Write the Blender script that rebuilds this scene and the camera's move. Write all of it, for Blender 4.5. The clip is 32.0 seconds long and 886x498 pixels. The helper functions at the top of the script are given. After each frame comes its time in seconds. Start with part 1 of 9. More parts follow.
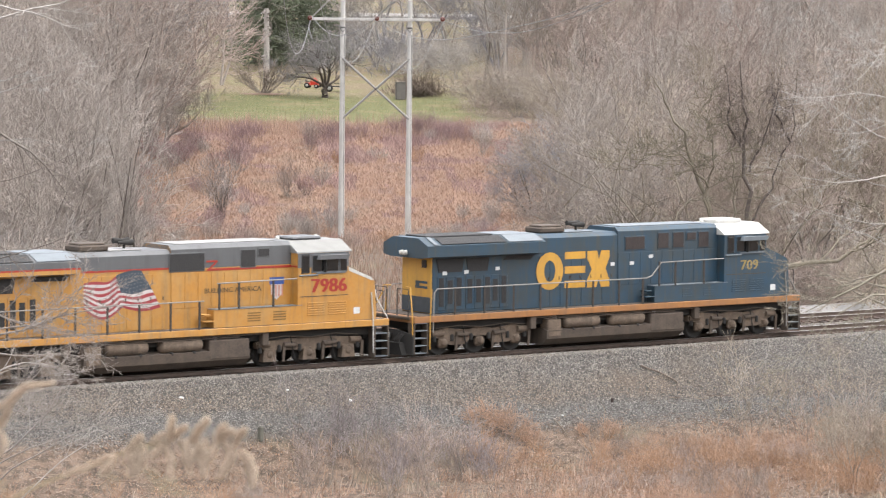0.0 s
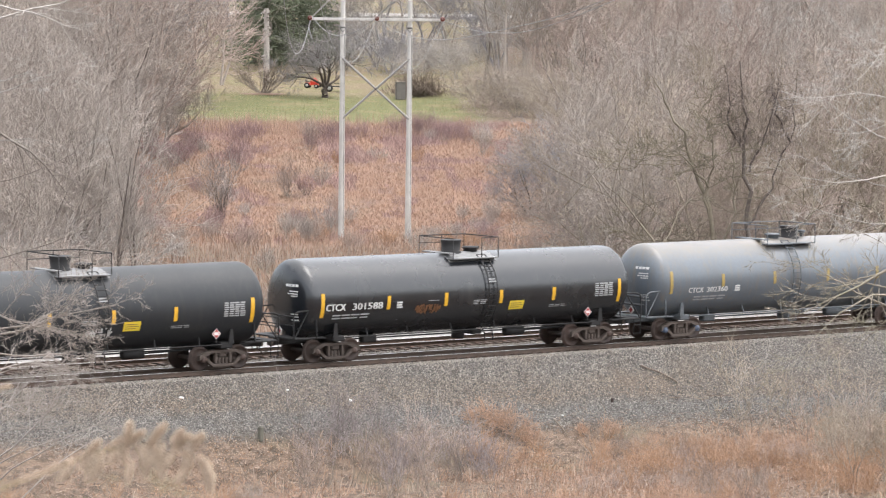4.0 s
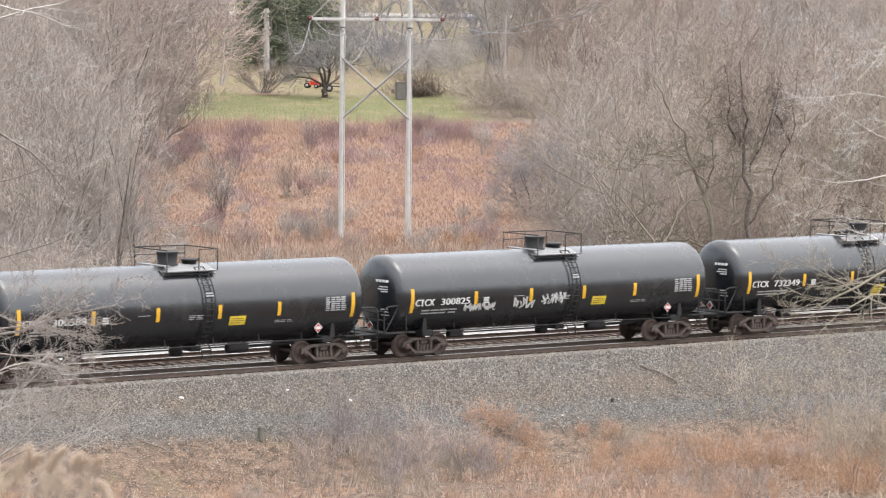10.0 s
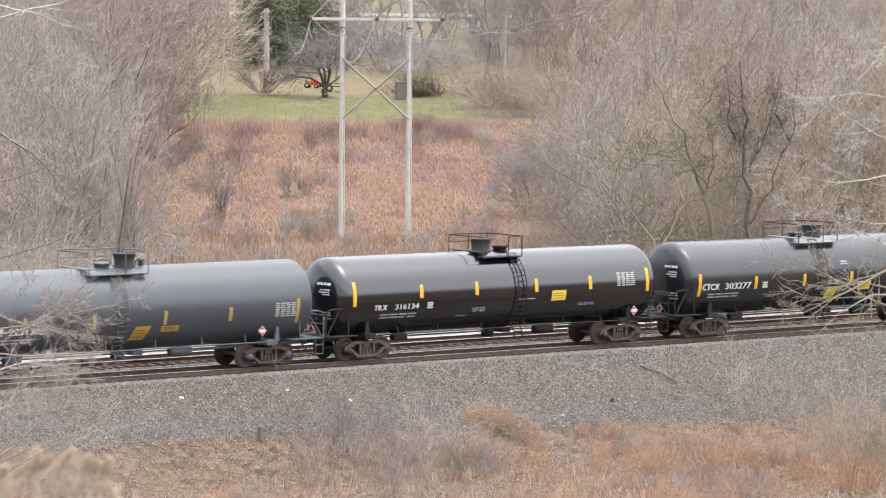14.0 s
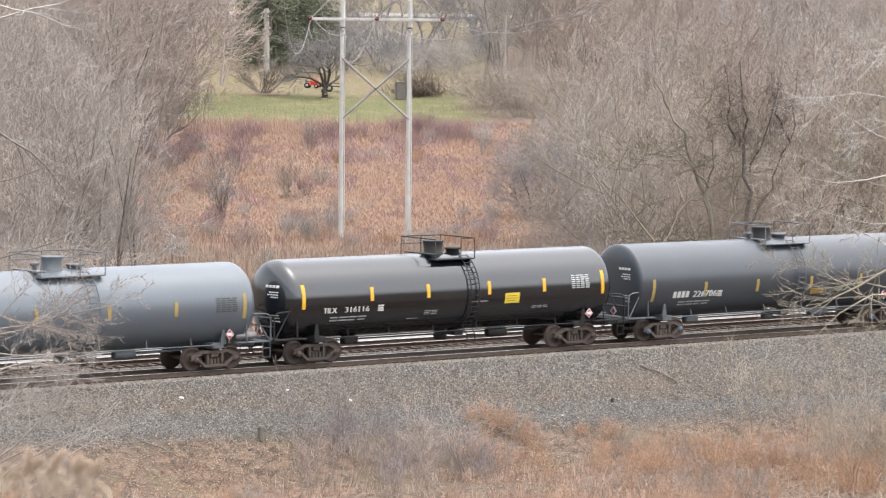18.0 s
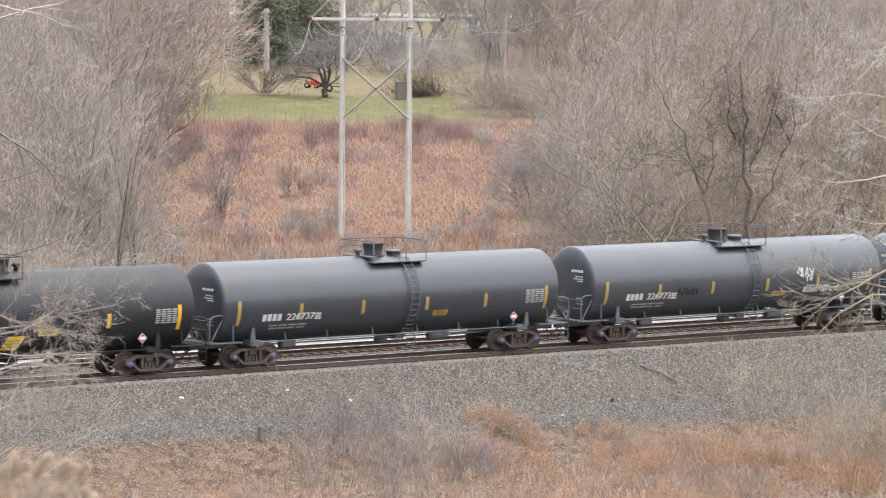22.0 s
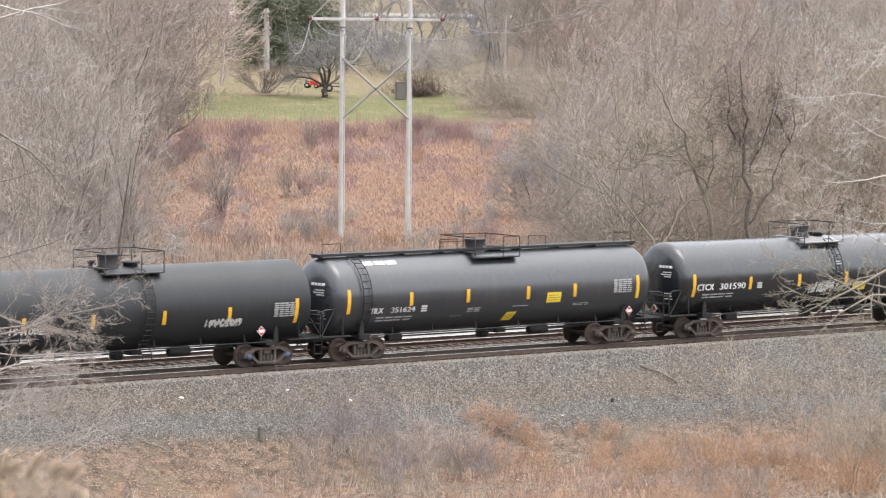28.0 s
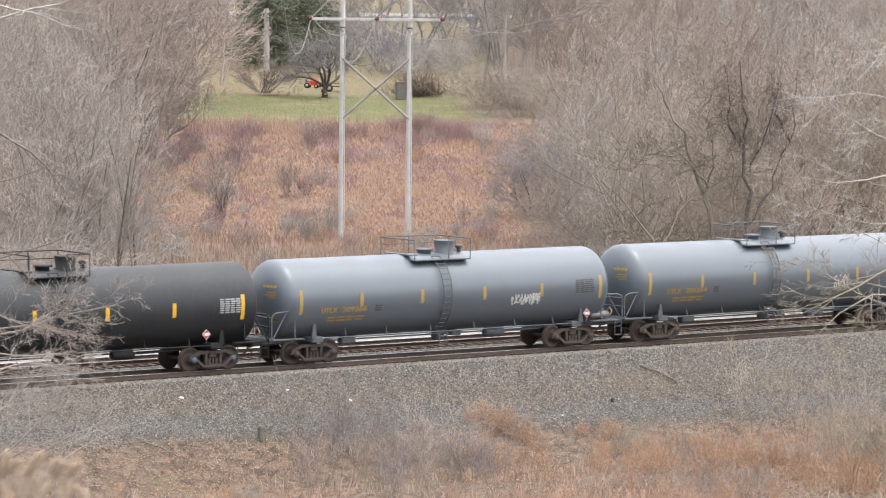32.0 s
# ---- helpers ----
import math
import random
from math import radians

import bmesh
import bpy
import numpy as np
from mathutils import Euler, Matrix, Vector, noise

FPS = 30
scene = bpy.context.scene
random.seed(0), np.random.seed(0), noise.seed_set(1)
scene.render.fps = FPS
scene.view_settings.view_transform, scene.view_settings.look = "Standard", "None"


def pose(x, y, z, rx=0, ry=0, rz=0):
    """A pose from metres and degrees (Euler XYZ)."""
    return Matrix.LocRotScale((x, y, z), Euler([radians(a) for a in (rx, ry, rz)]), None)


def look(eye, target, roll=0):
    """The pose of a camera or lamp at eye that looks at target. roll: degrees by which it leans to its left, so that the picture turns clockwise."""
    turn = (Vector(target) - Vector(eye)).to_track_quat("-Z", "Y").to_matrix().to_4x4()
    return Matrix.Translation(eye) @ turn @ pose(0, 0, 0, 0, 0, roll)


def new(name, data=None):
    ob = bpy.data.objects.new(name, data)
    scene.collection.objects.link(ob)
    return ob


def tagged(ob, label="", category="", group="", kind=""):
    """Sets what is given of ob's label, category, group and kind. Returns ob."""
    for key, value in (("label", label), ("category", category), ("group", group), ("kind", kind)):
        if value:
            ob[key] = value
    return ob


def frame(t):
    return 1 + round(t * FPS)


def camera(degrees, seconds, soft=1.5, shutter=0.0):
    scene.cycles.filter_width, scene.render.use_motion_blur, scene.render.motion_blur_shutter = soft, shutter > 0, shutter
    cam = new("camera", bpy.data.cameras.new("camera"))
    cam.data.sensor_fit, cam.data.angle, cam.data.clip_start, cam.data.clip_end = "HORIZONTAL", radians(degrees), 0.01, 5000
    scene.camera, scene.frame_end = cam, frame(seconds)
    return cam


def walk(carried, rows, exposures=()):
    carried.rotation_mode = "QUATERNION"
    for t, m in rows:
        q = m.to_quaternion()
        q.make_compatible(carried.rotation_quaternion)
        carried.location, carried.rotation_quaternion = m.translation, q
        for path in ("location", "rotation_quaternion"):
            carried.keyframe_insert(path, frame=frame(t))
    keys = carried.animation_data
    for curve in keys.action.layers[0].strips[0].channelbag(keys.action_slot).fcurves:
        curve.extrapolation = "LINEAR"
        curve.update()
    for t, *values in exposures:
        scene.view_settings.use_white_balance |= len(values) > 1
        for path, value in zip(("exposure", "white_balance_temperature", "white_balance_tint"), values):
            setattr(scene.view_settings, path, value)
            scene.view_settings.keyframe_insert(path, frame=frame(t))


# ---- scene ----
# Camera: a long lens on a hill beside the line; x runs along the track (the train's way), z = 0 is the rail head.
EYE = Vector((-80.0, -112.23, 14.26))
YAW, PITCH = radians(37.236), radians(4.076)
AHEAD = Vector((math.sin(YAW), math.cos(YAW), 0))
ASIDE = Vector((math.cos(YAW), -math.sin(YAW), 0))
cam = camera(14.5, 32.0, soft=1.2, shutter=0.07)
cam.data.dof.use_dof, cam.data.dof.focus_distance, cam.data.dof.aperture_fstop = True, 140.0, 7.5
VIEW = look(EYE, EYE + AHEAD * math.cos(PITCH) * 50 - Vector((0, 0, math.sin(PITCH) * 50)), 0.6)
# the lens dims itself while the pale hopper passes
STOPS = [(0, 1.68), (1, 1.43), (2, 1.37), (3, 1.73), (6, 1.71), (8, 1.77), (18, 1.73), (20, 1.65), (21, 1.63), (23, 1.76), (25, 1.76), (30, 1.72), (32, 1.65)]
walk(cam, [(0, VIEW), (32, VIEW)], STOPS)

# ---- daylight: an overcast winter sky ----
world = bpy.data.worlds.new("overcast_sky")
world.use_nodes = True
wn = world.node_tree.nodes
sky = wn.new("ShaderNodeTexSky")
sky.sky_type, sky.sun_disc = "NISHITA", False
sky.sun_elevation, sky.sun_rotation = radians(78), radians(135)
sky.air_density, sky.dust_density, sky.ozone_density = 1.0, 4.0, 1.0
grey = wn.new("ShaderNodeHueSaturation")
grey.inputs["Saturation"].default_value = 0.35
world.node_tree.links.new(sky.outputs[0], grey.inputs["Color"])
world.node_tree.links.new(grey.outputs[0], wn["Background"].inputs["Color"])
wn["Background"].inputs["Strength"].default_value = 0.15
scene.world = world
sun = new("sun", bpy.data.lights.new("sun", "SUN"))
sun.data.energy, sun.data.angle, sun.data.color = 1.15, radians(140), (1.0, 0.972, 0.94)
sun.matrix_world = look((0, 0, 60), (-60 * math.sin(radians(45)) * 0.2126, 60 * math.cos(radians(45)) * 0.2126, 0))

# ---- materials ----
MATS = {}
BASE_SCALE = 0.57  # lowers base colours alike, so sky reflections weigh more against them


def mat(name, color, color2=None, rough=0.6, metal=0.0, scale=4.0, fine=40.0, bump=0.0, rand=0.0, streak=0.0, streak_color=(0.1, 0.08, 0.06), coat=0.0, spec=0.5, keep=None, blotch=0.0, blotch_color=(0.1, 0.085, 0.07), crest=0.0, crest_color=(0.26, 0.19, 0.12)):
    """A painted or natural surface: two colours mixed by coarse and fine noise, optional vertical streaks, bump and per-object variation."""
    if name in MATS:
        return MATS[name]
    dull = keep or (BASE_SCALE if max(color) < 0.6 else 0.5 + BASE_SCALE / 2)
    color2 = tuple(c * dull for c in (color2 or tuple(c * 0.8 for c in color)))
    color, streak_color = tuple(c * dull for c in color), tuple(c * dull for c in streak_color)
    m = bpy.data.materials.new(name)
    m.use_nodes = True
    n, l = m.node_tree.nodes, m.node_tree.links
    bsdf = n["Principled BSDF"]
    co = n.new("ShaderNodeTexCoord")
    big, small = n.new("ShaderNodeTexNoise"), n.new("ShaderNodeTexNoise")
    big.inputs["Scale"].default_value, small.inputs["Scale"].default_value = scale, fine
    big.inputs["Detail"].default_value, small.inputs["Detail"].default_value = 5, 3
    l.new(co.outputs["Object"], big.inputs["Vector"])
    l.new(co.outputs["Object"], small.inputs["Vector"])
    add = n.new("ShaderNodeMath")
    add.operation = "MULTIPLY_ADD"
    add.inputs[1].default_value = 0.6
    l.new(small.outputs["Fac"], add.inputs[0])
    half = n.new("ShaderNodeMath")
    half.operation = "MULTIPLY"
    half.inputs[1].default_value = 0.7
    l.new(big.outputs["Fac"], half.inputs[0])
    l.new(half.outputs[0], add.inputs[2])
    ramp = n.new("ShaderNodeMapRange")
    ramp.inputs["From Min"].default_value, ramp.inputs["From Max"].default_value = 0.45, 0.85
    l.new(add.outputs[0], ramp.inputs["Value"])
    mix = n.new("ShaderNodeMix")
    mix.data_type = "RGBA"
    mix.inputs["A"].default_value, mix.inputs["B"].default_value = (*color, 1), (*color2, 1)
    l.new(ramp.outputs[0], mix.inputs["Factor"])
    out = mix.outputs["Result"]
    if streak:
        mp = n.new("ShaderNodeMapping")
        mp.inputs["Scale"].default_value = (2.2, 2.2, 0.22)
        l.new(co.outputs["Object"], mp.inputs["Vector"])
        st = n.new("ShaderNodeTexNoise")
        st.inputs["Scale"].default_value, st.inputs["Detail"].default_value = 2.5, 6
        l.new(mp.outputs[0], st.inputs["Vector"])
        sr = n.new("ShaderNodeMapRange")
        sr.inputs["From Min"].default_value, sr.inputs["From Max"].default_value, sr.inputs["To Max"].default_value = 0.5, 0.75, streak
        l.new(st.outputs["Fac"], sr.inputs["Value"])
        m2 = n.new("ShaderNodeMix")
        m2.data_type = "RGBA"
        m2.inputs["B"].default_value = (*streak_color, 1)
        l.new(sr.outputs[0], m2.inputs["Factor"])
        l.new(out, m2.inputs["A"])
        out = m2.outputs["Result"]
    if blotch:
        # patchy road dust and rubbed paint
        bn, br, m3 = n.new("ShaderNodeTexNoise"), n.new("ShaderNodeMapRange"), n.new("ShaderNodeMix")
        bn.inputs["Scale"].default_value, bn.inputs["Detail"].default_value, bn.inputs["Roughness"].default_value = 0.9, 9, 0.7
        l.new(co.outputs["Object"], bn.inputs["Vector"])
        br.inputs["From Min"].default_value, br.inputs["From Max"].default_value, br.inputs["To Max"].default_value = 0.4, 0.68, blotch
        l.new(bn.outputs["Fac"], br.inputs["Value"])
        m3.data_type = "RGBA"
        m3.inputs["B"].default_value = (*(c * dull for c in blotch_color), 1)
        l.new(br.outputs[0], m3.inputs["Factor"])
        l.new(out, m3.inputs["A"])
        out = m3.outputs["Result"]
    if crest:
        # rust and spilled residue along the top of a tank
        sx, cr, cn, cm, m4 = n.new("ShaderNodeSeparateXYZ"), n.new("ShaderNodeMapRange"), n.new("ShaderNodeTexNoise"), n.new("ShaderNodeMath"), n.new("ShaderNodeMix")
        l.new(co.outputs["Object"], sx.inputs[0])
        cr.inputs["From Min"].default_value, cr.inputs["From Max"].default_value, cr.inputs["To Max"].default_value = 3.35, 3.95, crest * 1.6
        l.new(sx.outputs["Z"], cr.inputs["Value"])
        cn.inputs["Scale"].default_value, cn.inputs["Detail"].default_value = 0.8, 7
        l.new(co.outputs["Object"], cn.inputs["Vector"])
        cm.operation, cm.use_clamp = "MULTIPLY", True
        l.new(cr.outputs[0], cm.inputs[0])
        l.new(cn.outputs["Fac"], cm.inputs[1])
        m4.data_type = "RGBA"
        m4.inputs["B"].default_value = (*(c * dull for c in crest_color), 1)
        l.new(cm.outputs[0], m4.inputs["Factor"])
        l.new(out, m4.inputs["A"])
        out = m4.outputs["Result"]
    if rand:
        info, hsv = n.new("ShaderNodeObjectInfo"), n.new("ShaderNodeHueSaturation")
        rr = n.new("ShaderNodeMapRange")
        rr.inputs["To Min"].default_value, rr.inputs["To Max"].default_value = 1 - rand, 1 + rand
        l.new(info.outputs["Random"], rr.inputs["Value"])
        l.new(rr.outputs[0], hsv.inputs["Value"])
        l.new(out, hsv.inputs["Color"])
        out = hsv.outputs[0]
    l.new(out, bsdf.inputs["Base Color"])
    rg = n.new("ShaderNodeMapRange")
    rg.inputs["To Min"].default_value, rg.inputs["To Max"].default_value = max(0.05, rough - 0.1), min(1, rough + 0.12)
    l.new(big.outputs["Fac"], rg.inputs["Value"])
    l.new(rg.outputs[0], bsdf.inputs["Roughness"])
    bsdf.inputs["Metallic"].default_value = metal
    bsdf.inputs["Coat IOR"].default_value = 1.5
    bsdf.inputs["Coat Weight"].default_value, bsdf.inputs["Coat Roughness"].default_value = coat, rough * 0.8
    bsdf.inputs["Specular IOR Level"].default_value = spec
    if bump:
        b = n.new("ShaderNodeBump")
        b.inputs["Strength"].default_value, b.inputs["Distance"].default_value = bump, 0.03
        l.new(small.outputs["Fac"], b.inputs["Height"])
        l.new(b.outputs[0], bsdf.inputs["Normal"])
    MATS[name] = m
    return m


def island_mat(name, stops, rough=0.9, fine=8.0, spread=0.35, stain=None, stain_scale=0.35, bands=None):
    """For joined small pieces: each loose piece takes its own shade out of the stops."""
    if name in MATS:
        return MATS[name]
    m = bpy.data.materials.new(name)
    m.use_nodes = True
    n, l = m.node_tree.nodes, m.node_tree.links
    geo, ramp, co, ns = n.new("ShaderNodeNewGeometry"), n.new("ShaderNodeValToRGB"), n.new("ShaderNodeTexCoord"), n.new("ShaderNodeTexNoise")
    ns.inputs["Scale"].default_value = fine
    l.new(co.outputs["Object"], ns.inputs["Vector"])
    mx = n.new("ShaderNodeMath")
    mx.operation = "MULTIPLY_ADD"
    mx.inputs[1].default_value, mx.inputs[2].default_value = spread, -spread / 2
    l.new(ns.outputs["Fac"], mx.inputs[0])
    ad = n.new("ShaderNodeMath")
    ad.operation = "ADD"
    l.new(mx.outputs[0], ad.inputs[0])
    l.new(geo.outputs["Random Per Island"], ad.inputs[1])
    l.new(ad.outputs[0], ramp.inputs["Fac"])
    el = ramp.color_ramp.elements
    stops = [tuple(v * BASE_SCALE for v in c) for c in stops]
    el[0].color, el[1].color = (*stops[0], 1), (*stops[-1], 1)
    for i, c in enumerate(stops[1:-1]):
        el.new((i + 1) / (len(stops) - 1)).color = (*c, 1)
    out = ramp.outputs[0]
    if stain:
        big, mr, mx2 = n.new("ShaderNodeTexNoise"), n.new("ShaderNodeMapRange"), n.new("ShaderNodeMix")
        big.inputs["Scale"].default_value, big.inputs["Detail"].default_value = stain_scale, 5
        mr.inputs["From Min"].default_value, mr.inputs["From Max"].default_value, mr.inputs["To Max"].default_value = 0.45, 0.68, 0.75
        l.new(co.outputs["Object"], big.inputs["Vector"])
        l.new(big.outputs["Fac"], mr.inputs["Value"])
        mx2.data_type, mx2.blend_type = "RGBA", "MULTIPLY"
        mx2.inputs["B"].default_value = (*stain, 1)
        l.new(mr.outputs[0], mx2.inputs["Factor"])
        l.new(out, mx2.inputs["A"])
        out = mx2.outputs["Result"]
    if bands:
        # tints (height up the slope from 0 to 1, colour), worn in by dust and older stone
        dp, wob, br, mx3 = n.new("ShaderNodeVectorMath"), n.new("ShaderNodeMath"), n.new("ShaderNodeValToRGB"), n.new("ShaderNodeMix")
        dp.operation, dp.inputs[1].default_value = "DOT_PRODUCT", (0.06 / 5, 1 / 5, 0)
        l.new(co.outputs["Object"], dp.inputs[0])
        wob.operation, wob.inputs[1].default_value = "MULTIPLY_ADD", 0.34
        wn2, sh = n.new("ShaderNodeTexNoise"), n.new("ShaderNodeMath")
        wn2.inputs["Scale"].default_value, wn2.inputs["Detail"].default_value = 0.5, 5
        l.new(co.outputs["Object"], wn2.inputs["Vector"])
        sh.operation, sh.inputs[1].default_value = "ADD", 6.2 / 5 - 0.17
        l.new(dp.outputs["Value"], sh.inputs[0])
        l.new(wn2.outputs["Fac"], wob.inputs[0])
        l.new(sh.outputs[0], wob.inputs[2])
        l.new(wob.outputs[0], br.inputs["Fac"])
        be = br.color_ramp.elements
        be[0].position, be[0].color, be[1].position, be[1].color = bands[0][0], (*bands[0][1], 1), bands[-1][0], (*bands[-1][1], 1)
        for at, c in bands[1:-1]:
            be.new(at).color = (*c, 1)
        mx3.data_type, mx3.blend_type = "RGBA", "MULTIPLY"
        mx3.inputs["Factor"].default_value = 1.0
        l.new(out, mx3.inputs["A"])
        l.new(br.outputs[0], mx3.inputs["B"])
        out = mx3.outputs["Result"]
    l.new(out, n["Principled BSDF"].inputs["Base Color"])
    n["Principled BSDF"].inputs["Roughness"].default_value = rough
    n["Principled BSDF"].inputs["Specular IOR Level"].default_value = 0.2
    MATS[name] = m
    return m


# ---- mesh building ----
class Shape:
    """Collects faces of one mesh."""

    def __init__(self):
        self.v, self.f, self.smooth = [], [], []

    def add(self, verts, faces, smooth=False):
        k = len(self.v)
        self.v.extend(tuple(p) for p in verts)
        self.f.extend(tuple(i + k for i in f) for f in faces)
        self.smooth.extend([smooth] * len(faces))
        return self

    def box(self, c, s, ch=0.0, m=None):
        """A box of centre c and size s with chamfered edges ch."""
        hx, hy, hz = (a / 2 for a in s)
        ch = min(ch, hx * 0.9, hy * 0.9, hz * 0.9)
        if ch <= 0:
            vs = [(x, y, z) for x in (-hx, hx) for y in (-hy, hy) for z in (-hz, hz)]
            fs = [(0, 1, 3, 2), (4, 6, 7, 5), (0, 4, 5, 1), (2, 3, 7, 6), (0, 2, 6, 4), (1, 5, 7, 3)]
        else:
            bm = bmesh.new()
            bmesh.ops.create_cube(bm, size=1, matrix=Matrix.Diagonal((2 * hx, 2 * hy, 2 * hz, 1)))
            bmesh.ops.bevel(bm, geom=bm.edges[:], offset=ch, segments=1, affect="EDGES")
            bm.verts.index_update()
            vs, fs = [v.co.copy() for v in bm.verts], [[v.index for v in f.verts] for f in bm.faces]
            bm.free()
        vs = [Vector(p) for p in vs]
        if m is not None:
            vs = [m @ p for p in vs]
        return self.add([p + Vector(c) for p in vs], fs)

    def tube(self, pts, r, n=6, caps=True):
        """A round bar along pts; r is one radius or one for each point."""
        pts = [Vector(p) for p in pts]
        rs = r if isinstance(r, (list, tuple)) else [r] * len(pts)
        vs, fs = [], []
        for i, p in enumerate(pts):
            d = (pts[min(i + 1, len(pts) - 1)] - pts[max(i - 1, 0)]).normalized()
            a = d.orthogonal().normalized() if i == 0 else (a - d * a.dot(d)).normalized()
            b = d.cross(a)
            vs += [p + (a * math.cos(2 * math.pi * k / n) + b * math.sin(2 * math.pi * k / n)) * rs[i] for k in range(n)]
        for i in range(len(pts) - 1):
            for k in range(n):
                fs.append((i * n + k, i * n + (k + 1) % n, (i + 1) * n + (k + 1) % n, (i + 1) * n + k))
        self.add(vs, fs, n > 4)
        if caps:
            self.add(vs[:n], [tuple(reversed(range(n)))])
            self.add(vs[-n:], [tuple(range(n))])
        return self

    def lathe(self, profile, n=24, axis="x", c=(0, 0, 0), smooth=True):
        """Turns (along, radius) points about an axis through c."""
        vs, fs = [], []
        for a, r in profile:
            for k in range(n):
                p, q = r * math.cos(2 * math.pi * k / n), r * math.sin(2 * math.pi * k / n)
                vs.append({"x": (a, p, q), "y": (q, a, p), "z": (p, q, a)}[axis])
        for i in range(len(profile) - 1):
            for k in range(n):
                fs.append((i * n + k, i * n + (k + 1) % n, (i + 1) * n + (k + 1) % n, (i + 1) * n + k))
        return self.add([Vector(p) + Vector(c) for p in vs], fs, smooth)

    def prism(self, outline, y0, y1):
        """An outline in x, z pushed from y0 to y1."""
        n = len(outline)
        vs = [(x, y0, z) for x, z in outline] + [(x, y1, z) for x, z in outline]
        fs = [tuple(range(n)), tuple(reversed(range(n, 2 * n)))] + [(k, n + k, n + (k + 1) % n, (k + 1) % n) for k in range(n)]
        return self.add(vs, fs)

    def slab(self, outline, x0, x1):
        """An outline in y, z pushed from x0 to x1."""
        n = len(outline)
        vs = [(x0, y, z) for y, z in outline] + [(x1, y, z) for y, z in outline]
        fs = [tuple(range(n)), tuple(reversed(range(n, 2 * n)))] + [(k, n + k, n + (k + 1) % n, (k + 1) % n) for k in range(n)]
        return self.add(vs, fs)

    def mesh(self, name):
        me = bpy.data.meshes.new(name)
        me.from_pydata([tuple(p) for p in self.v], [], self.f)
        me.polygons.foreach_set("use_smooth", self.smooth)
        bm = bmesh.new()
        bm.from_mesh(me)
        if len(bm.faces) < 20000:
            bmesh.ops.recalc_face_normals(bm, faces=bm.faces[:])
        bm.to_mesh(me)
        bm.free()
        return me


CACHE = {}


def shared(key, fn):
    """The mesh of that key, built once."""
    if key not in CACHE:
        s = fn()
        CACHE[key] = s.mesh(key) if isinstance(s, Shape) else s
    return CACHE[key]


def part(name, shape, material, parent=None, label="", at=None):
    """Links a shape or mesh as ONE object under a thing or part, with the material on the object."""
    me = shape.mesh(name) if isinstance(shape, Shape) else shape
    ob = new(name, me)
    if not me.materials:
        me.materials.append(None)
    if material is not None:
        ob.material_slots[0].link = "OBJECT"
        ob.material_slots[0].material = material
    if parent is not None:
        ob.parent = parent
    if at is not None:
        ob.matrix_basis = at
    return tagged(ob, label)


def empty(name, m=None):
    ob = new(name)
    ob.empty_display_size = 0.3
    if m is not None:
        ob.matrix_basis = m
    return ob


def place(ahead, aside):
    """World x, y at a distance ahead of and beside the viewpoint."""
    p = EYE + AHEAD * ahead + ASIDE * aside
    return p.x, p.y


def ramp_at(x, rows):
    """Smooth interpolation through (x, value) rows."""
    if x <= rows[0][0]:
        return rows[0][1]
    for (a, p), (b, q) in zip(rows, rows[1:]):
        if x <= b:
            t = (x - a) / (b - a)
            return p + (q - p) * t
    return rows[-1][1]


# ---- ground ----
NEAR = [(1.2, -0.21), (1.36, -0.165), (2.1, -0.18), (2.5, -0.38), (8.2, -3.2), (9.5, -3.45), (20, -3.3), (40, -2.0), (60, 1.0), (80, 5.0), (100, 10.0), (108, 12.0), (113, 12.7), (140, 13.5), (400, 20), (3000, 60)]
FAR = [(10.5, -0.22), (13.5, -1.5), (30, -1.6)]
BEYOND = [(170, -1.6), (225, -1.7), (245, -1.4), (275, 0.6), (310, 2.6), (335, 3.9), (385, 5.6), (440, 8.6), (520, 12.6), (560, 15), (650, 22), (900, 50), (1600, 130), (3200, 230)]


def bank_edge(x):
    """The y at which the stone of the bank gives way to weeds."""
    return -6.2 - 0.06 * x


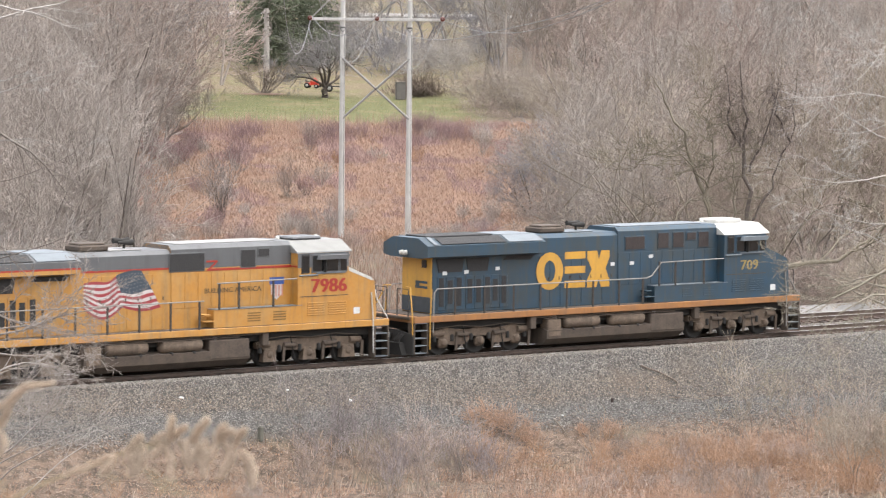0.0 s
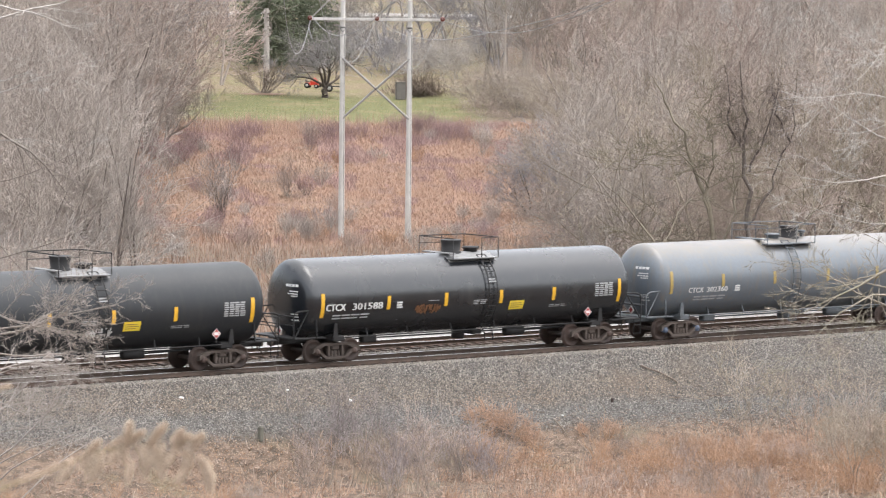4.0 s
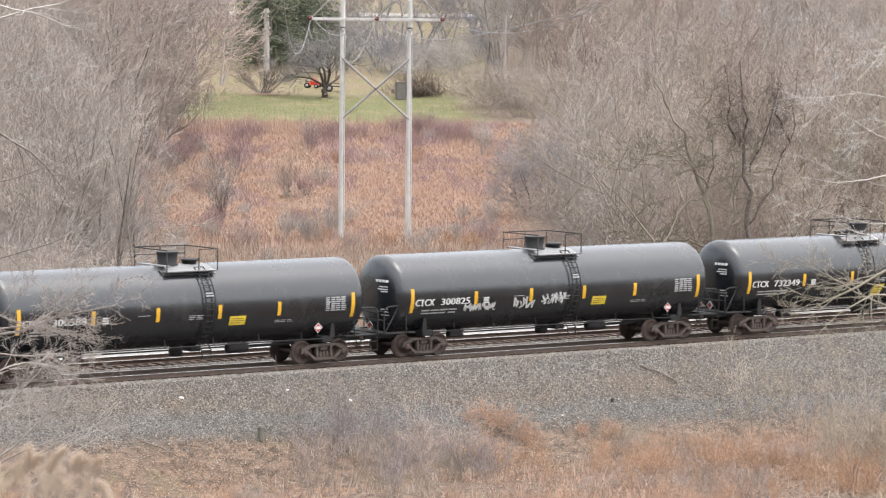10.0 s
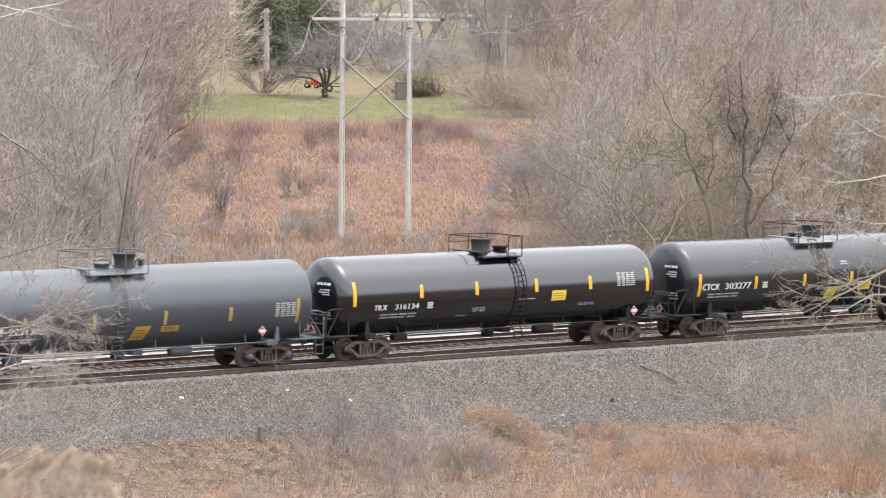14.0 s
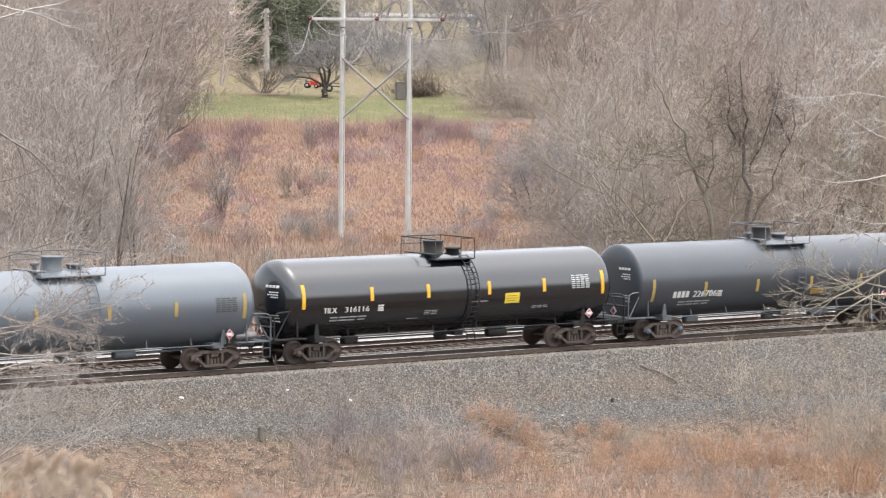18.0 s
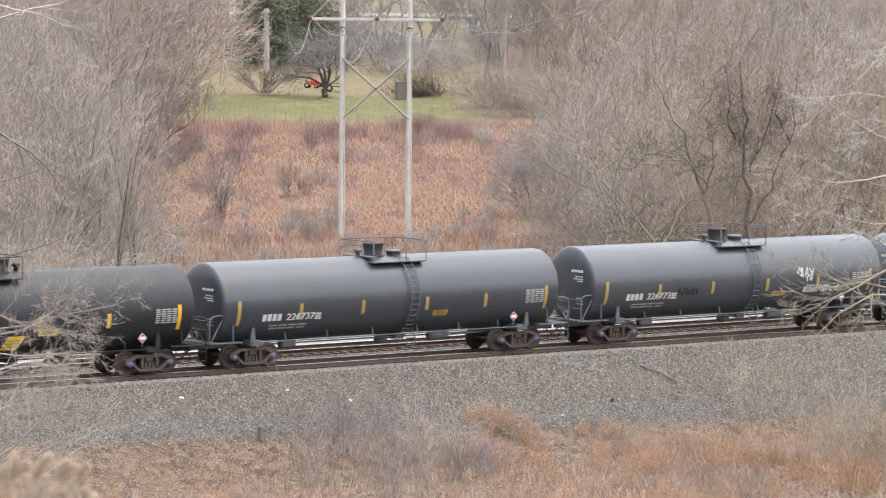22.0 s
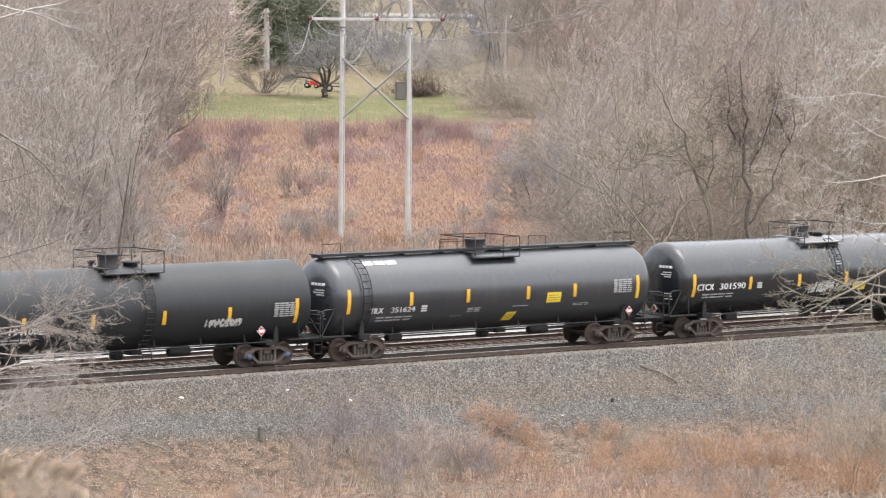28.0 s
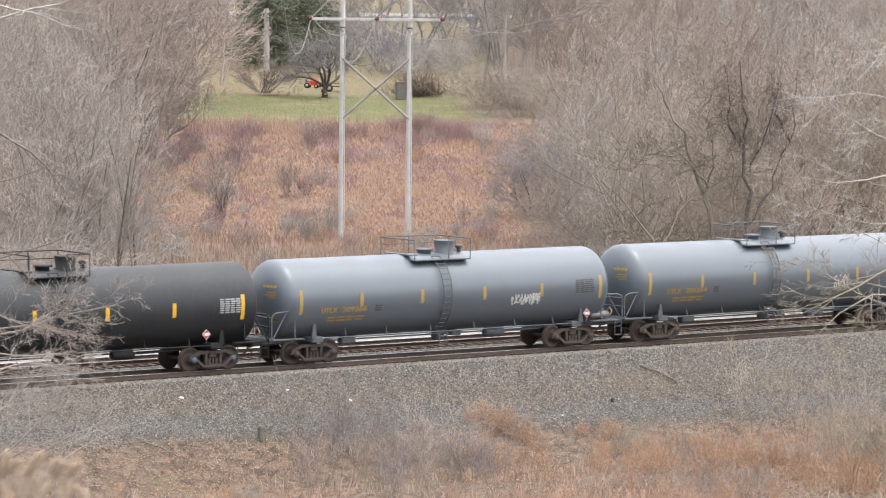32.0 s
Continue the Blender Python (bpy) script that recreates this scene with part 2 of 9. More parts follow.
def ground_z(x, y):
    if y < 2.25:
        z = ramp_at(-y, NEAR) if y < 0 else -0.2
        if y < -9:
            z += 0.25 * noise.noise((x * 0.13, y * 0.13, 0)) * min(1, (-9 - y) / 6)
        return z
    z = ramp_at(y, FAR)
    u = (x - EYE.x) * AHEAD.x + (y - EYE.y) * AHEAD.y
    k = min(1, max(0, (y - 12) / 25))
    return z * (1 - k) + k * (ramp_at(u, BEYOND) + 0.35 * noise.noise((x * 0.07, y * 0.07, 3)))
def ground_material():
    """Leaf litter, dead grass, russet meadow and a strip of mown lawn, laid out by distance up the slope."""
    m = bpy.data.materials.new("winter_ground")
    m.use_nodes = True
    n, l = m.node_tree.nodes, m.node_tree.links
    co = n.new("ShaderNodeTexCoord")

    def dot(vec, shift):
        d = n.new("ShaderNodeVectorMath")
        d.operation = "DOT_PRODUCT"
        d.inputs[1].default_value = vec
        l.new(co.outputs["Object"], d.inputs[0])
        s = n.new("ShaderNodeMath")
        s.operation = "ADD"
        s.inputs[1].default_value = shift
        l.new(d.outputs["Value"], s.inputs[0])
        return s.outputs[0]

    def ns(scale, detail=5):
        t = n.new("ShaderNodeTexNoise")
        t.inputs["Scale"].default_value, t.inputs["Detail"].default_value = scale, detail
        l.new(co.outputs["Object"], t.inputs["Vector"])
        return t.outputs["Fac"]

    def wobble(val, noise_out, amount):
        a = n.new("ShaderNodeMath")
        a.operation = "MULTIPLY_ADD"
        a.inputs[1].default_value = amount
        l.new(noise_out, a.inputs[0])
        l.new(val, a.inputs[2])
        return a.outputs[0]

    def mixc(fac, a, b):
        x = n.new("ShaderNodeMix")
        x.data_type = "RGBA"
        for sock, val in (("Factor", fac), ("A", a), ("B", b)):
            if isinstance(val, tuple):
                x.inputs[sock].default_value = (*(c * BASE_SCALE for c in val), 1)
            else:
                l.new(val, x.inputs[sock])
        return x.outputs["Result"]

    def step(val, a, b):
        r = n.new("ShaderNodeMapRange")
        r.interpolation_type = "SMOOTHSTEP"
        r.inputs["From Min"].default_value, r.inputs["From Max"].default_value = a, b
        l.new(val, r.inputs["Value"])
        return r.outputs[0]

    def mul(a, b):
        x = n.new("ShaderNodeMath")
        x.operation = "MULTIPLY"
        l.new(a, x.inputs[0])
        l.new(b, x.inputs[1])
        return x.outputs[0]

    u = dot(tuple(AHEAD), -EYE.dot(AHEAD))
    w = dot(tuple(ASIDE), -EYE.dot(ASIDE))
    coarse, mid, fine, tiny = ns(0.05), ns(0.35), ns(2.5, 6), ns(14, 4)
    uu, ww = wobble(u, mid, 8.0), wobble(w, mid, 5.0)
    litter = mixc(step(fine, 0.35, 0.65), (0.24, 0.172, 0.128), (0.1, 0.076, 0.06))
    litter = mixc(step(tiny, 0.5, 0.7), litter, (0.34, 0.268, 0.214))
    litter = mixc(step(mid, 0.52, 0.7), litter, (0.2, 0.165, 0.11))
    russet = mixc(fine, (0.34, 0.21, 0.142), (0.26, 0.168, 0.122))
    russet = mixc(step(mid, 0.5, 0.7), russet, (0.21, 0.14, 0.12))
    meadow = mul(mul(step(uu, 222, 236), n_inv(n, l, step(uu, 320, 328))), mul(step(ww, -25, -20), n_inv(n, l, step(ww, 8, 14))))
    c = mixc(meadow, litter, russet)
    lawn = mixc(step(fine, 0.3, 0.7), (0.13, 0.15, 0.06), (0.22, 0.205, 0.1))
    lawn = mixc(step(mid, 0.48, 0.68), lawn, (0.27, 0.215, 0.125))
    lawn_on = mul(step(uu, 318, 326), mul(step(ww, -40, -30), n_inv(n, l, step(ww, 3, 9))))
    c = mixc(lawn_on, c, lawn)
    straw = mixc(fine, (0.31, 0.245, 0.16), (0.215, 0.165, 0.11))
    straw = mixc(step(mid, 0.45, 0.65), straw, (0.22, 0.205, 0.1))
    c = mixc(mul(step(uu, 352, 366), mul(step(ww, -42, -34), n_inv(n, l, step(ww, 3, 10)))), c, straw)
    bank = mul(step(wobble(dot((0.06, 1, 0), 6.2), mid, 1.6), 0.2, 1.4), n_inv(n, l, step(dot((0, 1, 0), 0.0), 11.0, 12.5)))
    stone = mixc(step(fine, 0.35, 0.7), (0.13, 0.122, 0.113), (0.075, 0.068, 0.062))
    stone = mixc(step(tiny, 0.5, 0.8), stone, (0.2, 0.19, 0.18))
    stone = mixc(step(mid, 0.55, 0.75), stone, (0.18, 0.15, 0.125))
    stone = mixc(step(dot((0, 1, 0), 0.0), 5.55, 5.9), stone, (0.36, 0.345, 0.33))
    # oily ballast between the rails, with the train's shade painted in as black
    gauge_shade = mul(step(dot((0, 1, 0), 0.0), -0.78, -0.7), n_inv(n, l, step(dot((0, 1, 0), 0.0), 0.7, 0.78)))
    stone = mixc(gauge_shade, stone, (0.04, 0.036, 0.033))
    c = mixc(bank, c, stone)
    bsdf = n["Principled BSDF"]
    l.new(c, bsdf.inputs["Base Color"])
    bsdf.inputs["Roughness"].default_value = 0.95
    bsdf.inputs["Specular IOR Level"].default_value = 0.15
    b = n.new("ShaderNodeBump")
    b.inputs["Strength"].default_value, b.inputs["Distance"].default_value = 0.7, 0.08
    l.new(tiny, b.inputs["Height"])
    l.new(b.outputs[0], bsdf.inputs["Normal"])
    return m


def n_inv(n, l, val):
    x = n.new("ShaderNodeMath")
    x.operation = "SUBTRACT"
    x.inputs[0].default_value = 1.0
    l.new(val, x.inputs[1])
    return x.outputs[0]


def spaced(*runs):
    out = []
    for a, b, s in runs:
        v = a
        while v < b - 1e-6:
            out.append(v)
            v += s
    return out


def build_ground():
    xs = spaced((-3000, -800, 200), (-800, -120, 20), (-120, 220, 2.5), (220, 500, 10), (500, 3001, 125))
    ys = spaced((-3000, -400, 200), (-400, -120, 20), (-120, -24, 4), (-24, -3, 0.75), (-3, 3, 0.11), (3, 14, 0.75), (14, 440, 4), (440, 1000, 20), (1000, 3001, 200))
    vs = [(x, y, ground_z(x, y)) for y in ys for x in xs]
    w = len(xs)
    fs = [(j * w + i, j * w + i + 1, (j + 1) * w + i + 1, (j + 1) * w + i) for j in range(len(ys) - 1) for i in range(w - 1)]
    me = bpy.data.meshes.new("ground")
    me.from_pydata(vs, [], fs)
    me.polygons.foreach_set("use_smooth", [True] * len(fs))
    ob = new("ground", me)
    me.materials.append(ground_material())
    tagged(ob, "winter ground of leaf litter, dead russet grass and ballast bank", "ground", kind="structure")


build_ground()

RAIL_STEEL = mat("rail_steel", (0.16, 0.105, 0.075), (0.10, 0.07, 0.055), rough=0.7, scale=3, fine=30, bump=0.2)
RAIL_HEAD = mat("polished_rail_head", (0.8, 0.78, 0.76), (0.68, 0.66, 0.64), rough=0.3, metal=1.0, scale=2)
TIE_WOOD = mat("creosoted_tie", (0.075, 0.05, 0.039), (0.15, 0.104, 0.08), rough=0.9, scale=3, fine=25, bump=0.5, rand=0.35)
PLATE_RUST = mat("rusty_tie_plate", (0.16, 0.085, 0.055), (0.1, 0.06, 0.045), rough=0.85, scale=6, rand=0.3)


def rail_shape(y, x0, x1):
    s = Shape()
    prof = [(-0.07, -0.172), (0.07, -0.172), (0.07, -0.16), (0.012, -0.14), (0.012, -0.045), (0.036, -0.035), (0.036, -0.004), (-0.036, -0.004), (-0.036, -0.035), (-0.012, -0.045), (-0.012, -0.14), (-0.07, -0.16)]
    return s.slab([(y + a, b) for a, b in prof], x0, x1)


def build_track(name, yc, z, label):
    track = empty(name, pose(0, yc, z))
    tagged(track, label, "railway track", kind="structure")
    for side in (-1, 1):
        r = part("rail", rail_shape(side * 0.7535, -760, 760), RAIL_STEEL, track)
        part("railhead", Shape().slab([(side * 0.7535 + a, b) for a, b in ((-0.036, -0.003), (0.036, -0.003), (0.034, 0.0), (-0.034, 0.0))], -760, 760), RAIL_HEAD, r, "polished running surface")
    tie = shared("tie", lambda: Shape().box((0, 0, -0.262), (0.23, 2.6, 0.17), 0.015))
    plate = shared("tie_plate", lambda: Shape().box((0, 0, -0.168), (0.2, 0.36, 0.014), 0.004).box((0.06, 0.1, -0.15), (0.03, 0.04, 0.03)).box((-0.06, -0.1, -0.15), (0.03, 0.04, 0.03)))
    rng = random.Random(3)
    for i in range(-70, 120):
        m = pose(i * 0.495 + rng.uniform(-0.03, 0.03), rng.uniform(-0.05, 0.05), 0, 0, 0, rng.uniform(-1.2, 1.2))
        t = part("tie", tie, TIE_WOOD, track, at=m)
        if -45 < i < 85:
            for side in (-1, 1):
                part("tie_plate", plate, PLATE_RUST, t, at=pose(0, side * 0.7535, 0))
    rest = Shape()
    for i in list(range(-1530, -70)) + list(range(120, 1530)):
        rest.box((i * 0.495, 0, -0.262), (0.23, 2.6, 0.17))
    tagged(part("distant_ties", rest, TIE_WOOD, track), kind="stuff")


build_track("track_1", 0.0, 0.0, "near main line of rusty rails on dark wooden ties")
build_track("track_2", 4.5, 0.03, "second main line of rusty rails on dark wooden ties")
SPEED = 21.787
MOVING = []


def on_train(thing, s):
    """Keeps a vehicle whose middle stands at x = s when the clip begins."""
    MOVING.append((thing, s))


WHITE_PAINT = mat("white_stencil", (0.72, 0.72, 0.7), (0.55, 0.55, 0.54), rough=0.7, scale=5)
YELLOW_TAPE = mat("yellow_reflective_tape", (0.75, 0.42, 0.02), (0.62, 0.34, 0.03), rough=0.45, scale=3)
YELLOW_PAINT = mat("yellow_panel", (0.78, 0.58, 0.03), (0.7, 0.5, 0.05), rough=0.55, scale=3)
PLACARD_WHITE = mat("placard_white", (0.75, 0.72, 0.7), (0.65, 0.6, 0.6), rough=0.6)
PLACARD_RED = mat("placard_red", (0.55, 0.06, 0.06), (0.45, 0.05, 0.05), rough=0.6)
DARK_STEEL = mat("dark_fittings", (0.018, 0.018, 0.02), (0.034, 0.032, 0.031), rough=0.65, scale=3, rand=0.2, spec=0.3)
GREY_STEEL = mat("grey_fittings", (0.14, 0.16, 0.18), (0.1, 0.11, 0.12), rough=0.6, scale=3)
TRUCK_RUST = mat("rusty_brown_truck", (0.088, 0.063, 0.05), (0.135, 0.108, 0.092), rough=0.85, scale=4, fine=30, bump=0.3, rand=0.25)
WHEEL_STEEL = mat("brown_wheel", (0.115, 0.073, 0.057), (0.066, 0.047, 0.04), rough=0.7, scale=4, rand=0.25)
BLUE_CAP = mat("blue_bearing_cap", (0.13, 0.17, 0.26), (0.1, 0.13, 0.19), rough=0.5)
BLACK_CAP = mat("brown_bearing_cap", (0.13, 0.08, 0.06), (0.08, 0.055, 0.05), rough=0.7)
GALV = mat("galvanised_grating", (0.3, 0.3, 0.3), (0.2, 0.2, 0.2), rough=0.5, metal=0.3, scale=6)
WORN_SILVER = mat("worn_silver_pipe", (0.45, 0.45, 0.44), (0.3, 0.29, 0.28), rough=0.45, metal=0.5)

DULL_YELLOW = mat("dull_yellow_stencil", (0.58, 0.36, 0.05), (0.5, 0.31, 0.06), rough=0.7, scale=4)
FADED_TAPE = mat("faded_yellow_tape", (0.5, 0.36, 0.1), (0.42, 0.3, 0.1), rough=0.6, scale=3)
GREY_PRINT = mat("dark_grey_stencil", (0.06, 0.065, 0.07), (0.09, 0.09, 0.09), rough=0.7)

PALE_PRINT = mat("pale_grey_stencil", (0.58, 0.58, 0.58), (0.42, 0.43, 0.43), rough=0.7)

R_TANK, Z_TANK = 1.585, 2.5


def skin(z, proud=0.012):
    """The y of the tank's near side at height z."""
    return -math.sqrt(max(0.01, (R_TANK + proud) ** 2 - (z - Z_TANK) ** 2))


def patch(x0, x1, z0, z1, proud=0.012, lean=0.0, n=4):
    """A painted patch that follows the tank's side."""
    s = Shape()
    vs, fs = [], []
    for i in range(n + 1):
        z = z0 + (z1 - z0) * i / n
        dx = lean * (z - z0)
        for p in (proud, proud - 0.011):
            vs += [(x0 + dx, skin(z, p), z), (x1 + dx, skin(z, p), z)]
    for i in range(n):
        k, j = i * 4, i * 4 + 4
        fs += [(k, k + 1, j + 1, j), (k, j, j + 2, k + 2), (k + 1, k + 3, j + 3, j + 1)]
    fs += [(0, 2, 3, 1), (4 * n, 4 * n + 1, 4 * n + 3, 4 * n + 2)]
    return s.add(vs, fs)


def glyphs(text, height, key):
    """Flat lettering in x, z, its lower left at the origin, as a list of triangles."""
    cu = bpy.data.curves.new(key, "FONT")
    cu.body, cu.size, cu.resolution_u = text, height / 0.7, 2
    ob = bpy.data.objects.new(key, cu)
    me = bpy.data.meshes.new_from_object(ob)
    vs, fs = [v.co.copy() for v in me.vertices], [tuple(p.vertices) for p in me.polygons]
    bpy.data.objects.remove(ob)
    bpy.data.meshes.remove(me)
    bpy.data.curves.remove(cu)
    return vs, fs


def lettering(text, x, z, height, wide=1.15, bold=0.0, flat=None):
    """Numbers painted on the tank's side, or on a flat side at y = flat."""
    vs, fs = glyphs(text, height, "lettering")
    s = Shape()
    for dx in ((0.0, bold) if bold else (0.0,)):
        s.add([(x + p.x * wide + dx, (skin(z + p.y, 0.014) if flat is None else flat), z + p.y) for p in vs], fs)
    return s


def bars(x, z, width, height, rows, seed=0, words=3, solid=0.55):
    """Plain bars where small lettering stands."""
    rng = random.Random(seed)
    s = Shape()
    dz = height / rows
    for r in range(rows):
        a = x
        for k in range(words):
            b = x + width * (k + 1) / words
            w = (b - a) * rng.uniform(0.7, 0.92)
            q = patch(a, a + w, z + dz * (rows - 1 - r), z + dz * (rows - 1 - r) + dz * solid, n=1)
            s.add(q.v, q.f)
            a = b
    return s


def squiggle(x, z, width, height, seed, thick=0.05):
    """A sprayed scrawl of loops on the tank's side."""
    rng = random.Random(seed)
    s = Shape()
    n = int(width / height * 3) + 3
    for k in range(n):
        cx = x + width * (k + 0.5) / n
        pts = []
        for i in range(6):
            pts.append((cx + rng.uniform(-0.6, 0.6) * width / n * 1.3, z + height * (0.5 + rng.uniform(-0.5, 0.5))))
        for (a, b), (c, d) in zip(pts, pts[1:]):
            nx, nz = -(d - b), c - a
            le = math.hypot(nx, nz) or 1
            nx, nz = nx / le * thick / 2, nz / le * thick / 2
            q = [(a + nx, b + nz), (c + nx, d + nz), (c - nx, d - nz), (a - nx, b - nz)]
            s.add([(px, skin(pz, 0.013 + 0.0004 * k), pz) for px, pz in q], [(0, 1, 2, 3)])
    return s


def truck(parent, x, cap=None, sideframe=TRUCK_RUST, wheel=0.457, base=1.78):
    """A four-wheel freight truck with cast side frames, springs, wheels and bearing caps."""
    t = empty("truck", pose(x, 0, 0))
    t.parent = parent

    def frame_shape():
        s = Shape()
        h = base / 2
        for y in (-1.0, 1.0):
            # top chord, bottom chord and columns with openings between
            s.prism([(-h - 0.22, 0.42), (-h - 0.2, 0.62), (-0.62, 0.79), (0.62, 0.79), (h + 0.2, 0.62), (h + 0.22, 0.42), (h + 0.02, 0.51), (0.56, 0.69), (-0.56, 0.69), (-h - 0.02, 0.51)], y - 0.09, y + 0.09)
            s.prism([(-h - 0.02, 0.50), (-h + 0.12, 0.52), (-0.44, 0.26), (0.44, 0.26), (h - 0.12, 0.52), (h + 0.02, 0.50), (0.48, 0.16), (-0.48, 0.16)], y - 0.1, y + 0.1)
            for c in (-0.33, 0.33):
                s.box((c, y, 0.48), (0.11, 0.16, 0.42), 0.02)
            for c in (-0.16, 0.0, 0.16):
                s.lathe([(0.27, 0.07), (0.3, 0.075), (0.36, 0.06), (0.4, 0.075), (0.46, 0.06), (0.5, 0.07)], 8, "z", (c, y, 0))
        s.box((0, 0, 0.62), (0.36, 2.1, 0.22), 0.04)
        return s

    part("side_frames", shared("truck_frame%.2f" % base, frame_shape), sideframe, t)
    prof = [(-0.07, 0.02), (-0.07, wheel + 0.028), (-0.04, wheel + 0.028), (-0.035, wheel), (0.06, wheel - 0.006), (0.065, wheel - 0.06), (0.03, wheel - 0.085), (0.02, 0.2), (0.06, 0.17), (0.07, 0.11), (0.07, 0.01)]
    for dx in (-base / 2, base / 2):
        for side in (-1, 1):
            w = part("wheel", shared("wheel%.3f" % wheel, lambda: Shape().lathe(prof, 28, "y")), WHEEL_STEEL, t, at=pose(dx, side * 0.75, wheel, 0, 0, 0 if side > 0 else 180))
            part("bearing_cap", shared("cap", lambda: Shape().lathe([(-0.1, 0.13), (0.06, 0.13), (0.08, 0.1), (0.1, 0.09), (0.105, 0.01)], 12, "y")), cap or BLACK_CAP, w, at=pose(0, 0.3, 0))
        part("axle", shared("axle", lambda: Shape().lathe([(-0.75, 0.08), (0.75, 0.08)], 10, "y")), WHEEL_STEEL, t, at=pose(dx, 0, wheel))
    return t


def coupler(parent, x, way, material=TRUCK_RUST):
    def sh():
        return Shape().box((0.25, 0, 0.86), (0.75, 0.16, 0.18), 0.03).box((0.62, 0.07, 0.86), (0.26, 0.14, 0.3), 0.04).box((0.66, -0.1, 0.86), (0.16, 0.1, 0.28), 0.03).tube([(0.3, -0.3, 0.75), (0.6, -0.32, 0.45), (0.8, -0.25, 0.5)], 0.03, 6)
    return part("coupler", shared("coupler", sh), material, parent, at=pose(x, 0, 0, 0, 0, 0 if way > 0 else 180))


def tank_material(kind):
    if kind == "gloss":
        return mat("glossy_black_tank", (0.006, 0.0075, 0.0105), (0.01, 0.012, 0.016), rough=0.13, scale=0.8, fine=8, streak=0.2, streak_color=(0.035, 0.035, 0.035), rand=0.1, spec=0.75, coat=0.15)
    if kind == "satin":
        return mat("satin_black_tank", (0.014, 0.0165, 0.0205), (0.022, 0.0245, 0.029), rough=0.25, scale=0.8, fine=8, streak=0.4, streak_color=(0.075, 0.072, 0.068), rand=0.15, spec=0.65)
    if kind == "worn":
        return mat("worn_grey_black_tank", (0.034, 0.039, 0.05), (0.046, 0.05, 0.058), rough=0.3, scale=0.8, fine=8, streak=0.5, streak_color=(0.09, 0.087, 0.085), rand=0.1, spec=0.65, blotch=0.3, blotch_color=(0.06, 0.06, 0.062))
    if kind == "matte":
        return mat("dusty_black_tank", (0.021, 0.0245, 0.029), (0.029, 0.032, 0.037), rough=0.5, scale=0.8, fine=10, streak=0.4, streak_color=(0.055, 0.053, 0.05), rand=0.15, spec=0.35, blotch=0.3, blotch_color=(0.05, 0.049, 0.048))
    if kind == "slate":
        return mat("dusty_slate_black_tank", (0.042, 0.049, 0.055), (0.054, 0.06, 0.065), rough=0.5, scale=0.8, fine=10, streak=0.4, streak_color=(0.075, 0.073, 0.07), rand=0.1, spec=0.35, blotch=0.3, blotch_color=(0.06, 0.064, 0.067))
    if kind == "green":
        return mat("weathered_slate_tank", (0.064, 0.074, 0.09), (0.078, 0.088, 0.104), rough=0.32, scale=0.7, fine=9, streak=0.5, streak_color=(0.07, 0.075, 0.07), rand=0.12, blotch=0.4, blotch_color=(0.06, 0.066, 0.072))
    if kind == "rust":
        return mat("blue_grey_tank_with_rust", (0.145, 0.175, 0.21), (0.12, 0.138, 0.16), crest=0.6, crest_color=(0.19, 0.145, 0.095), spec=0.65, rough=0.36, scale=0.6, fine=9, streak=0.6, streak_color=(0.22, 0.17, 0.11), rand=0.1, blotch=0.4, blotch_color=(0.13, 0.14, 0.145))
    return mat("blue_grey_tank", (0.147, 0.176, 0.209), (0.128, 0.152, 0.181), spec=0.7, rough=0.34, scale=0.7, fine=9, streak=0.4, streak_color=(0.15, 0.16, 0.17), rand=0.1, blotch=0.3, blotch_color=(0.14, 0.155, 0.17))


LABELS = {"worn": "worn grey-black tank car with yellow stripes", "slate": "dusty slate-black tank car with orange-yellow edge stripes", "gloss": "glossy black tank car with yellow edge stripes", "satin": "satin black tank car with yellow stripes", "matte": "dusty matte black tank car with yellow edge stripes",
          "green": "weathered slate grey tank car with yellow stripes", "rust": "blue-grey tank car with rust along its top", "grey": "pale blue-grey tank car with yellow stripes and lettering"}
STRIPES = {"c": (-7.55, -4.35, -1.5, 1.3, 4.05, 7.55), "t": (-7.55, -4.27, -1.48, 1.6, 4.45, 7.55), "u": (-7.55, -4.65, -1.67, 1.47, 4.43, 7.55),
           "g": (-7.55, -4.65, -1.67, 1.47, 4.43, 7.55), "w": (-7.55, -4.5, -1.65, 1.45, 3.9, 7.3), "x": (-7.55, -4.5, -1.65, 1.45, 3.9, 7.3)}


HEADS = {"flat": (8.15, 0.22, 0.45), "mid": (7.85, 0.55, 0.7), "round": (7.75, 0.72, 0.9)}


def tank_shell(form):
    """A cylinder with dished heads: flat and sharp-rimmed, or rounder."""
    s = Shape()
    e, k, power = HEADS[form]
    head = [(e + k * math.sin(a), R_TANK * math.cos(a) ** power) for a in [math.pi / 2 * i / 14 for i in range(1, 15)]]
    head[-1] = (e + k, 0.02)
    prof = [(-a, r) for a, r in reversed(head)] + [(x, R_TANK) for x in (-e, -e + 0.05, -4, 0, 4, e - 0.05, e)] + head
    return s.lathe(prof, 56, "x", (0, 0, Z_TANK))


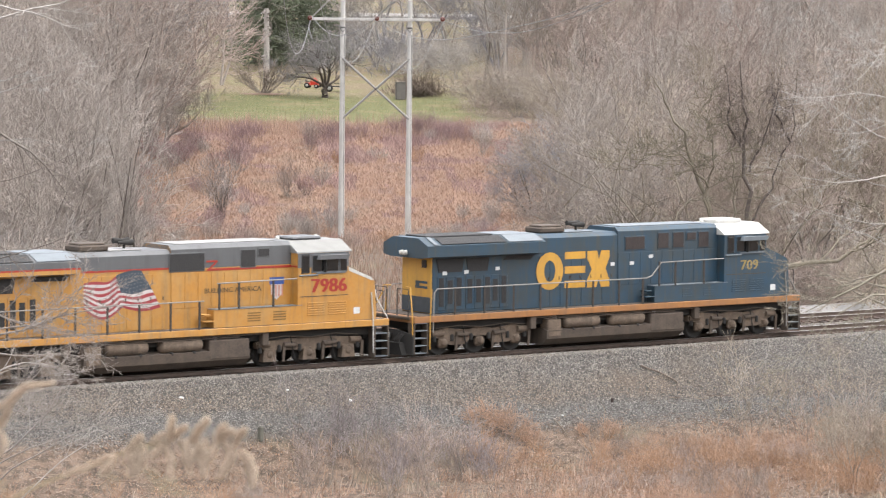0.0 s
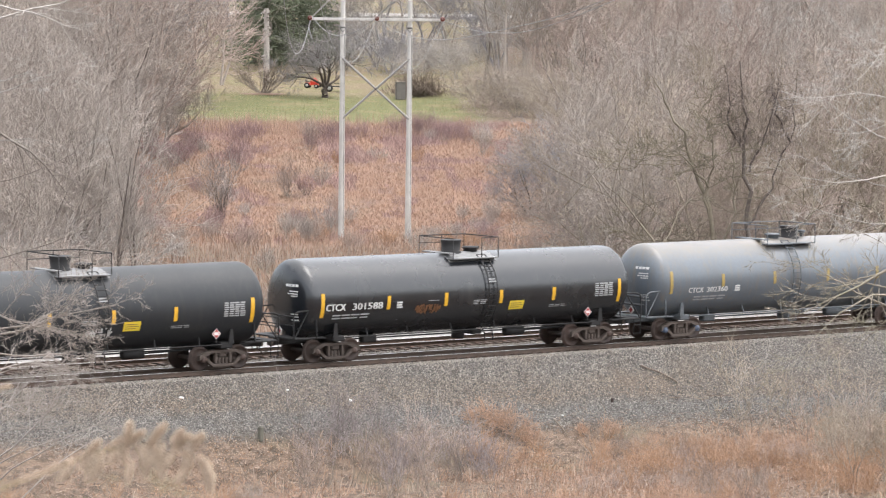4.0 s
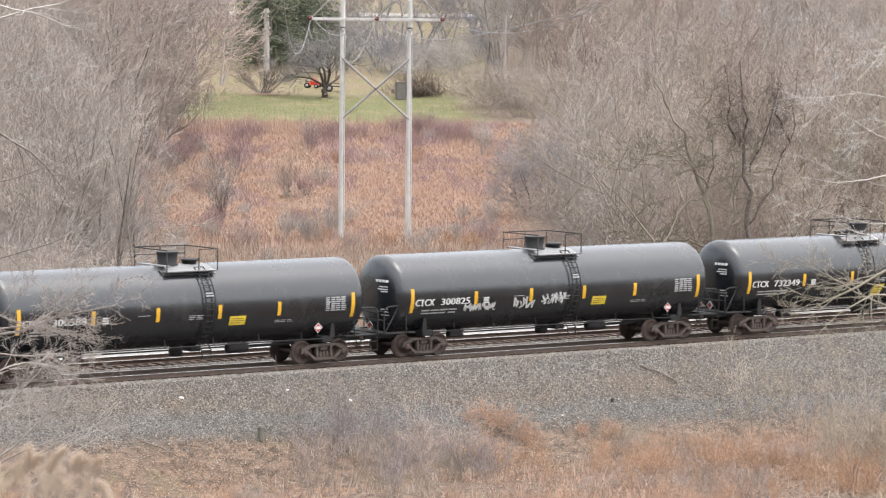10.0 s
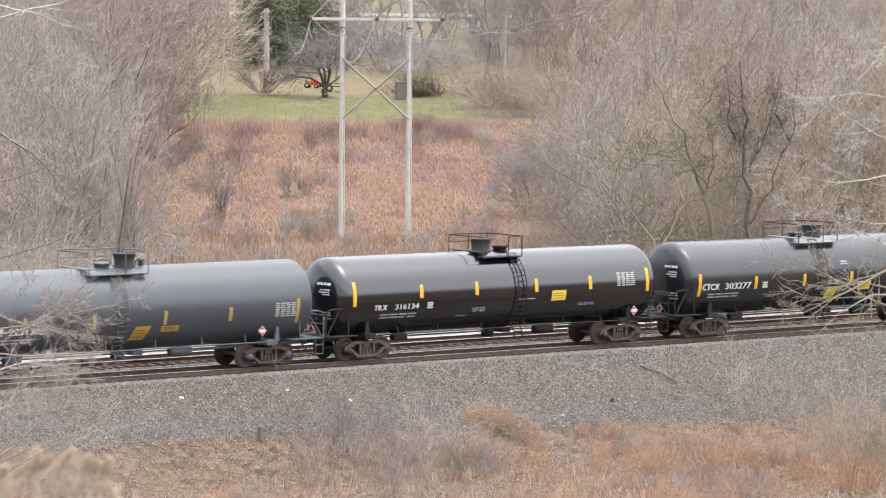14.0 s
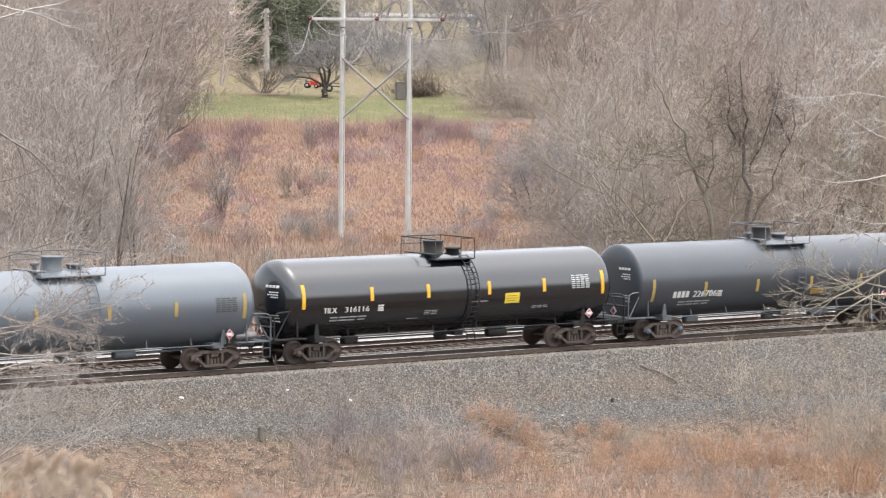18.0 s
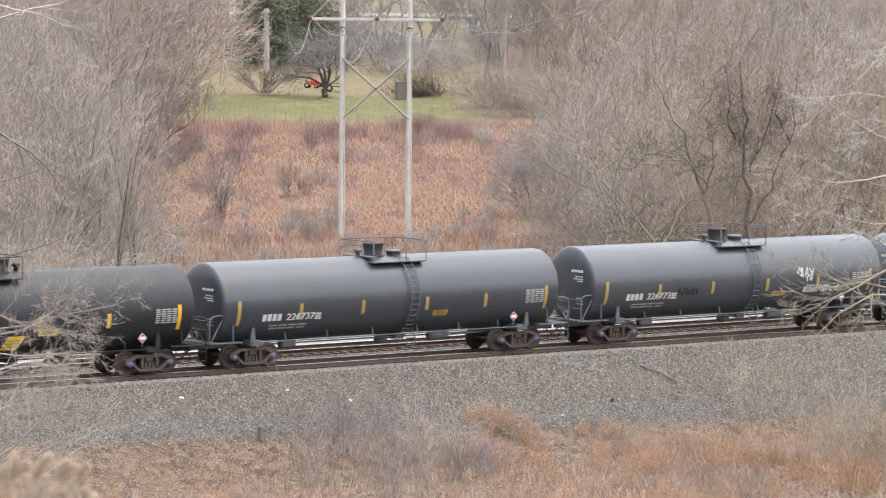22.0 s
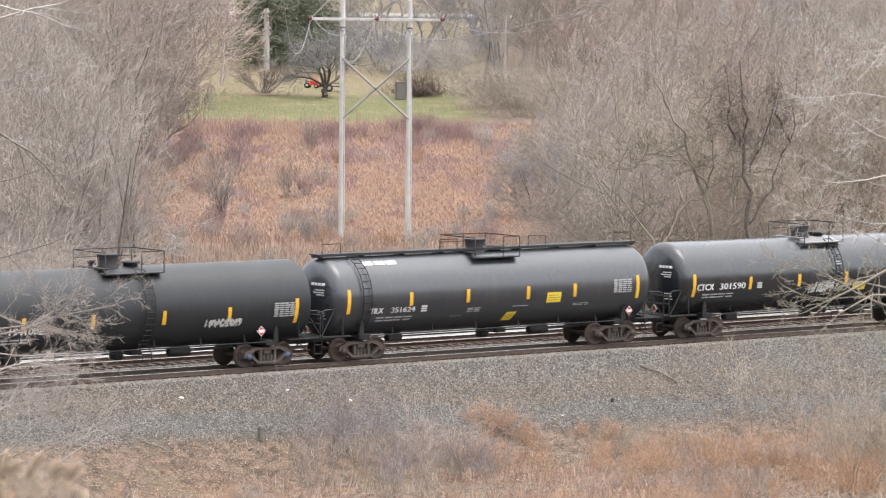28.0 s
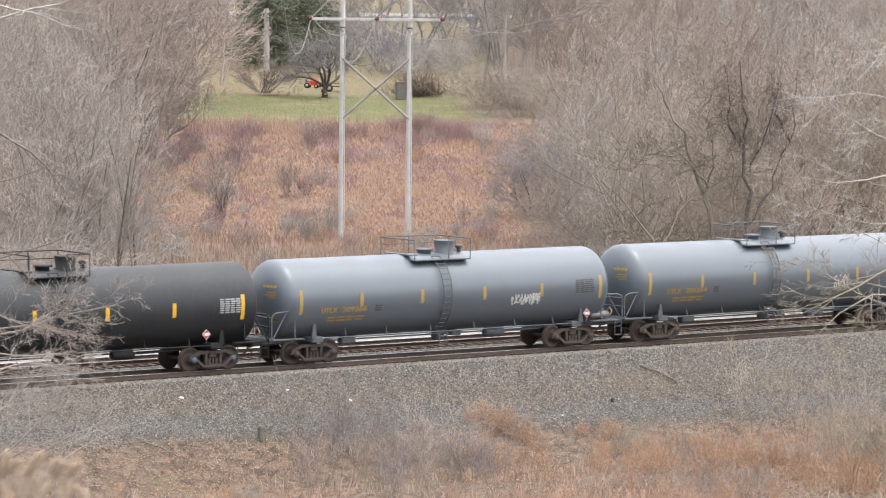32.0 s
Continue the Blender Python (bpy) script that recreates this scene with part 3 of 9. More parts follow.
def tank_car(s, kind, number, style="c", text="white", panels=(), tags=(), dome="a", initials="", lift=0.0):
    car = empty("tank_car", pose(s, 0, 0))
    tagged(car, LABELS[kind] + ("" if style not in "wx" else " and a roof walkway"), "tank car", "tank cars of the train")
    body, fit = tank_material(kind), (GREY_STEEL if kind in ("grey", "rust", "green") else DARK_STEEL)
    form = {"g": "flat", "c": "mid"}.get(style, "round")
    shell = part("tank", shared("tank_shell_" + form, lambda: tank_shell(form)), body, car)
    zs = {"c": 2.32, "t": 2.7, "u": 2.5, "g": 2.2, "w": 2.7, "x": 2.42}[style] + lift
    # stub sills, bolsters, running boards and bottom piping
    for d in (-1, 1):
        turn = pose(0, 0, 0, 0, 0, 0 if d > 0 else 180)
        part("stub_sill", shared("stub_sill", lambda: Shape().box((7.6, 0, 0.92), (2.6, 0.5, 0.34), 0.04)), fit, car, at=turn)
        part("bolster", shared("bolster", lambda: Shape().box((6.55, 0, 0.98), (0.55, 2.6, 0.24), 0.04)), fit, car, at=turn)
        part("end_platform", shared("end_platform", lambda: Shape().box((8.6, 0, 1.06), (0.5, 2.7, 0.06), 0.01)), fit, car, at=turn)
        for y in (-1, 1):
            part("saddle", shared("saddle%d" % y, lambda: Shape().prism([(6.62, 1.05), (6.69, 1.6), (6.8, 1.6), (6.87, 1.05)], y * 1.3 - 0.03, y * 1.3 + 0.03)), fit, car, at=turn)
            part("side_board", shared("side_board%d" % y, lambda: Shape().box((8.05, y * 1.28, 1.06), (1.5, 0.35, 0.05), 0.01)), fit, car, at=turn)

    def rods():
        q = Shape()
        for y in (-1.3, 1.3):
            q.tube([(-6.3, y, 1.02), (6.3, y, 1.02)], 0.03, 6)
            for x in (-5.2, -3.2, -1.0, 1.2, 3.3, 5.3):
                q.tube([(x, y, 1.02), (x + 0.12, y * 0.8, 1.32)], 0.028, 5)
        q.tube([(-6.2, -0.35, 0.82), (6.2, -0.35, 0.82)], 0.035, 6)
        return q
    part("side_rail", shared("side_rail", rods), fit, car)

    part("bottom_outlet", shared("bottom_outlet", lambda: Shape().lathe([(0.55, 0.05), (0.55, 0.26), (0.72, 0.28), (0.98, 0.22)], 14, "z", (0.3, 0, 0))), fit, car)
    part("outlet_skid", shared("outlet_skid", lambda: Shape().box((0.9, -0.2, 0.82), (0.5, 0.6, 0.2), 0.04)), fit, car)
    part("control_valve", shared("control_valve", lambda: Shape().box((-4.6, -0.5, 0.82), (0.7, 0.35, 0.3), 0.05)), fit, car)
    part("brake_cylinder", shared("brake_cylinder", lambda: Shape().lathe([(2.3, 0.02), (2.3, 0.19), (3.2, 0.19), (3.2, 0.02)], 12, "x", (0, -0.55, 0.78)).tube([(3.2, -0.55, 0.78), (4.8, -0.5, 0.8), (6.0, -0.3, 0.82)], 0.03, 5)), fit, car)
    # end railings
    def railing():
        q = Shape()
        for y in (-1.45, 1.45):
            q.tube([(8.85, y, 1.06), (8.85, y, 1.95), (8.78, y, 2.08), (8.6, y, 2.14), (7.7, y * 0.93, 2.16)], 0.03, 6)
            q.tube([(7.75, y, 1.06), (7.72, y * 0.93, 2.16)], 0.03, 6)
            q.tube([(8.8, y, 1.1), (8.1, y * 0.95, 2.14)], 0.024, 6)
        q.tube([(8.85, -1.45, 1.6), (8.85, 1.45, 1.6)], 0.022, 6)
        q.tube([(8.85, -1.45, 1.95), (8.85, 1.45, 1.95)], 0.022, 6)
        for z in (0.45, 0.8):
            q.tube([(8.5, -1.42, z), (8.85, -1.42, z)], 0.02, 5)
        for x in (8.5, 8.85):
            q.tube([(x, -1.42, 0.42), (x, -1.42, 1.06)], 0.02, 5)
        return q
    for way in (1, -1):
        part("end_railing", shared("end_railing", railing), fit, car, at=pose(0, 0, 0, 0, 0, 0 if way > 0 else 180))
        coupler(car, way * 8.3, way)
        truck(car, way * 6.55, BLUE_CAP if style == "g" or (style == "u" and kind != "grey") else BLACK_CAP)
    part("brake_wheel", shared("brake_wheel", lambda: Shape().lathe([(-0.02, 0.24), (0.02, 0.24), (0.02, 0.28), (-0.02, 0.28), (-0.02, 0.24)], 16, "x", (8.75, 0.55, 1.75)).box((8.7, 0.55, 1.5), (0.1, 0.12, 0.6))), fit, car)
    if style == "u":
        part("end_reservoir", shared("end_reservoir", lambda: Shape().lathe([(7.5, 0.02), (7.52, 0.12), (7.6, 0.15), (8.4, 0.15), (8.48, 0.12), (8.5, 0.02)], 14, "x", (0, -0.95, 1.28))), WORN_SILVER, car, "pale air reservoir on the end platform")
    # top platform with manway, valve housing and railing
    zt = Z_TANK + R_TANK
    wide = {"c": 1.15, "t": 1.0, "u": 1.4, "g": 1.3, "w": 1.15, "x": 1.15}[style]
    turned = dome == "b"
    px = {"c": 0.3, "g": 0.4}.get(style, 0.15) if turned else -0.35
    dx = (-0.1 if style not in "wx" else -0.14) if turned else {"c": 0.31, "t": 0.05}.get(style, 0.58)
    mx = dx + 1.0 if turned else dx - 1.0
    lx = 0.8 if turned else -0.46
    zp = zt - 0.2
    part("platform", shared("platform%.2f" % wide, lambda: Shape().box((0, -0.95, zt - 0.2), (2 * wide, 0.45, 0.05), 0.01).box((0, 0.95, zt - 0.2), (2 * wide, 0.45, 0.05), 0.01).box((-wide + 0.15, 0, zt + 0.0), (0.3, 1.9, 0.05), 0.01)
         .box((-wide * 0.7, -0.85, zt - 0.36), (0.08, 0.1, 0.3)).box((wide * 0.7, -0.85, zt - 0.36), (0.08, 0.1, 0.3)).box((0, -0.85, zt - 0.36), (0.08, 0.1, 0.3))), GALV if style == "c" else fit, car, at=pose(px, 0, 0))

    def rails():
        q = Shape()
        h = zt + 0.62
        for y in (-1.15, 1.15):
            a, b = (-wide, -0.35) if y < 0 else (-wide, wide)
            if y < 0:
                q.tube([(0.3, y, zt - 0.2), (0.3, y, h), (wide, y, h), (wide, y, zt - 0.2)], 0.024, 6)
            else:
                q.tube([(a, y, zt - 0.2), (a, y, h), (b, y, h), (b, y, zt - 0.2)], 0.024, 6)
                q.tube([(0, y, zt - 0.2), (0, y, h)], 0.022, 5)
                q.tube([(a, y, h - 0.3), (b, y, h - 0.3)], 0.018, 5)
        q.tube([(-wide, 1.15, h), (-wide, -1.15, h), (-wide, -1.15, zt - 0.2)], 0.024, 6)
        q.tube([(wide, 1.15, h), (wide, -1.15, h)], 0.024, 6)
        return q
    part("platform_railing", shared("plat_rail%.2f" % wide, rails), fit, car, at=pose(px, 0, 0))
    part("valve_housing", shared("valve_housing", lambda: Shape().lathe([(-0.12, 0.44), (0.0, 0.44), (0.05, 0.36), (0.45, 0.42), (0.5, 0.44), (0.5, 0.38), (0.47, 0.02)], 18, "z", (0, 0, zt))), DARK_STEEL if kind != "grey" else fit, car, at=pose(dx, 0, 0))
    part("manway", shared("manway", lambda: Shape().lathe([(-0.1, 0.28), (0.12, 0.28), (0.12, 0.34), (0.17, 0.34), (0.2, 0.25), (0.22, 0.02)], 16, "z", (0, 0, zt)).box((0.34, 0, zt + 0.14), (0.14, 0.1, 0.1))), fit, car, at=pose(mx, 0, 0))
    if style in ("u", "g"):
        part("vent_valve", shared("vent_valve", lambda: Shape().lathe([(-0.05, 0.09), (0.16, 0.09), (0.18, 0.16), (0.28, 0.16), (0.3, 0.05)], 10, "z", (0, 0, zt))), fit, car, at=pose(dx + (0.75 if not turned else -0.75), 0, 0))
    if style == "c":
        part("roof_pad", shared("roof_pad", lambda: roof_patch(-1.2, 1.2, 0.42)), GALV, car, "pale anti-slip paint", at=pose(px, 0, 0))

    def ladder():
        q = Shape()
        arc = [math.radians(a) for a in range(62, -52, -8)]
        for x in (-0.21, 0.21):
            q.tube([(x, -(R_TANK + 0.12) * math.cos(a), Z_TANK + (R_TANK + 0.12) * math.sin(a)) for a in arc] + [(x, -1.4, 0.85), (x, -1.42, 0.55)], 0.026, 5)
        for a in arc[::1]:
            q.tube([(-0.21, -(R_TANK + 0.12) * math.cos(a), Z_TANK + (R_TANK + 0.12) * math.sin(a)), (0.21, -(R_TANK + 0.12) * math.cos(a), Z_TANK + (R_TANK + 0.12) * math.sin(a))], 0.018, 5)
        for z in (0.58, 0.85):
            q.tube([(-0.21, -1.42, z), (0.21, -1.42, z)], 0.02, 5)
        return q
    if style not in "wx":
        part("ladder", shared("tank_ladder", ladder), fit, car, at=pose(lx, 0, 0))
    else:
        def catwalk():
            q = Shape()
            q.box((0, 0, zt + 0.12), (16.3, 0.7, 0.05), 0.01)
            q.box((0, -0.36, zt + 0.1), (16.3, 0.03, 0.1))
            for x in range(-8, 9, 2):
                q.box((x, 0, zt + 0.05), (0.08, 0.7, 0.12))
            for x in (-8.0, 7.0, -2.2, 2.4):
                q.tube([(x, -0.34, zt + 0.12), (x, -0.34, zt + 0.55), (x + 0.9, -0.34, zt + 0.55), (x + 0.9, -0.34, zt + 0.12)], 0.022, 5)
            return q
        part("roof_walkway", shared("roof_walkway", catwalk), fit, car)
        part("end_ladder", shared("end_ladder", lambda: end_ladder()), fit, car)
        tagged(part("roof_mark", shared("roof_mark", lambda: bars(-6.4, 3.78, 1.7, 0.14, 1, 5, 3, 0.9)), WHITE_PAINT, car, "plain white lettering bars"), kind="stuff")
    # tape stripes
    for i, x in enumerate(STRIPES[style]):
        tall = i in (0, 5)
        h = 0.48 if tall else 0.27
        tape = shared("stripe%d%s%.2f" % (tall, style, lift), lambda: patch(-0.08, 0.08, zs - h, zs + h, 0.014, n=5))
        part("reflective_stripe", tape, YELLOW_TAPE if kind in ("gloss", "satin", "matte", "slate", "worn") else FADED_TAPE, car, at=pose(x if not tall else x, 0, 0))
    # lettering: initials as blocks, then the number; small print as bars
    ink = WHITE_PAINT if text == "white" else DULL_YELLOW
    zn = {"c": 2.1, "t": 2.02, "u": 2.03, "g": 1.84 + lift * 0.5, "w": 2.0, "x": 1.9}[style]
    x0 = {"c": -7.42, "t": -6.6, "u": -6.6, "g": -6.42, "w": -6.6, "x": -6.5}[style]
    size = {"TILX": 0.8, "CITX": 0.85}.get(initials, 0.8 if style == "u" else 1.0)
    if initials == "CITX":
        x0 = -6.65
    if initials:
        part("owner_mark", lettering(initials, x0, zn, 0.27 * size, 1.0 if size < 1 else 0.9, 0.035 * size), ink, car)
    else:
        for k in range(4):
            part("owner_mark", shared("mark_block%.2f%.2f" % (x0, zn), lambda: patch(x0, x0 + 0.17, zn, zn + 0.27, n=2)), ink, car, "plain lettering block", at=pose(k * 0.235, 0, 0))
    if number:
        part("car_number", lettering(number, x0 + (1.1 if style == "g" else 1.27 * size), zn, 0.27 * size, 1.15 if style == "g" or initials == "CITX" else 1.3, 0.03 * size), ink, car)
    tagged(part("stencil_line", shared("stencil_%s%.2f%.2f" % (style, lift, x0), lambda: bars(x0 + 0.4, zn - 0.34, 1.8, 0.24, 2, 5, 4, 0.45)), ink if text == "yellow" else PALE_PRINT, car), kind="stuff")
    box_ink = GREY_PRINT if text == "yellow" and kind != "gloss" else WHITE_PAINT
    tagged(part("test_panel", shared("test_panel%s%.2f" % (style, lift), lambda: bars({"c": 6.25, "g": 6.5, "t": 5.9, "u": 6.25}.get(style, 6.0), zs - 0.2, 0.98, 0.58, 7, 8, 4, 0.6)), GREY_PRINT if box_ink is GREY_PRINT else PALE_PRINT, car), kind="stuff")
    tagged(part("small_stencil", shared("small_st%s%.2f" % (style, lift), lambda: bars(-3.95, zn - 0.02, 0.36, 0.28, 3, 4, 1, 0.7)), box_ink, car), kind="stuff")
    if style in ("c", "t", "w", "x"):
        tagged(part("side_stencil", shared("side_st%s" % style, lambda: joined(bars(0.65 if style == "c" else 0.7, zs + 0.6 if style == "c" else zs - 0.55, 0.5 if style == "c" else 1.1, 0.2 if style == "c" else 0.07, 2 if style == "c" else 1, 3, 1), bars(-0.1 if style == "c" else -1.6, zs - 0.25 if style == "c" else 1.75, 0.7, 0.2, 3, 6, 2, 0.45), bars(3.9, 1.78, 0.9, 0.13, 2, 9, 3, 0.4), bars(-2.4, 2.3 if style == "c" else 1.6, 0.6, 0.035, 1, 2, 1))), GREY_PRINT if box_ink is GREY_PRINT else PALE_PRINT, car), kind="stuff")
    # end lettering
    e = shared("end_stencil" + form, lambda: end_bars(form))
    tagged(part("end_stencil", e, ink, car), kind="stuff")
    for (x, dz, w, h, lean) in panels:
        part("yellow_panel", patch(x, x + w, zs + dz, zs + dz + h, 0.014, lean, 3), YELLOW_PAINT if kind != "green" else DULL_YELLOW, car)
        rows = [patch(x + w * 0.1 + lean * h * f, x + w * e + lean * h * f, zs + dz + h * f, zs + dz + h * f + 0.022, 0.0165, lean, 1) for f, e in ((0.22, 0.72), (0.45, 0.9), (0.68, 0.82))]
        tagged(part("panel_print", joined(*rows), GREY_PRINT, car, "dark lettering bars"), kind="stuff")
    bx, bz = (5.97, 1.47) if style in "cg" else (6.95, 1.42)
    def board_shape(r, y0, y1):
        return Shape().prism([(-r, 0), (0, r), (r, 0), (0, -r)], y0, y1)
    at = pose(bx, -1.45, bz)
    board = part("placard", shared("placard_board", lambda: board_shape(0.2, 0.0, 0.012)), PLACARD_WHITE, car, at=at)
    part("placard_face", shared("placard_face", lambda: board_shape(0.175, -0.006, -0.001)), PLACARD_RED, board)
    part("placard_band", shared("placard_band", lambda: Shape().box((0, -0.009, 0), (0.22, 0.004, 0.11))), PLACARD_WHITE, board)
    part("placard_bracket", shared("placard_bracket", lambda: Shape().box((0, 0.02, -0.1), (0.05, 0.012, 0.5))), fit, board)
    end_placard = part("end_placard", shared("end_placard", lambda: Shape().add([(-8.92, -0.55 + a, 1.35 + b) for a, b in ((-0.2, 0), (0, 0.2), (0.2, 0), (0, -0.2))] + [(-8.9, -0.55 + a, 1.35 + b) for a, b in ((-0.2, 0), (0, 0.2), (0.2, 0), (0, -0.2))], [(0, 1, 2, 3), (7, 6, 5, 4), (0, 4, 5, 1), (1, 5, 6, 2), (2, 6, 7, 3), (3, 7, 4, 0)])), PLACARD_WHITE, car)
    part("placard_face", shared("end_placard_face", lambda: Shape().add([(-8.926, -0.55 + a, 1.35 + b) for a, b in ((-0.13, 0), (0, 0.13), (0.13, 0), (0, -0.13))], [(0, 1, 2, 3)])), PLACARD_RED, end_placard)
    for (x, dz, w, h, seed, colour) in tags:
        tagged(part("graffiti", squiggle(x, zs + dz, w, h, seed), mat("spray_" + colour, {"white": (0.6, 0.6, 0.58), "teal": (0.22, 0.38, 0.42), "pink": (0.55, 0.25, 0.2), "black": (0.02, 0.02, 0.02), "rust": (0.22, 0.09, 0.03)}[colour], rough=0.7, scale=3), car, colour + " sprayed scrawl"), kind="stuff")
    on_train(car, s)
    return car


def joined(*shapes):
    s = Shape()
    for q in shapes:
        s.add(q.v, q.f)
    return s


def roof_patch(x0, x1, half):
    s = Shape()
    n = 8
    for i in range(n):
        a, b = -half * 1.6 + (half * 2.6) * i / n, -half * 1.6 + (half * 2.6) * (i + 1) / n
        r = R_TANK + 0.01
        s.add([(x, r * math.sin(t), Z_TANK + r * math.cos(t)) for t in (a, b) for x in (x0, x1)], [(0, 1, 3, 2)])
    return s


def end_ladder():
    q = Shape()
    for x in (-6.9, -6.5):
        q.tube([(x, -(R_TANK + 0.1) * math.cos(math.radians(a)), Z_TANK + (R_TANK + 0.1) * math.sin(math.radians(a))) for a in range(75, -50, -10)], 0.024, 5)
    for a in range(75, -50, -10):
        y, z = -(R_TANK + 0.1) * math.cos(math.radians(a)), Z_TANK + (R_TANK + 0.1) * math.sin(math.radians(a))
        q.tube([(-6.9, y, z), (-6.5, y, z)], 0.017, 5)
    return q


def end_bars(form):
    """Bars of lettering on the dished head."""
    s = Shape()
    for k, (z, w) in enumerate(((3.05, 0.75), (2.85, 0.5), (2.75, 0.6), (2.66, 0.4), (1.95, 0.4), (1.85, 0.45), (1.72, 0.4))):
        h = 0.1 if k == 0 else 0.045
        for i in range(4):
            y0, y1 = -0.95 + w * i / 4, -0.95 + w * (i + 0.8) / 4
            s.add([(head_x(y, zz, form) - 0.008, y, zz) for y, zz in ((y0, z), (y1, z), (y1, z + h), (y0, z + h))], [(0, 1, 2, 3)])
    return s


def head_x(y, z, form):
    e, k, power = HEADS[form]
    r = min(0.999, math.hypot(y, z - Z_TANK) / R_TANK)
    c = r ** (1 / power)
    return -(e + k * math.sqrt(max(0, 1 - c * c)))
CSX_BLUE = mat("dark_blue_paint", (0.02, 0.074, 0.132), (0.03, 0.07, 0.1), rough=0.55, scale=0.9, fine=7, streak=0.8, streak_color=(0.085, 0.08, 0.062), blotch=0.45, blotch_color=(0.07, 0.066, 0.054))
CSX_YELLOW = mat("gold_paint", (0.62, 0.33, 0.035), (0.5, 0.27, 0.05), rough=0.55, scale=1.2, fine=9, streak=0.35, streak_color=(0.2, 0.13, 0.06))
SILL_ORANGE = mat("orange_sill", (0.5, 0.21, 0.05), (0.36, 0.17, 0.07), rough=0.6, scale=1.5, streak=0.4, streak_color=(0.14, 0.09, 0.06))
UP_YELLOW = mat("armour_yellow_paint", (0.57, 0.262, 0.04), (0.46, 0.21, 0.04), keep=0.7, rough=0.55, scale=0.9, fine=8, streak=0.8, streak_color=(0.25, 0.16, 0.07), blotch=0.45, blotch_color=(0.62, 0.4, 0.15))
UP_GREY = mat("harbour_grey_paint", (0.17, 0.175, 0.18), (0.13, 0.13, 0.135), rough=0.55, scale=1.0, streak=0.4, streak_color=(0.09, 0.085, 0.08))
SIGNAL_RED = mat("signal_red_paint", (0.52, 0.04, 0.018), (0.42, 0.035, 0.02), rough=0.5)
UNDER_GREY = mat("dusty_underframe", (0.16, 0.118, 0.086), (0.085, 0.064, 0.05), rough=0.9, scale=2, fine=20, bump=0.2, streak=0.4, streak_color=(0.07, 0.06, 0.05))
TRUCK_GREY = mat("dusty_brown_truck", (0.27, 0.195, 0.135), (0.12, 0.088, 0.066), rough=0.9, scale=3, fine=22, bump=0.3, streak=0.5, streak_color=(0.05, 0.04, 0.034))
UNDER_BLACK = mat("sooty_underframe", (0.025, 0.023, 0.021), (0.05, 0.045, 0.04), rough=0.9, scale=3)
ROOF_WHITE = mat("white_roof_paint", (0.62, 0.61, 0.57), (0.48, 0.47, 0.44), rough=0.6, scale=1.5, streak=0.3)
PALE_PANEL = mat("pale_roof_panel", (0.22, 0.255, 0.28), (0.17, 0.195, 0.215), rough=0.5, scale=1.5)
DARK_GRILLE = mat("dark_grille", (0.03, 0.03, 0.031), (0.055, 0.05, 0.047), rough=0.8, scale=8, fine=60, bump=0.6)
WIN_BROWN = mat("brown_intake_screen", (0.055, 0.035, 0.03), (0.035, 0.025, 0.022), rough=0.7, scale=5, fine=60, bump=0.4)
CAB_GLASS = mat("dark_cab_glass", (0.012, 0.014, 0.016), (0.02, 0.022, 0.025), rough=0.12, coat=0.5)
RAIL_SILVER = mat("worn_handrail", (0.42, 0.4, 0.37), (0.3, 0.27, 0.24), rough=0.6, scale=4)
FLAG_RED = mat("flag_red", (0.45, 0.05, 0.06), (0.38, 0.05, 0.06), rough=0.55, scale=2)
FLAG_WHITE = mat("flag_white", (0.6, 0.54, 0.51), (0.48, 0.43, 0.41), rough=0.55, scale=2)
FLAG_BLUE = mat("flag_blue", (0.045, 0.065, 0.1), (0.07, 0.09, 0.11), rough=0.55, scale=2)
SHIELD_BLUE = mat("shield_blue", (0.05, 0.12, 0.4), (0.05, 0.1, 0.35), rough=0.5)
NUM_YELLOW = mat("number_yellow", (0.5, 0.36, 0.1), (0.4, 0.29, 0.1), rough=0.6)


POST = mat("dusty_brown_post", (0.085, 0.065, 0.052), (0.055, 0.046, 0.04), rough=0.8)


def decal(x0, x1, z0, z1, y, thick=0.004):
    return Shape().box(((x0 + x1) / 2, y, (z0 + z1) / 2), (x1 - x0, thick, z1 - z0))


def ring(cx, cz, rx, rz, wide, y, a0=0, a1=360, n=20):
    """A flat band of an ellipse on the side."""
    s = Shape()
    pts = [radians(a0 + (a1 - a0) * i / n) for i in range(n + 1)]
    for a, b in zip(pts, pts[1:]):
        s.add([(cx + rx * math.cos(a), y, cz + rz * math.sin(a)), (cx + rx * math.cos(b), y, cz + rz * math.sin(b)),
               (cx + (rx - wide) * math.cos(b), y, cz + (rz - wide * 0.8) * math.sin(b)), (cx + (rx - wide) * math.cos(a), y, cz + (rz - wide * 0.8) * math.sin(a))], [(0, 1, 2, 3)])
    return s


def hood_slab(half, z0, z1, cut=0.2):
    return [(-half, z0), (-half, z1 - cut * 0.8), (-half + cut, z1), (half - cut, z1), (half, z1 - cut * 0.8), (half, z0)]


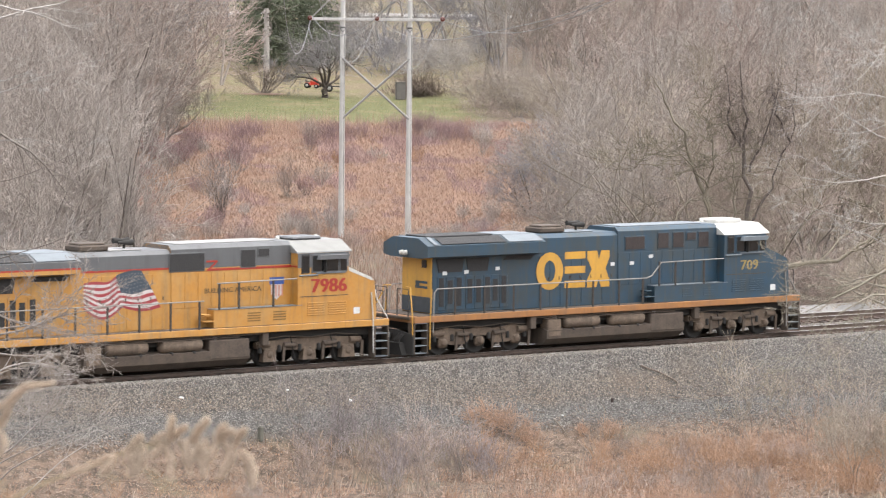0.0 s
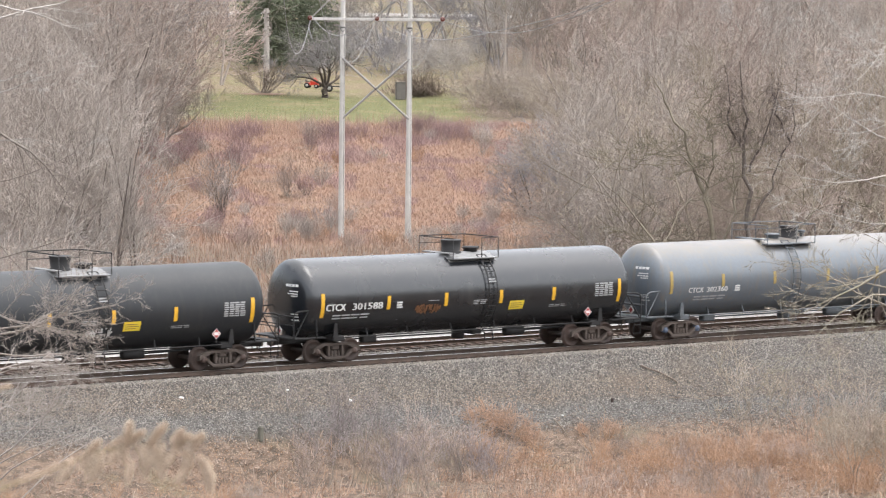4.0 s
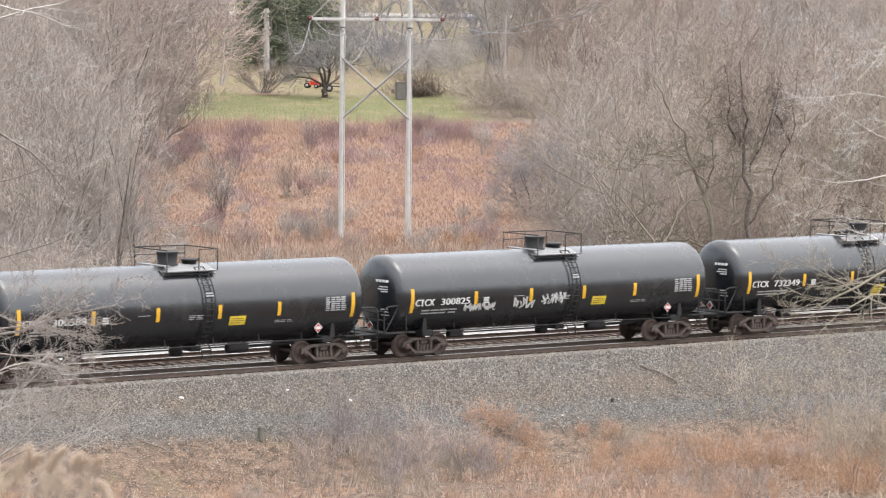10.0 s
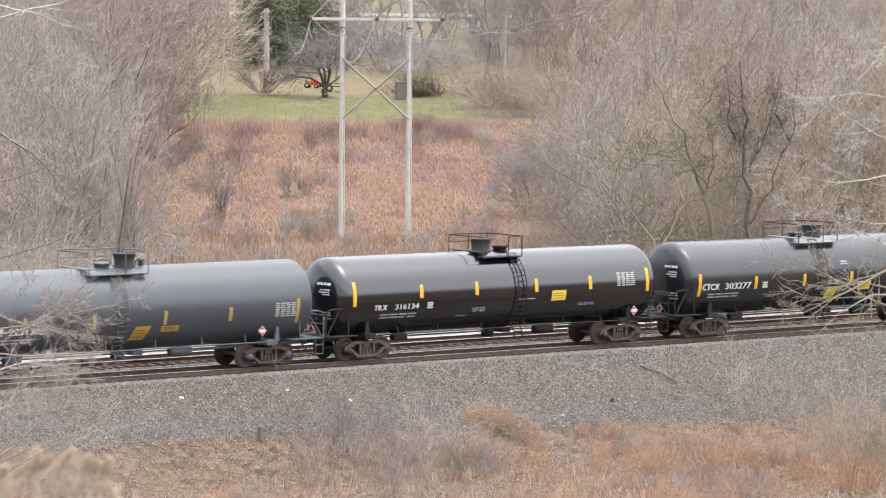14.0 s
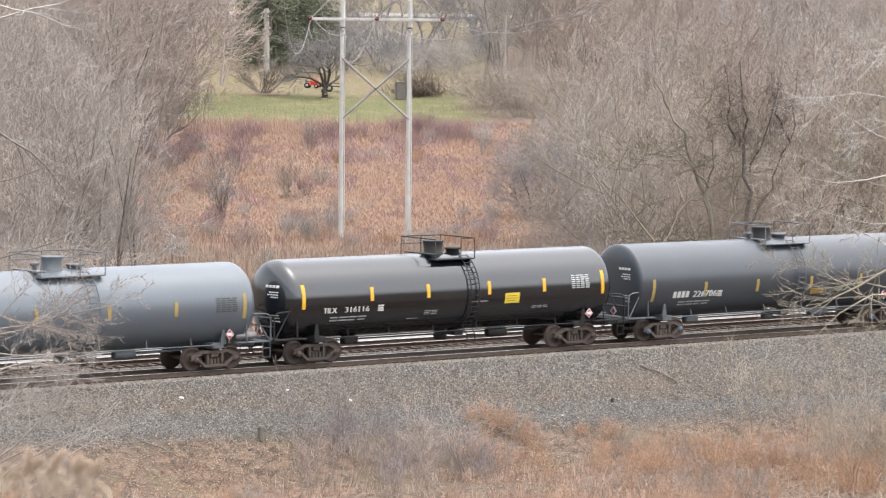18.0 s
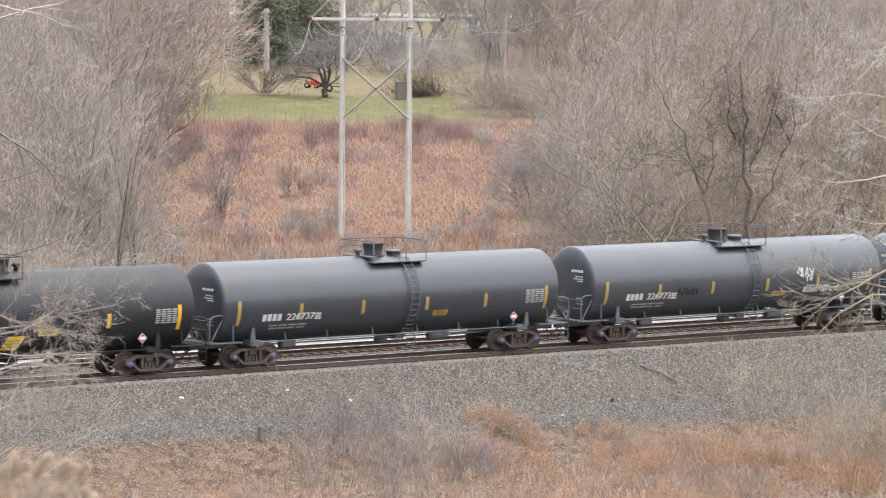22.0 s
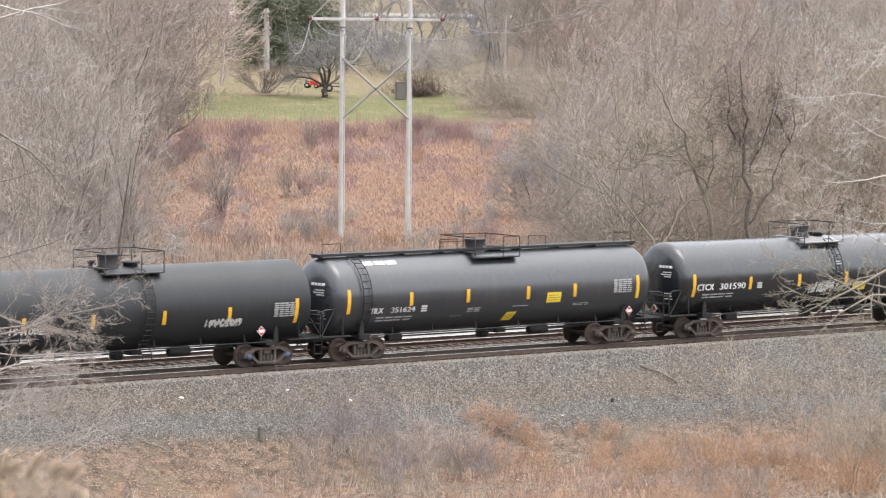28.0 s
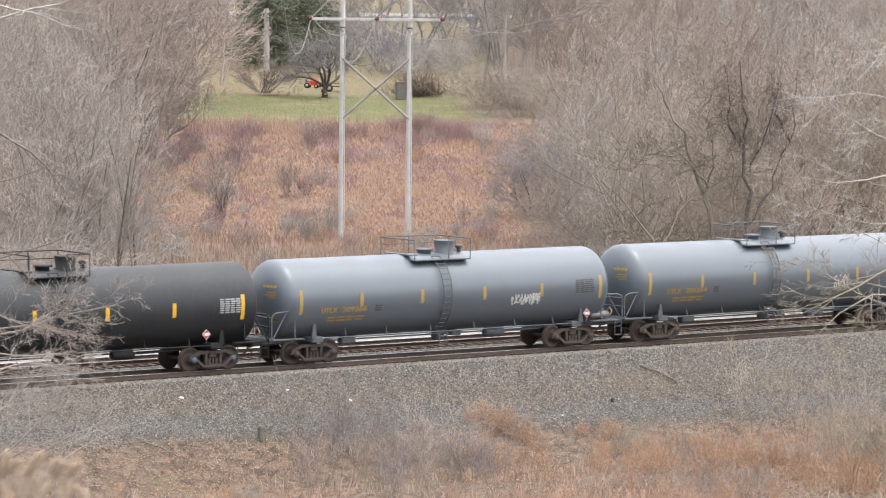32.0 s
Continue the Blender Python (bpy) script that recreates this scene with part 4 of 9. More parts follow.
def loco_truck(parent, x, curvy):
    t = empty("truck", pose(x, 0, 0))
    t.parent = parent
    ax = (-1.87, 0.0, 1.87)
    for y in (-1.02, 1.02):
        s = Shape()
        if curvy:
            s.prism([(-2.5, 0.78), (-2.5, 1.0), (-1.7, 1.12), (-0.7, 1.0), (0, 1.12), (0.7, 1.0), (1.7, 1.12), (2.5, 1.0), (2.5, 0.78), (2.1, 0.72), (1.5, 0.42), (0.75, 0.42), (0.4, 0.74), (-0.4, 0.74), (-0.75, 0.42), (-1.5, 0.42), (-2.1, 0.72)], y - 0.12, y + 0.12)
        else:
            s.prism([(-2.45, 0.74), (-2.5, 0.98), (-1.9, 1.02), (-0.9, 1.1), (0.9, 1.1), (1.9, 1.02), (2.5, 0.98), (2.45, 0.74), (1.4, 0.66), (0.45, 0.62), (-0.45, 0.62), (-1.4, 0.66)], y - 0.12, y + 0.12)
        part("side_frame", s, TRUCK_GREY, t)
        for a in ax:
            j = Shape()
            if curvy:
                j.box((a, y * 1.04, 0.52), (0.42, 0.26, 0.4), 0.08).lathe([(-0.02, 0.16), (0.12, 0.14), (0.13, 0.02)], 12, "y", (a, y * 1.13, 0.53)) if y > 0 else j.box((a, y * 1.04, 0.52), (0.42, 0.26, 0.4), 0.08).lathe([(0.02, 0.16), (-0.12, 0.14), (-0.13, 0.02)], 12, "y", (a, y * 1.13, 0.53))
            else:
                j.prism([(a - 0.32, 0.22), (a - 0.26, 0.72), (a + 0.26, 0.72), (a + 0.32, 0.22)], y - 0.15, y + 0.15)
                j.lathe([(-0.17, 0.02), (-0.17, 0.14), (-0.12, 0.15)], 12, "y", (a, y, 0.5))
            part("journal_box", j, TRUCK_GREY, t)
        part("damper", Shape().tube([(-2.45, y * 1.1, 0.9), (-1.9, y * 1.14, 0.92)], 0.13, 10), TRUCK_GREY, t)
        part("damper", Shape().tube([(1.9, y * 1.14, 0.92), (2.45, y * 1.1, 0.9)], 0.13, 10), TRUCK_GREY, t)
        part("brake_cylinder", Shape().tube([(-1.25, y * 1.15, 0.86), (-0.65, y * 1.15, 0.82)], 0.1, 10).tube([(0.65, y * 1.15, 0.82), (1.25, y * 1.15, 0.86)], 0.1, 10).tube([(-2.3, y * 1.18, 1.12), (-1.2, y * 1.2, 1.2), (0, y * 1.2, 1.1), (1.2, y * 1.2, 1.2), (2.3, y * 1.18, 1.1)], 0.022, 5), UNDER_GREY, t)
        for a in ax:
            for d in (-0.45, 0.45):
                part("coil_spring", shared("loco_spring", lambda: Shape().lathe([(0.5, 0.02), (0.5, 0.1), (0.54, 0.085), (0.58, 0.1), (0.62, 0.085), (0.66, 0.1), (0.7, 0.085), (0.74, 0.1), (0.78, 0.02)], 10, "z")), UNDER_BLACK, t, at=pose(a + d, y * 1.1, 0.08))
            part("brake_lever", shared("brake_lever", lambda: Shape().prism([(-0.06, 0.1), (0.05, 0.1), (0.1, 0.75), (-0.02, 0.78)], -0.03, 0.03)), UNDER_GREY, t, at=pose(a + 0.62, y * 1.16, 0.1))
        for x in (-0.95, 0.95):
            part("sand_pipe", Shape().tube([(x, y * 1.2, 1.2), (x + 0.08, y * 1.22, 0.8), (x + 0.3, y * 1.1, 0.2)], 0.022, 5), UNDER_BLACK, t)
    prof = [(-0.07, 0.02), (-0.07, 0.56), (-0.04, 0.56), (-0.035, 0.533), (0.065, 0.527), (0.07, 0.46), (0.03, 0.44), (0.02, 0.2), (0.07, 0.16), (0.07, 0.01)]
    for a in ax:
        for side in (-1, 1):
            part("wheel", shared("loco_wheel", lambda: Shape().lathe(prof, 28, "y")), UNDER_BLACK, t, at=pose(a, side * 0.75, 0.533, 0, 0, 0 if side > 0 else 180))
        part("axle", shared("axle", lambda: Shape().lathe([(-0.75, 0.08), (0.75, 0.08)], 10, "y")), WHEEL_STEEL, t, at=pose(a, 0, 0.533))
        part("traction_motor", shared("motor", lambda: Shape().box((0, 0, 0.6), (0.7, 1.1, 0.6), 0.1)), UNDER_BLACK, t, at=pose(a + 0.45, 0, 0))


def end_steps(loco, way, rail_mat, tread_mat, panel_mat):
    for side in (-1, 1):
        st = Shape()
        x0, x1, y0 = 9.78, 10.42, side * 1.5
        st.box((x0, side * 1.3, 0.9), (0.04, 0.42, 1.5))
        st.box((x1, side * 1.3, 0.9), (0.04, 0.42, 1.5))
        p = part("step_well", st, panel_mat, loco, at=pose(0, 0, 0, 0, 0, 0 if way > 0 else 180))
        for z in (0.2, 0.5, 0.8, 1.1, 1.4):
            part("step", Shape().box((10.1, side * 1.32, z), (0.62, 0.38, 0.035), 0.008), tread_mat, p)
        part("grab_rail", Shape().tube([(x0 - 0.1, side * 1.53, 0.35), (x0 - 0.12, side * 1.53, 1.7), (x0 - 0.2, side * 1.5, 2.75)], 0.026, 6), rail_mat, loco, at=pose(0, 0, 0, 0, 0, 0 if way > 0 else 180))
        part("grab_rail", Shape().tube([(x1 + 0.06, side * 1.45, 0.9), (x1 + 0.04, side * 1.4, 1.7), (x1 - 0.2, side * 0.95, 2.5), (x1 - 0.22, side * 0.9, 2.8), (x1 - 0.3, side * 0.5, 2.8)], 0.026, 6), rail_mat, loco, at=pose(0, 0, 0, 0, 0, 0 if way > 0 else 180))
    m = pose(0, 0, 0, 0, 0, 0 if way > 0 else 180)
    part("end_platform", Shape().box((10.1, 0, 1.6), (0.9, 2.5, 0.12), 0.02), panel_mat, loco, at=m)
    part("pilot", Shape().slab([(-1.5, 0.15), (-1.5, 0.95), (-0.3, 1.1), (0.3, 1.1), (1.5, 0.95), (1.5, 0.15)], 10.42, 10.5).slab([(-1.1, 0.12), (-0.9, 0.6), (0.9, 0.6), (1.1, 0.12)], 10.5, 10.75), UNDER_BLACK, loco, at=m)
    for e in (-1, 1):
        part("end_railing", Shape().tube([(10.45, e * 1.1, 1.65), (10.45, e * 1.1, 2.75), (10.45, e * 0.35, 2.75), (10.45, e * 0.35, 1.65)], 0.024, 6), UNDER_BLACK, loco, at=m)
    hoses = Shape()
    for y in (-0.9, -0.75, -0.6, 0.6, 0.75, 0.9):
        hoses.tube([(10.5, y, 0.95), (10.75, y, 0.75), (10.72, y, 0.4), (10.6, y * 0.95, 0.35)], 0.03, 6)
    part("air_hoses", hoses, UNDER_BLACK, loco, at=m)
    coupler(loco, way * 10.35, way, UNDER_BLACK)


def diesel(s, livery):
    up = livery == "yellow"
    body = UP_YELLOW if up else CSX_BLUE
    loco = empty("locomotive", pose(s, 0, 0))
    tagged(loco, "yellow and grey diesel locomotive with a flag on its side" if up else "dark blue diesel locomotive with gold end and lettering", "locomotive", "locomotives of the train")
    deck = part("deck", Shape().box((0, 0, 1.545), (20.9, 3.06, 0.26), 0.02), body if up else SILL_ORANGE, loco)
    part("walkway", Shape().box((0, 0, 1.685), (20.4, 3.0, 0.02)), UNDER_GREY, deck, "dusty tread plate")
    part("underframe", Shape().box((0, 0, 1.25), (20.0, 2.2, 0.4), 0.03), UNDER_BLACK, loco)
    # hood sections
    part("radiator_section", Shape().box((-6.3, 0, 2.86), (5.75, 2.0, 2.34), 0.03), body, loco)
    part("engine_hood", Shape().slab(hood_slab(1.0, 1.69, 4.72), -3.7, 0.5), body, loco)
    part("control_cabinet", Shape().slab(hood_slab(1.02, 1.69, 4.88), 0.5, 6.05), body, loco)
    wing = part("radiator_wing", Shape().slab([(-1.5, 4.02), (-1.5, 4.47), (-0.85, 4.76), (0.85, 4.76), (1.5, 4.47), (1.5, 4.02), (1.0, 3.95), (-1.0, 3.95)], -9.8, -3.75), UP_GREY if up else CSX_BLUE, loco)
    part("wing_grille", Shape().box((-7.6, 0, 4.79), (3.3, 1.5, 0.06), 0.02), DARK_GRILLE, wing, "dark radiator shutters")
    for y in (-1.18, 1.18):
        part("wing_shutter", Shape().box((0, 0, 0), (3.3, 0.6, 0.03), 0.01, Matrix.Rotation(radians(24.0 if y < 0 else -24.0), 4, "X")).mesh("wing_shutter"), DARK_GRILLE, wing, at=pose(-7.4, y, 4.645))
        part("wing_panel", Shape().box((0, 0, 0), (1.75, 0.62, 0.03), 0.01, Matrix.Rotation(radians(24.0 if y < 0 else -24.0), 4, "X")), PALE_PANEL, wing, "pale roof panel", at=pose(-4.75, y, 4.645))
        part("wing_rib", Shape().box((0, 0, 0), (0.2, 0.66, 0.04), 0.01, Matrix.Rotation(radians(24.0 if y < 0 else -24.0), 4, "X")), PALE_PANEL, wing, "pale edge strip", at=pose(-9.35, y, 4.645))
    part("wing_panel", Shape().box((-4.75, 0, 4.775), (1.75, 1.6, 0.03), 0.01), PALE_PANEL, wing)
    rear = part("rear_wall", Shape().box((-9.2, 0, 2.86), (0.06, 1.96, 2.3), 0.02), body if up else CSX_YELLOW, loco)
    part("rear_wall_base", Shape().box((-9.24, 0, 2.05), (0.03, 1.9, 0.62)), body if up else mat("grey_blue_base", (0.07, 0.085, 0.1)), rear)
    for y in (-0.12, 0.12):
        part("rear_headlight", Shape().lathe([(-0.12, 0.01), (-0.12, 0.09), (0.0, 0.1)], 12, "x", (-9.85, y, 4.15)), ROOF_WHITE, rear)
    part("number_board", Shape().box((-9.26, -0.55, 3.7), (0.06, 0.3, 0.32), 0.01), WIN_BROWN, rear)
    if not up:
        part("end_logo", joined(Shape().box((-9.25, -0.35, 2.95), (0.012, 0.8, 0.1)), Shape().box((-9.25, -0.35, 2.75), (0.012, 0.8, 0.1)), Shape().box((-9.25, -0.1, 2.85), (0.012, 0.25, 0.3))), CSX_BLUE, rear, "plain dark emblem bars")
    # upper radiator intake and the tall louvres
    for x0, x1 in ((-9.0, -7.6), (-7.5, -6.3)):
        part("intake_screen", Shape().prism([(x0 + 0.12, 3.35), (x0, 3.9), (x1, 3.9), (x1 - 0.1, 3.35)], -1.03, -0.98), DARK_GRILLE, loco)
    part("intake_screen", Shape().prism([(-5.6, 3.75), (-5.4, 3.92), (-3.95, 3.92), (-4.2, 3.72)], -1.03, -0.98), DARK_GRILLE, loco)
    for k, x in enumerate((-8.75, -8.3, -7.85, -7.3, -6.85, -6.4, -6.0, -5.55)):
        h = (1.15, 0.95, 1.15, 1.0, 0.95, 1.1, 0.9, 1.1)[k]
        door = part("louvre_door", Shape().box((x, -1.01, 2.5), (0.4, 0.04, 1.35), 0.012), body, loco)
        part("louvre", Shape().box((x, -1.035, 2.55), (0.24, 0.03, h), 0.006), DARK_GRILLE, door)
    # hood doors with seams
    for k in range(7):
        x = -3.42 + k * 0.56
        part("hood_door", Shape().box((x, -1.008, 2.78), (0.535, 0.02, 2.1), 0.006), body, loco)
    for k in range(9):
        x = 0.82 + k * 0.6
        if not (0.6 < x < 6.0):
            continue
        part("cabinet_door", Shape().box((x, -1.026, 3.15), (0.575, 0.02, 1.35), 0.006), body, loco)
    for x0, x1, z0, z1 in (((0.45, 2.0, 3.9, 4.55), (3.7, 4.35, 3.95, 4.6), (4.5, 5.0, 4.35, 4.62)) if up else ((0.9, 1.95, 3.95, 4.47), (2.7, 3.27, 3.95, 4.58), (3.54, 4.12, 3.95, 4.58), (4.3, 4.8, 4.25, 4.55), (4.97, 5.53, 3.92, 4.56))):
        w = part("cabinet_opening", Shape().box(((x0 + x1) / 2, -1.03, (z0 + z1) / 2), (x1 - x0 + 0.08, 0.03, z1 - z0 + 0.08), 0.01), UP_GREY if up else body, loco)
        part("screen", Shape().box(((x0 + x1) / 2, -1.05, (z0 + z1) / 2), (x1 - x0, 0.02, z1 - z0), 0.004), WIN_BROWN if not up else DARK_GRILLE, w)
    # roof fittings
    part("exhaust_stack", Shape().box((-2.6, 0, 4.85), (1.3, 1.1, 0.24), 0.06).box((-2.6, 0, 5.0), (1.1, 0.8, 0.08), 0.03), UNDER_GREY, loco)
    part("air_horn", Shape().tube([(-0.95, 0, 4.74), (-0.95, 0, 5.0)], 0.05, 8).tube([(-1.25, 0.12, 5.05), (-0.7, 0.12, 5.05)], [0.05, 0.13], 10).tube([(-1.3, -0.12, 5.0), (-0.65, -0.12, 5.0)], [0.05, 0.12], 10).tube([(-0.9, 0, 5.08), (-1.45, 0, 5.08)], [0.05, 0.11], 10), UNDER_BLACK, loco)
    for x, w in ((-1.3, 1.5), (3.2, 4.6)):
        part("roof_hatch", Shape().box((x, 0, 4.75 if x < 0 else 4.9), (w, 1.3, 0.04), 0.015), PALE_PANEL if not up else mat("grey_white_hatch", (0.42, 0.41, 0.39), (0.32, 0.31, 0.3), rough=0.6, scale=2), loco)
    # cab and nose
    cabm = UP_YELLOW if up else CSX_BLUE
    cab = part("cab", Shape().slab([(-1.5, 1.69), (-1.5, 4.36), (-1.46, 4.42), (1.46, 4.42), (1.5, 4.36), (1.5, 1.69)], 6.05, 8.45), cabm, loco)
    part("cab_roof", Shape().slab([(-1.53, 4.42), (-1.5, 4.47), (-0.8, 4.86), (0.8, 4.86), (1.5, 4.47), (1.53, 4.42)], 6.0, 8.6), mat("pale_grey_cab_roof", (0.33, 0.325, 0.3), (0.26, 0.255, 0.24), rough=0.6, scale=2) if up else ROOF_WHITE, cab)
    if up:
        part("cab_upper", Shape().box((7.25, -1.502, 4.13), (2.42, 0.02, 0.56)), UP_GREY, cab, "grey upper side")
    frame_m = UP_GREY if up else CSX_BLUE
    for x0, x1 in ((6.25, 6.55), (6.72, 7.25), (7.32, 7.95), (8.05, 8.36)):
        w = part("window_frame", Shape().box(((x0 + x1) / 2, -1.51, 4.0), (x1 - x0 + 0.09, 0.035, 0.74), 0.02), frame_m if x0 > 6.3 else UNDER_BLACK, cab)
        part("pane", Shape().box(((x0 + x1) / 2, -1.53, 4.0), (x1 - x0, 0.012, 0.62), 0.004), CAB_GLASS, w)
    part("sunshade", Shape().prism([(6.9, 4.16), (7.0, 4.33), (8.35, 4.33), (8.25, 4.16)], -1.78, -1.5), PALE_PANEL if not up else UP_GREY, cab)
    part("window_sill", Shape().box((7.6, -1.53, 3.62), (1.4, 0.06, 0.06), 0.01), PALE_PANEL, cab)
    part("mirror", Shape().box((7.28, -1.6, 3.95), (0.06, 0.16, 0.6), 0.02), UNDER_BLACK, cab)
    part("number_light", Shape().box((6.55, -1.53, 3.55), (0.9, 0.08, 0.06), 0.02), PALE_PANEL, cab)
    part("windscreen", Shape().box((8.465, -0.75, 4.08), (0.02, 1.0, 0.5), 0.01).box((8.465, 0.75, 4.08), (0.02, 1.0, 0.5), 0.01), CAB_GLASS, cab)
    part("air_conditioner", Shape().box((7.1, 0, 4.93), (1.4, 1.2, 0.2 if not up else 0.12), 0.05), ROOF_WHITE if not up else UP_GREY, cab)
    for x, y in ((6.3, 0.3), (6.8, -0.4), (7.9, -0.2), (8.2, 0.4)):
        part("antenna", Shape().lathe([(0, 0.09), (0.1, 0.08), (0.14, 0.02)], 10, "z", (x, y, 4.86)), ROOF_WHITE, cab)
    nose = part("nose", Shape().prism([(8.45, 1.69), (9.82, 1.69), (9.86, 1.9), (9.76, 3.22), (9.6, 3.36), (8.45, 3.82)], -1.46, 1.46), cabm, loco)
    part("nose_top", Shape().prism([(8.46, 3.825), (9.6, 3.365), (9.62, 3.375), (8.46, 3.84)], -1.2, 1.2), ROOF_WHITE if up else PALE_PANEL, nose, "pale sloping nose top")
    for x0, x1, z0, z1 in ((6.5, 7.3, 1.95, 2.5), (7.5, 8.35, 1.95, 2.5)):
        for k in range(6):
            z = z0 + (z1 - z0) * (k + 0.5) / 6
            part("vent_slat", Shape().box(((x0 + x1) / 2, -1.51, z), (x1 - x0, 0.025, 0.05), 0.006), cabm, cab)
    if up:
        part("nose_edge", Shape().prism([(8.5, 3.8), (9.6, 3.36), (9.74, 3.22), (9.6, 3.24), (8.5, 3.66)], -1.468, -1.461), ROOF_WHITE, nose, "pale worn nose edge")
    part("data_plate", decal(8.75, 9.05, 1.95, 2.2, -1.464), WHITE_PAINT, nose)
    part("cab_line", Shape().box((7.3, -1.505, 2.72), (2.3, 0.012, 0.03)), UNDER_GREY, cab)
    # side box under the forward walkway
    for side in (-1, 1):
        bx = part("battery_box", Shape().box((4.2, side * 1.25, 2.04), (4.1, 0.5, 0.7), 0.02), body, loco)
        part("box_tread", Shape().box((4.2, side * 1.26, 2.4), (4.1, 0.52, 0.02)), PALE_PANEL, bx)
        for x in (4.0, 5.2):
            for k in range(4):
                part("box_louvre", Shape().box((x, side * 1.506, 1.9 + k * 0.1), (0.6, 0.014, 0.05), 0.004), body if not up else mat("shaded_louvre", (0.3, 0.16, 0.03)), bx)
        part("box_step", Shape().box((1.95, side * 1.3, 1.95), (0.5, 0.4, 0.05), 0.01).box((1.85, side * 1.3, 2.2), (0.3, 0.4, 0.05), 0.01), body, bx)
        # handrails
        if up:
            part("handrail", Shape().tube([(-9.5, side * 1.5, 1.0), (-9.45, side * 1.5, 2.6), (-9.3, side * 1.5, 2.75), (1.7, side * 1.5, 2.75)], 0.027, 6), RAIL_SILVER, loco)
            part("handrail", Shape().tube([(2.3, side * 1.5, 3.4), (6.0, side * 1.5, 3.44)], 0.027, 6), RAIL_SILVER, loco)
        else:
            part("handrail", Shape().tube([(-9.5, side * 1.5, 1.0), (-9.45, side * 1.5, 2.6), (-9.3, side * 1.5, 2.75), (1.7, side * 1.5, 2.75), (2.0, side * 1.5, 2.85), (2.5, side * 1.5, 3.38), (6.0, side * 1.5, 3.42)], 0.027, 6), RAIL_SILVER, loco)
        for x in (-8.4, -6.9, -5.4, -4.0, -2.6, -1.2, 0.2, 1.5):
            part("handrail_post", shared("post_low", lambda: Shape().box((0, 0, 2.1), (0.095, 0.04, 1.3), 0.01)), POST, loco, at=pose(x, side * 1.5, 0))
        for x in (2.4, 3.3, 4.9):
            part("handrail_post", shared("post_high", lambda: Shape().box((0, 0, 2.9), (0.095, 0.04, 1.05), 0.01)), POST, loco, at=pose(x, side * 1.5, 0))
    # fuel tank, reservoirs and boxes
    tank = part("fuel_tank", Shape().slab([(-1.45, 0.45), (-1.48, 0.8), (-1.1, 0.86), (1.1, 0.86), (1.48, 0.8), (1.45, 0.45), (1.1, 0.18), (-1.1, 0.18)], -3.6, 3.85), UNDER_GREY, loco)
    part("tank_core", Shape().box((0.1, 0, 1.0), (6.8, 1.7, 0.6), 0.05), UNDER_BLACK, tank)
    for side in (-1, 1):
        for x0, x1 in ((-2.62, -0.7), (-0.18, 1.75)):
            part("air_reservoir", Shape().lathe([(x0, 0.02), (x0 + 0.02, 0.18), (x0 + 0.12, 0.27), (x1 - 0.12, 0.27), (x1 - 0.02, 0.18), (x1, 0.02)], 18, "x", (0, side * 1.22, 1.08)), TRUCK_GREY, tank)
        part("filter_box", Shape().box((-3.2, side * 1.2, 0.88), (0.72, 0.55, 0.72), 0.04), TRUCK_GREY, tank)
        part("equipment_box", Shape().box((2.9, side * 1.2, 0.86), (1.85, 0.56, 0.74), 0.04), UNDER_GREY, tank)
        part("reservoir_strap", Shape().box((-2.2, side * 1.3, 0.8), (0.12, 0.4, 0.12), 0.03).box((-1.1, side * 1.3, 0.8), (0.12, 0.4, 0.12), 0.03).box((0.3, side * 1.3, 0.8), (0.12, 0.4, 0.12), 0.03).box((1.3, side * 1.3, 0.8), (0.12, 0.4, 0.12), 0.03), UNDER_BLACK, tank)
        part("filler_cap", Shape().lathe([(0, 0.1), (0.12, 0.1), (0.14, 0.02)], 10, "z", (-3.0, side * 1.2, 1.24)).lathe([(0, 0.08), (0.1, 0.08), (0.12, 0.02)], 10, "z", (2.4, side * 1.2, 1.23)), ROOF_WHITE, tank)
    for side in (-1, 1):
        for k, z in enumerate((1.36, 1.29)):
            part("conduit", Shape().tube([(-4.2 + k * 0.5, side * 1.4, z), (4.4 - k, side * 1.4, z)], 0.028, 6), UNDER_GREY, loco)
        for x in (-4.3, 4.6):
            part("hanger", Shape().box((x, side * 1.3, 1.15), (0.3, 0.3, 0.5), 0.03), UNDER_GREY, loco)
    loco_truck(loco, -6.85, not up)
    loco_truck(loco, 6.85, not up)
    for way in (1, -1):
        end_steps(loco, way, ROOF_WHITE if up else (RAIL_SILVER if way > 0 else CSX_YELLOW), PALE_PANEL, UNDER_GREY)
    # livery
    if up:
        part("grey_band", Shape().slab([(-1.004, 3.98), (-1.004, 4.56), (-0.804, 4.724), (0.804, 4.724), (1.004, 4.56), (1.004, 3.98)], -3.7, 0.496), UP_GREY, loco, "grey upper hood")
        part("grey_band", Shape().slab([(-1.024, 3.98), (-1.024, 4.72), (-0.82, 4.884), (0.82, 4.884), (1.024, 4.72), (1.024, 3.98)], 0.5, 6.046), UP_GREY, loco, "grey upper hood")
        part("red_line", Shape().box((-1.6, -1.008, 4.01), (4.2, 0.01, 0.075)).box((4.1, -1.032, 3.9), (3.9, 0.014, 0.085)).box((6.05, -1.2, 3.9), (0.02, 0.5, 0.07)), SIGNAL_RED, loco)
        part("red_line", Shape().prism([(2.1, 3.86), (2.55, 4.22), (2.65, 4.22), (2.2, 3.86)], -1.046, -1.03).box((2.35, -1.038, 4.22), (0.5, 0.014, 0.07)), SIGNAL_RED, loco)
